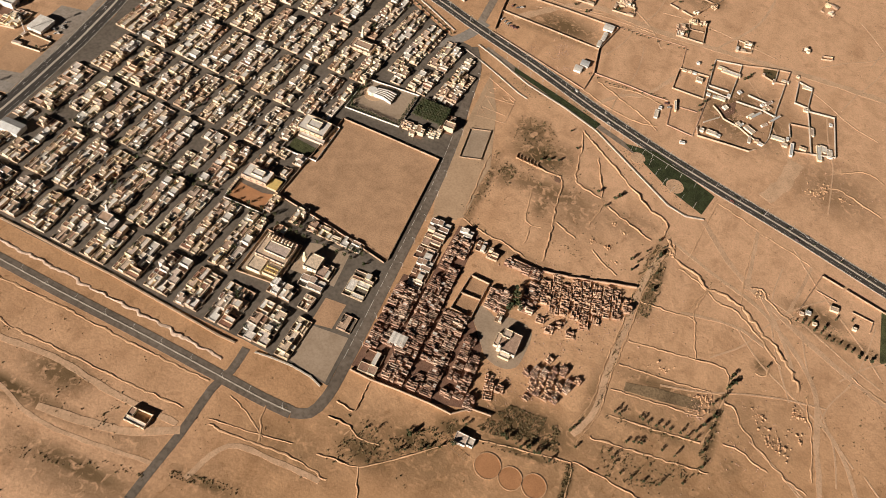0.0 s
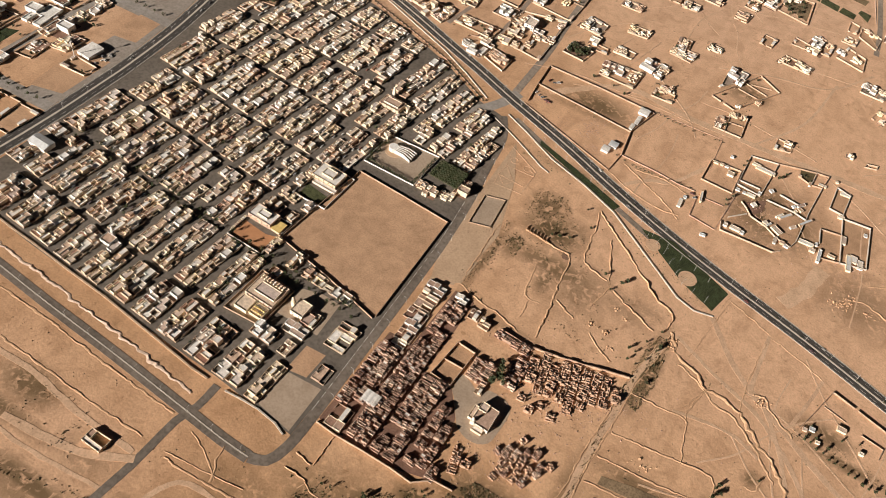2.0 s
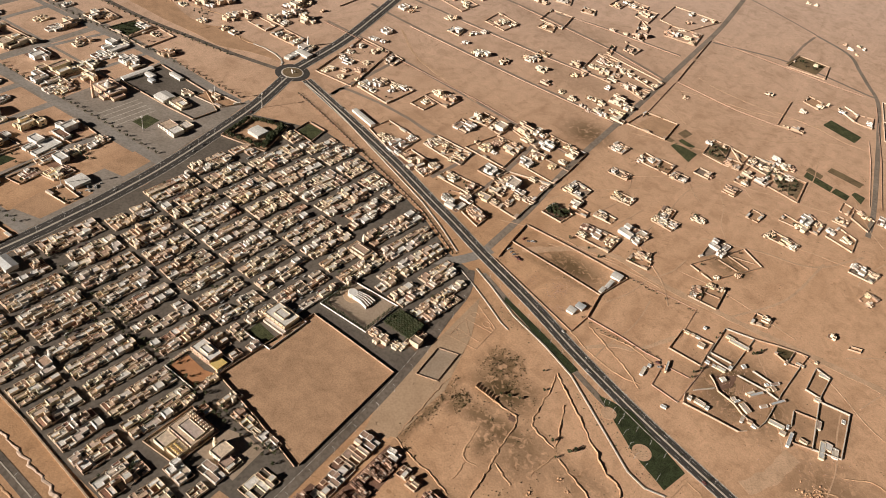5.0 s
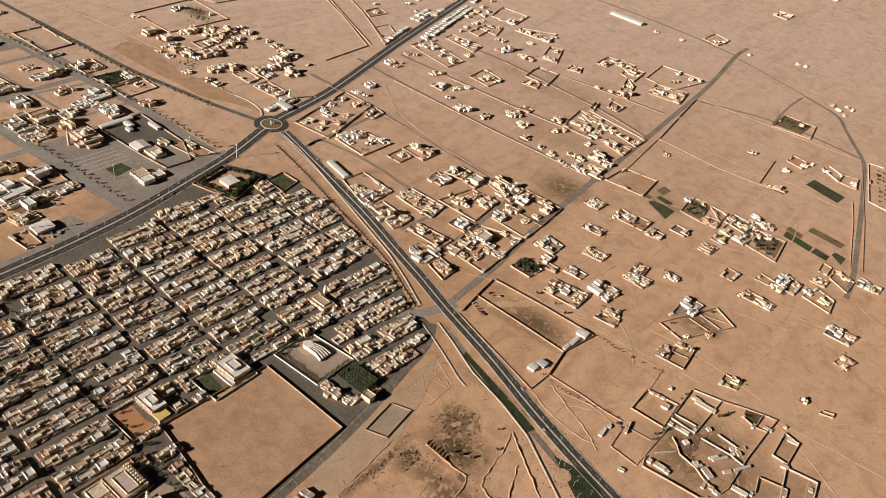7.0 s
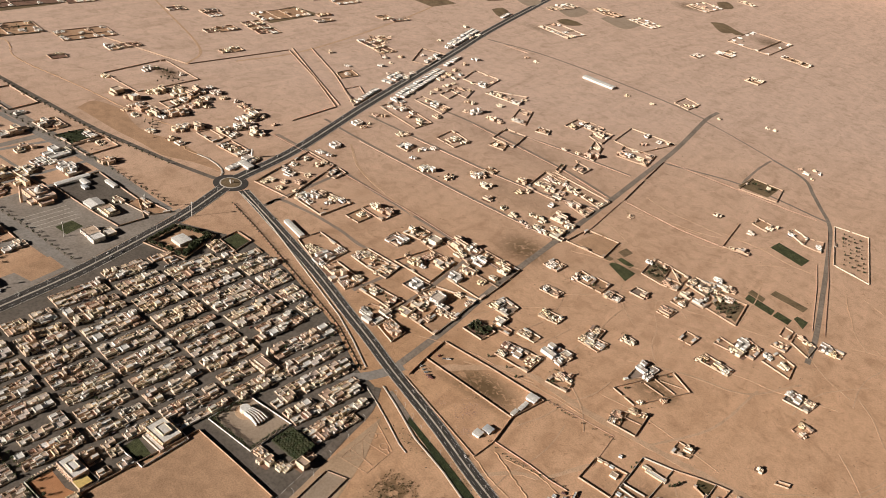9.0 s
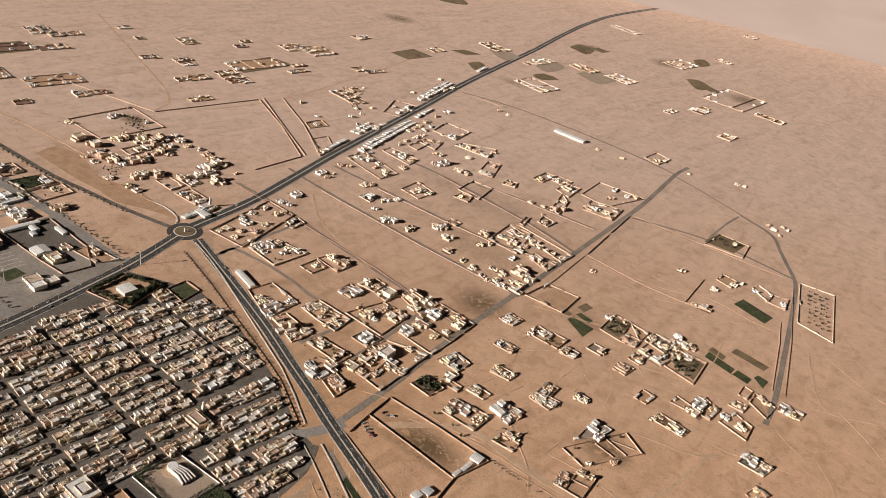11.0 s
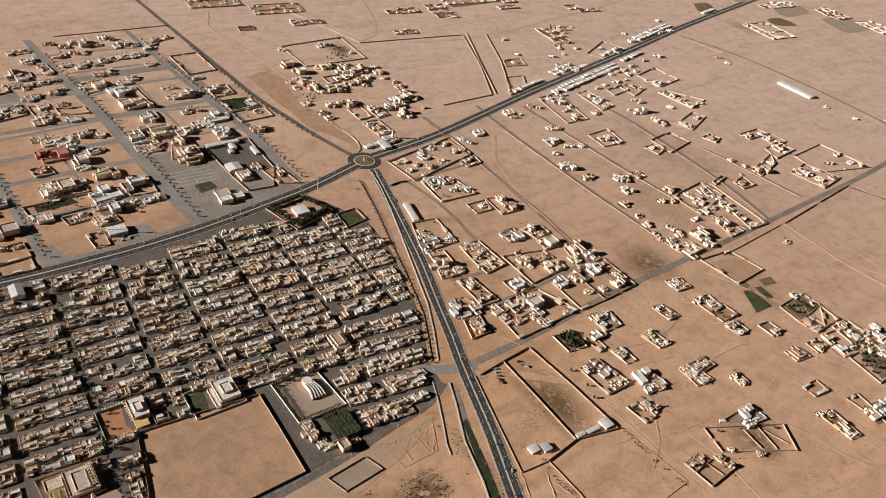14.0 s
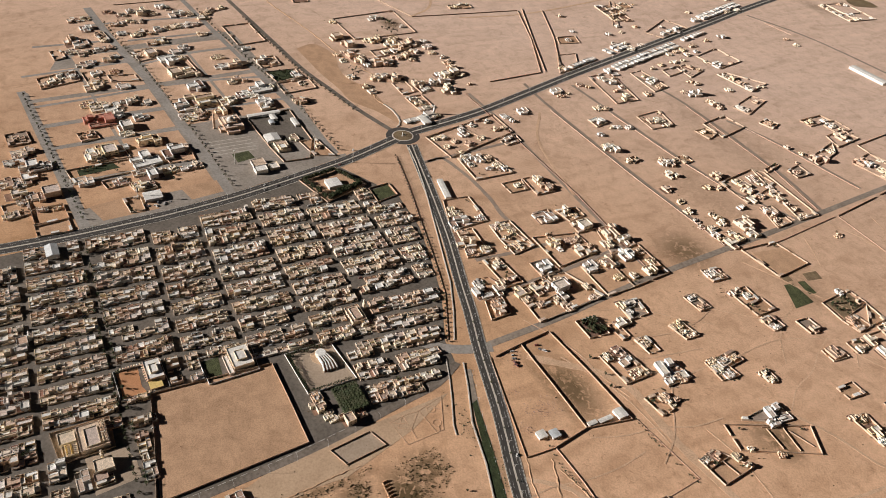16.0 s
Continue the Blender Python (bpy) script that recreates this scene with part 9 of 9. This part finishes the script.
scatter("rubble", [(250, 420, 25, 40, 200), (45, 490, 40, 30, 900), (70, 520, 25, 14, 500), (30, 400, 25, 25, 420), (200, 440, 9, 9, 220), (-105, 890, 14, 10, 160), (-190, 905, 9, 8, 90), (-82, 860, 6, 5, 80), (-139, 876, 5, 5, 40), (-100, 905, 6, 8, 80), (165, 905, 24, 20, 500), (270, 880, 20, 12, 120), (130, 870, 30, 20, 260), (290, 830, 40, 20, 120), (-10, 380, 30, 20, 200)], M_MUD, "broken brown stones and mud-brick rubble", "rubble", 8, 0.25, 1.1)
scatter("pale_rubble", [(-262, 530, 18, 22, 700), (-240, 575, 16, 8, 90), (-225, 500, 3, 20, 120)], M_PALELOT, "scattered pale stones on the bare field", "rubble", 12, 0.2, 0.8)

PLANTING_B1 = [([(-116, 668), (-111, 613), (-112, 582), (-113, 552), (-76, 538), (-78, 547), (-106, 560), (-104, 613), (-108, 670)], 900), ([(-104, 700), (-108, 745), (-70, 752), (-40, 712), (-60, 690)], 900), ([(-102, 640), (-100, 662), (-80, 655), (-82, 622)], 350), ([(-113, 235), (-117, 268), (-79, 270), (-53, 292), (-24, 322), (-18, 296), (-45, 274), (-65, 256), (-89, 238)], 2600), ([(-4, 321), (19, 358), (60, 361), (74, 354), (78, 331), (43, 327), (12, 320)], 3200)]
PLANTING_B2 = [([(-2, 311), (45, 319), (92, 328), (94, 322), (45, 312), (-2, 306)], 700), ([(90, 328), (97, 328), (101, 280), (92, 280)], 500), ([(212, 380), (207, 400), (213, 425), (216, 470), (224, 470), (220, 425), (216, 380)], 500), ([(98, 395), (97, 610), (106, 615), (103, 395)], 700), ([(110, 386), (205, 402), (206, 408), (112, 396)], 500), ([(118, 330), (115, 358), (215, 382), (216, 374), (160, 332)], 900),
    ([(-376, 111), (-335, 119), (-299, 134), (-253, 142), (-253, 150), (-300, 143), (-337, 128), (-378, 120)], 700)]
PLANTING_B3 = [([(108, 520), (122, 522), (126, 560), (122, 628), (106, 628), (110, 560)], 1300), ([(-237, 153), (-207, 160), (-175, 165), (-176, 173), (-209, 168), (-238, 161)], 350)]
thicket("wadi_bushes", (*PLANTING_B1, *PLANTING_B2, *PLANTING_B3), M_SCRUB, "grey-green bushes along a dry wadi", "bush", 41, 0.3, 1.3)
scatter("earth_heaps", [(277, 809, 7, 5, 40), (285, 822, 5, 6, 26), (315, 814, 16, 2, 30), (37, 594, 3, 2, 16), (54, 594, 2.5, 2, 14), (65, 624, 3, 2, 12), (52, 630, 2, 2, 10), (68, 579, 3, 2, 12), (234, 617, 6, 4, 30), (122, 622, 5, 10, 40), (196, 450, 7, 7, 60), (206, 456, 4, 4, 24), (280, 440, 7, 6, 60), (298, 484, 5, 6, 34), (258, 461, 3, 4, 16), (302, 456, 3, 5, 14), (262, 455, 12, 10, 20), (150, 470, 8, 3, 14)], M_BANK, "heaps of dug earth between dry fields", "earth heap", 43, 0.7, 2.0)
perg = thing("pergola", Shape().bar((-22, 291), (-1, 285), 0.3, 2.4, 2.6), M_BARK, "dark wooden pergola beside a farmhouse", "pergola")
for i in range(9):
    part("beam", Shape().bar((-21 + 2.3 * i, 291.6 - 0.65 * i), (-19 + 2.3 * i, 296.5 - 0.65 * i), 0.25, 2.6, 2.8), M_BARK, perg)
for i in range(4):
    part("post", Shape().ring(-21 + 6.4 * i, 290.7 - 1.85 * i, -0.2, 2.45, 0.15, 0.15, 6), M_BARK, perg)

# low bushes and odd heaps in and around the walled yards
yard_rng = random.Random(77)
YARD_SPOTS = [(o.matrix_basis.translation.x + yard_rng.uniform(-9, 9), o.matrix_basis.translation.y + yard_rng.uniform(-9, 9), 7.5, 7.5, yard_rng.choice((3, 6, 11)))
              for o in bpy.data.objects if o.parent is None and o.name.split(".")[0] in ("walled_compound", "plot_house", "low_house", "white_house", "villa")]
scatter("yard_bushes", YARD_SPOTS, M_SCRUB, "low dry bushes and heaps in walled yards", "bush", 78, 0.4, 1.7)
scatter("plain_scrub", [(yard_rng.uniform(-160, 480), yard_rng.uniform(640, 1700), 24, 15, yard_rng.choice((8, 16, 34))) for _ in range(110)]
        + [(yard_rng.uniform(-680, -260), yard_rng.uniform(1000, 2200), 26, 16, yard_rng.choice((5, 12, 24))) for _ in range(60)]
        + [(yard_rng.uniform(120, 430), yard_rng.uniform(280, 640), 16, 12, yard_rng.choice((10, 24, 40))) for _ in range(60)]
        + [(yard_rng.uniform(-680, -180), yard_rng.uniform(40, 250), 22, 12, yard_rng.choice((8, 20, 34))) for _ in range(40)],
        M_SCRUB, "sparse low desert bushes on open sand", "scrub", 79, 0.3, 1.1, built)
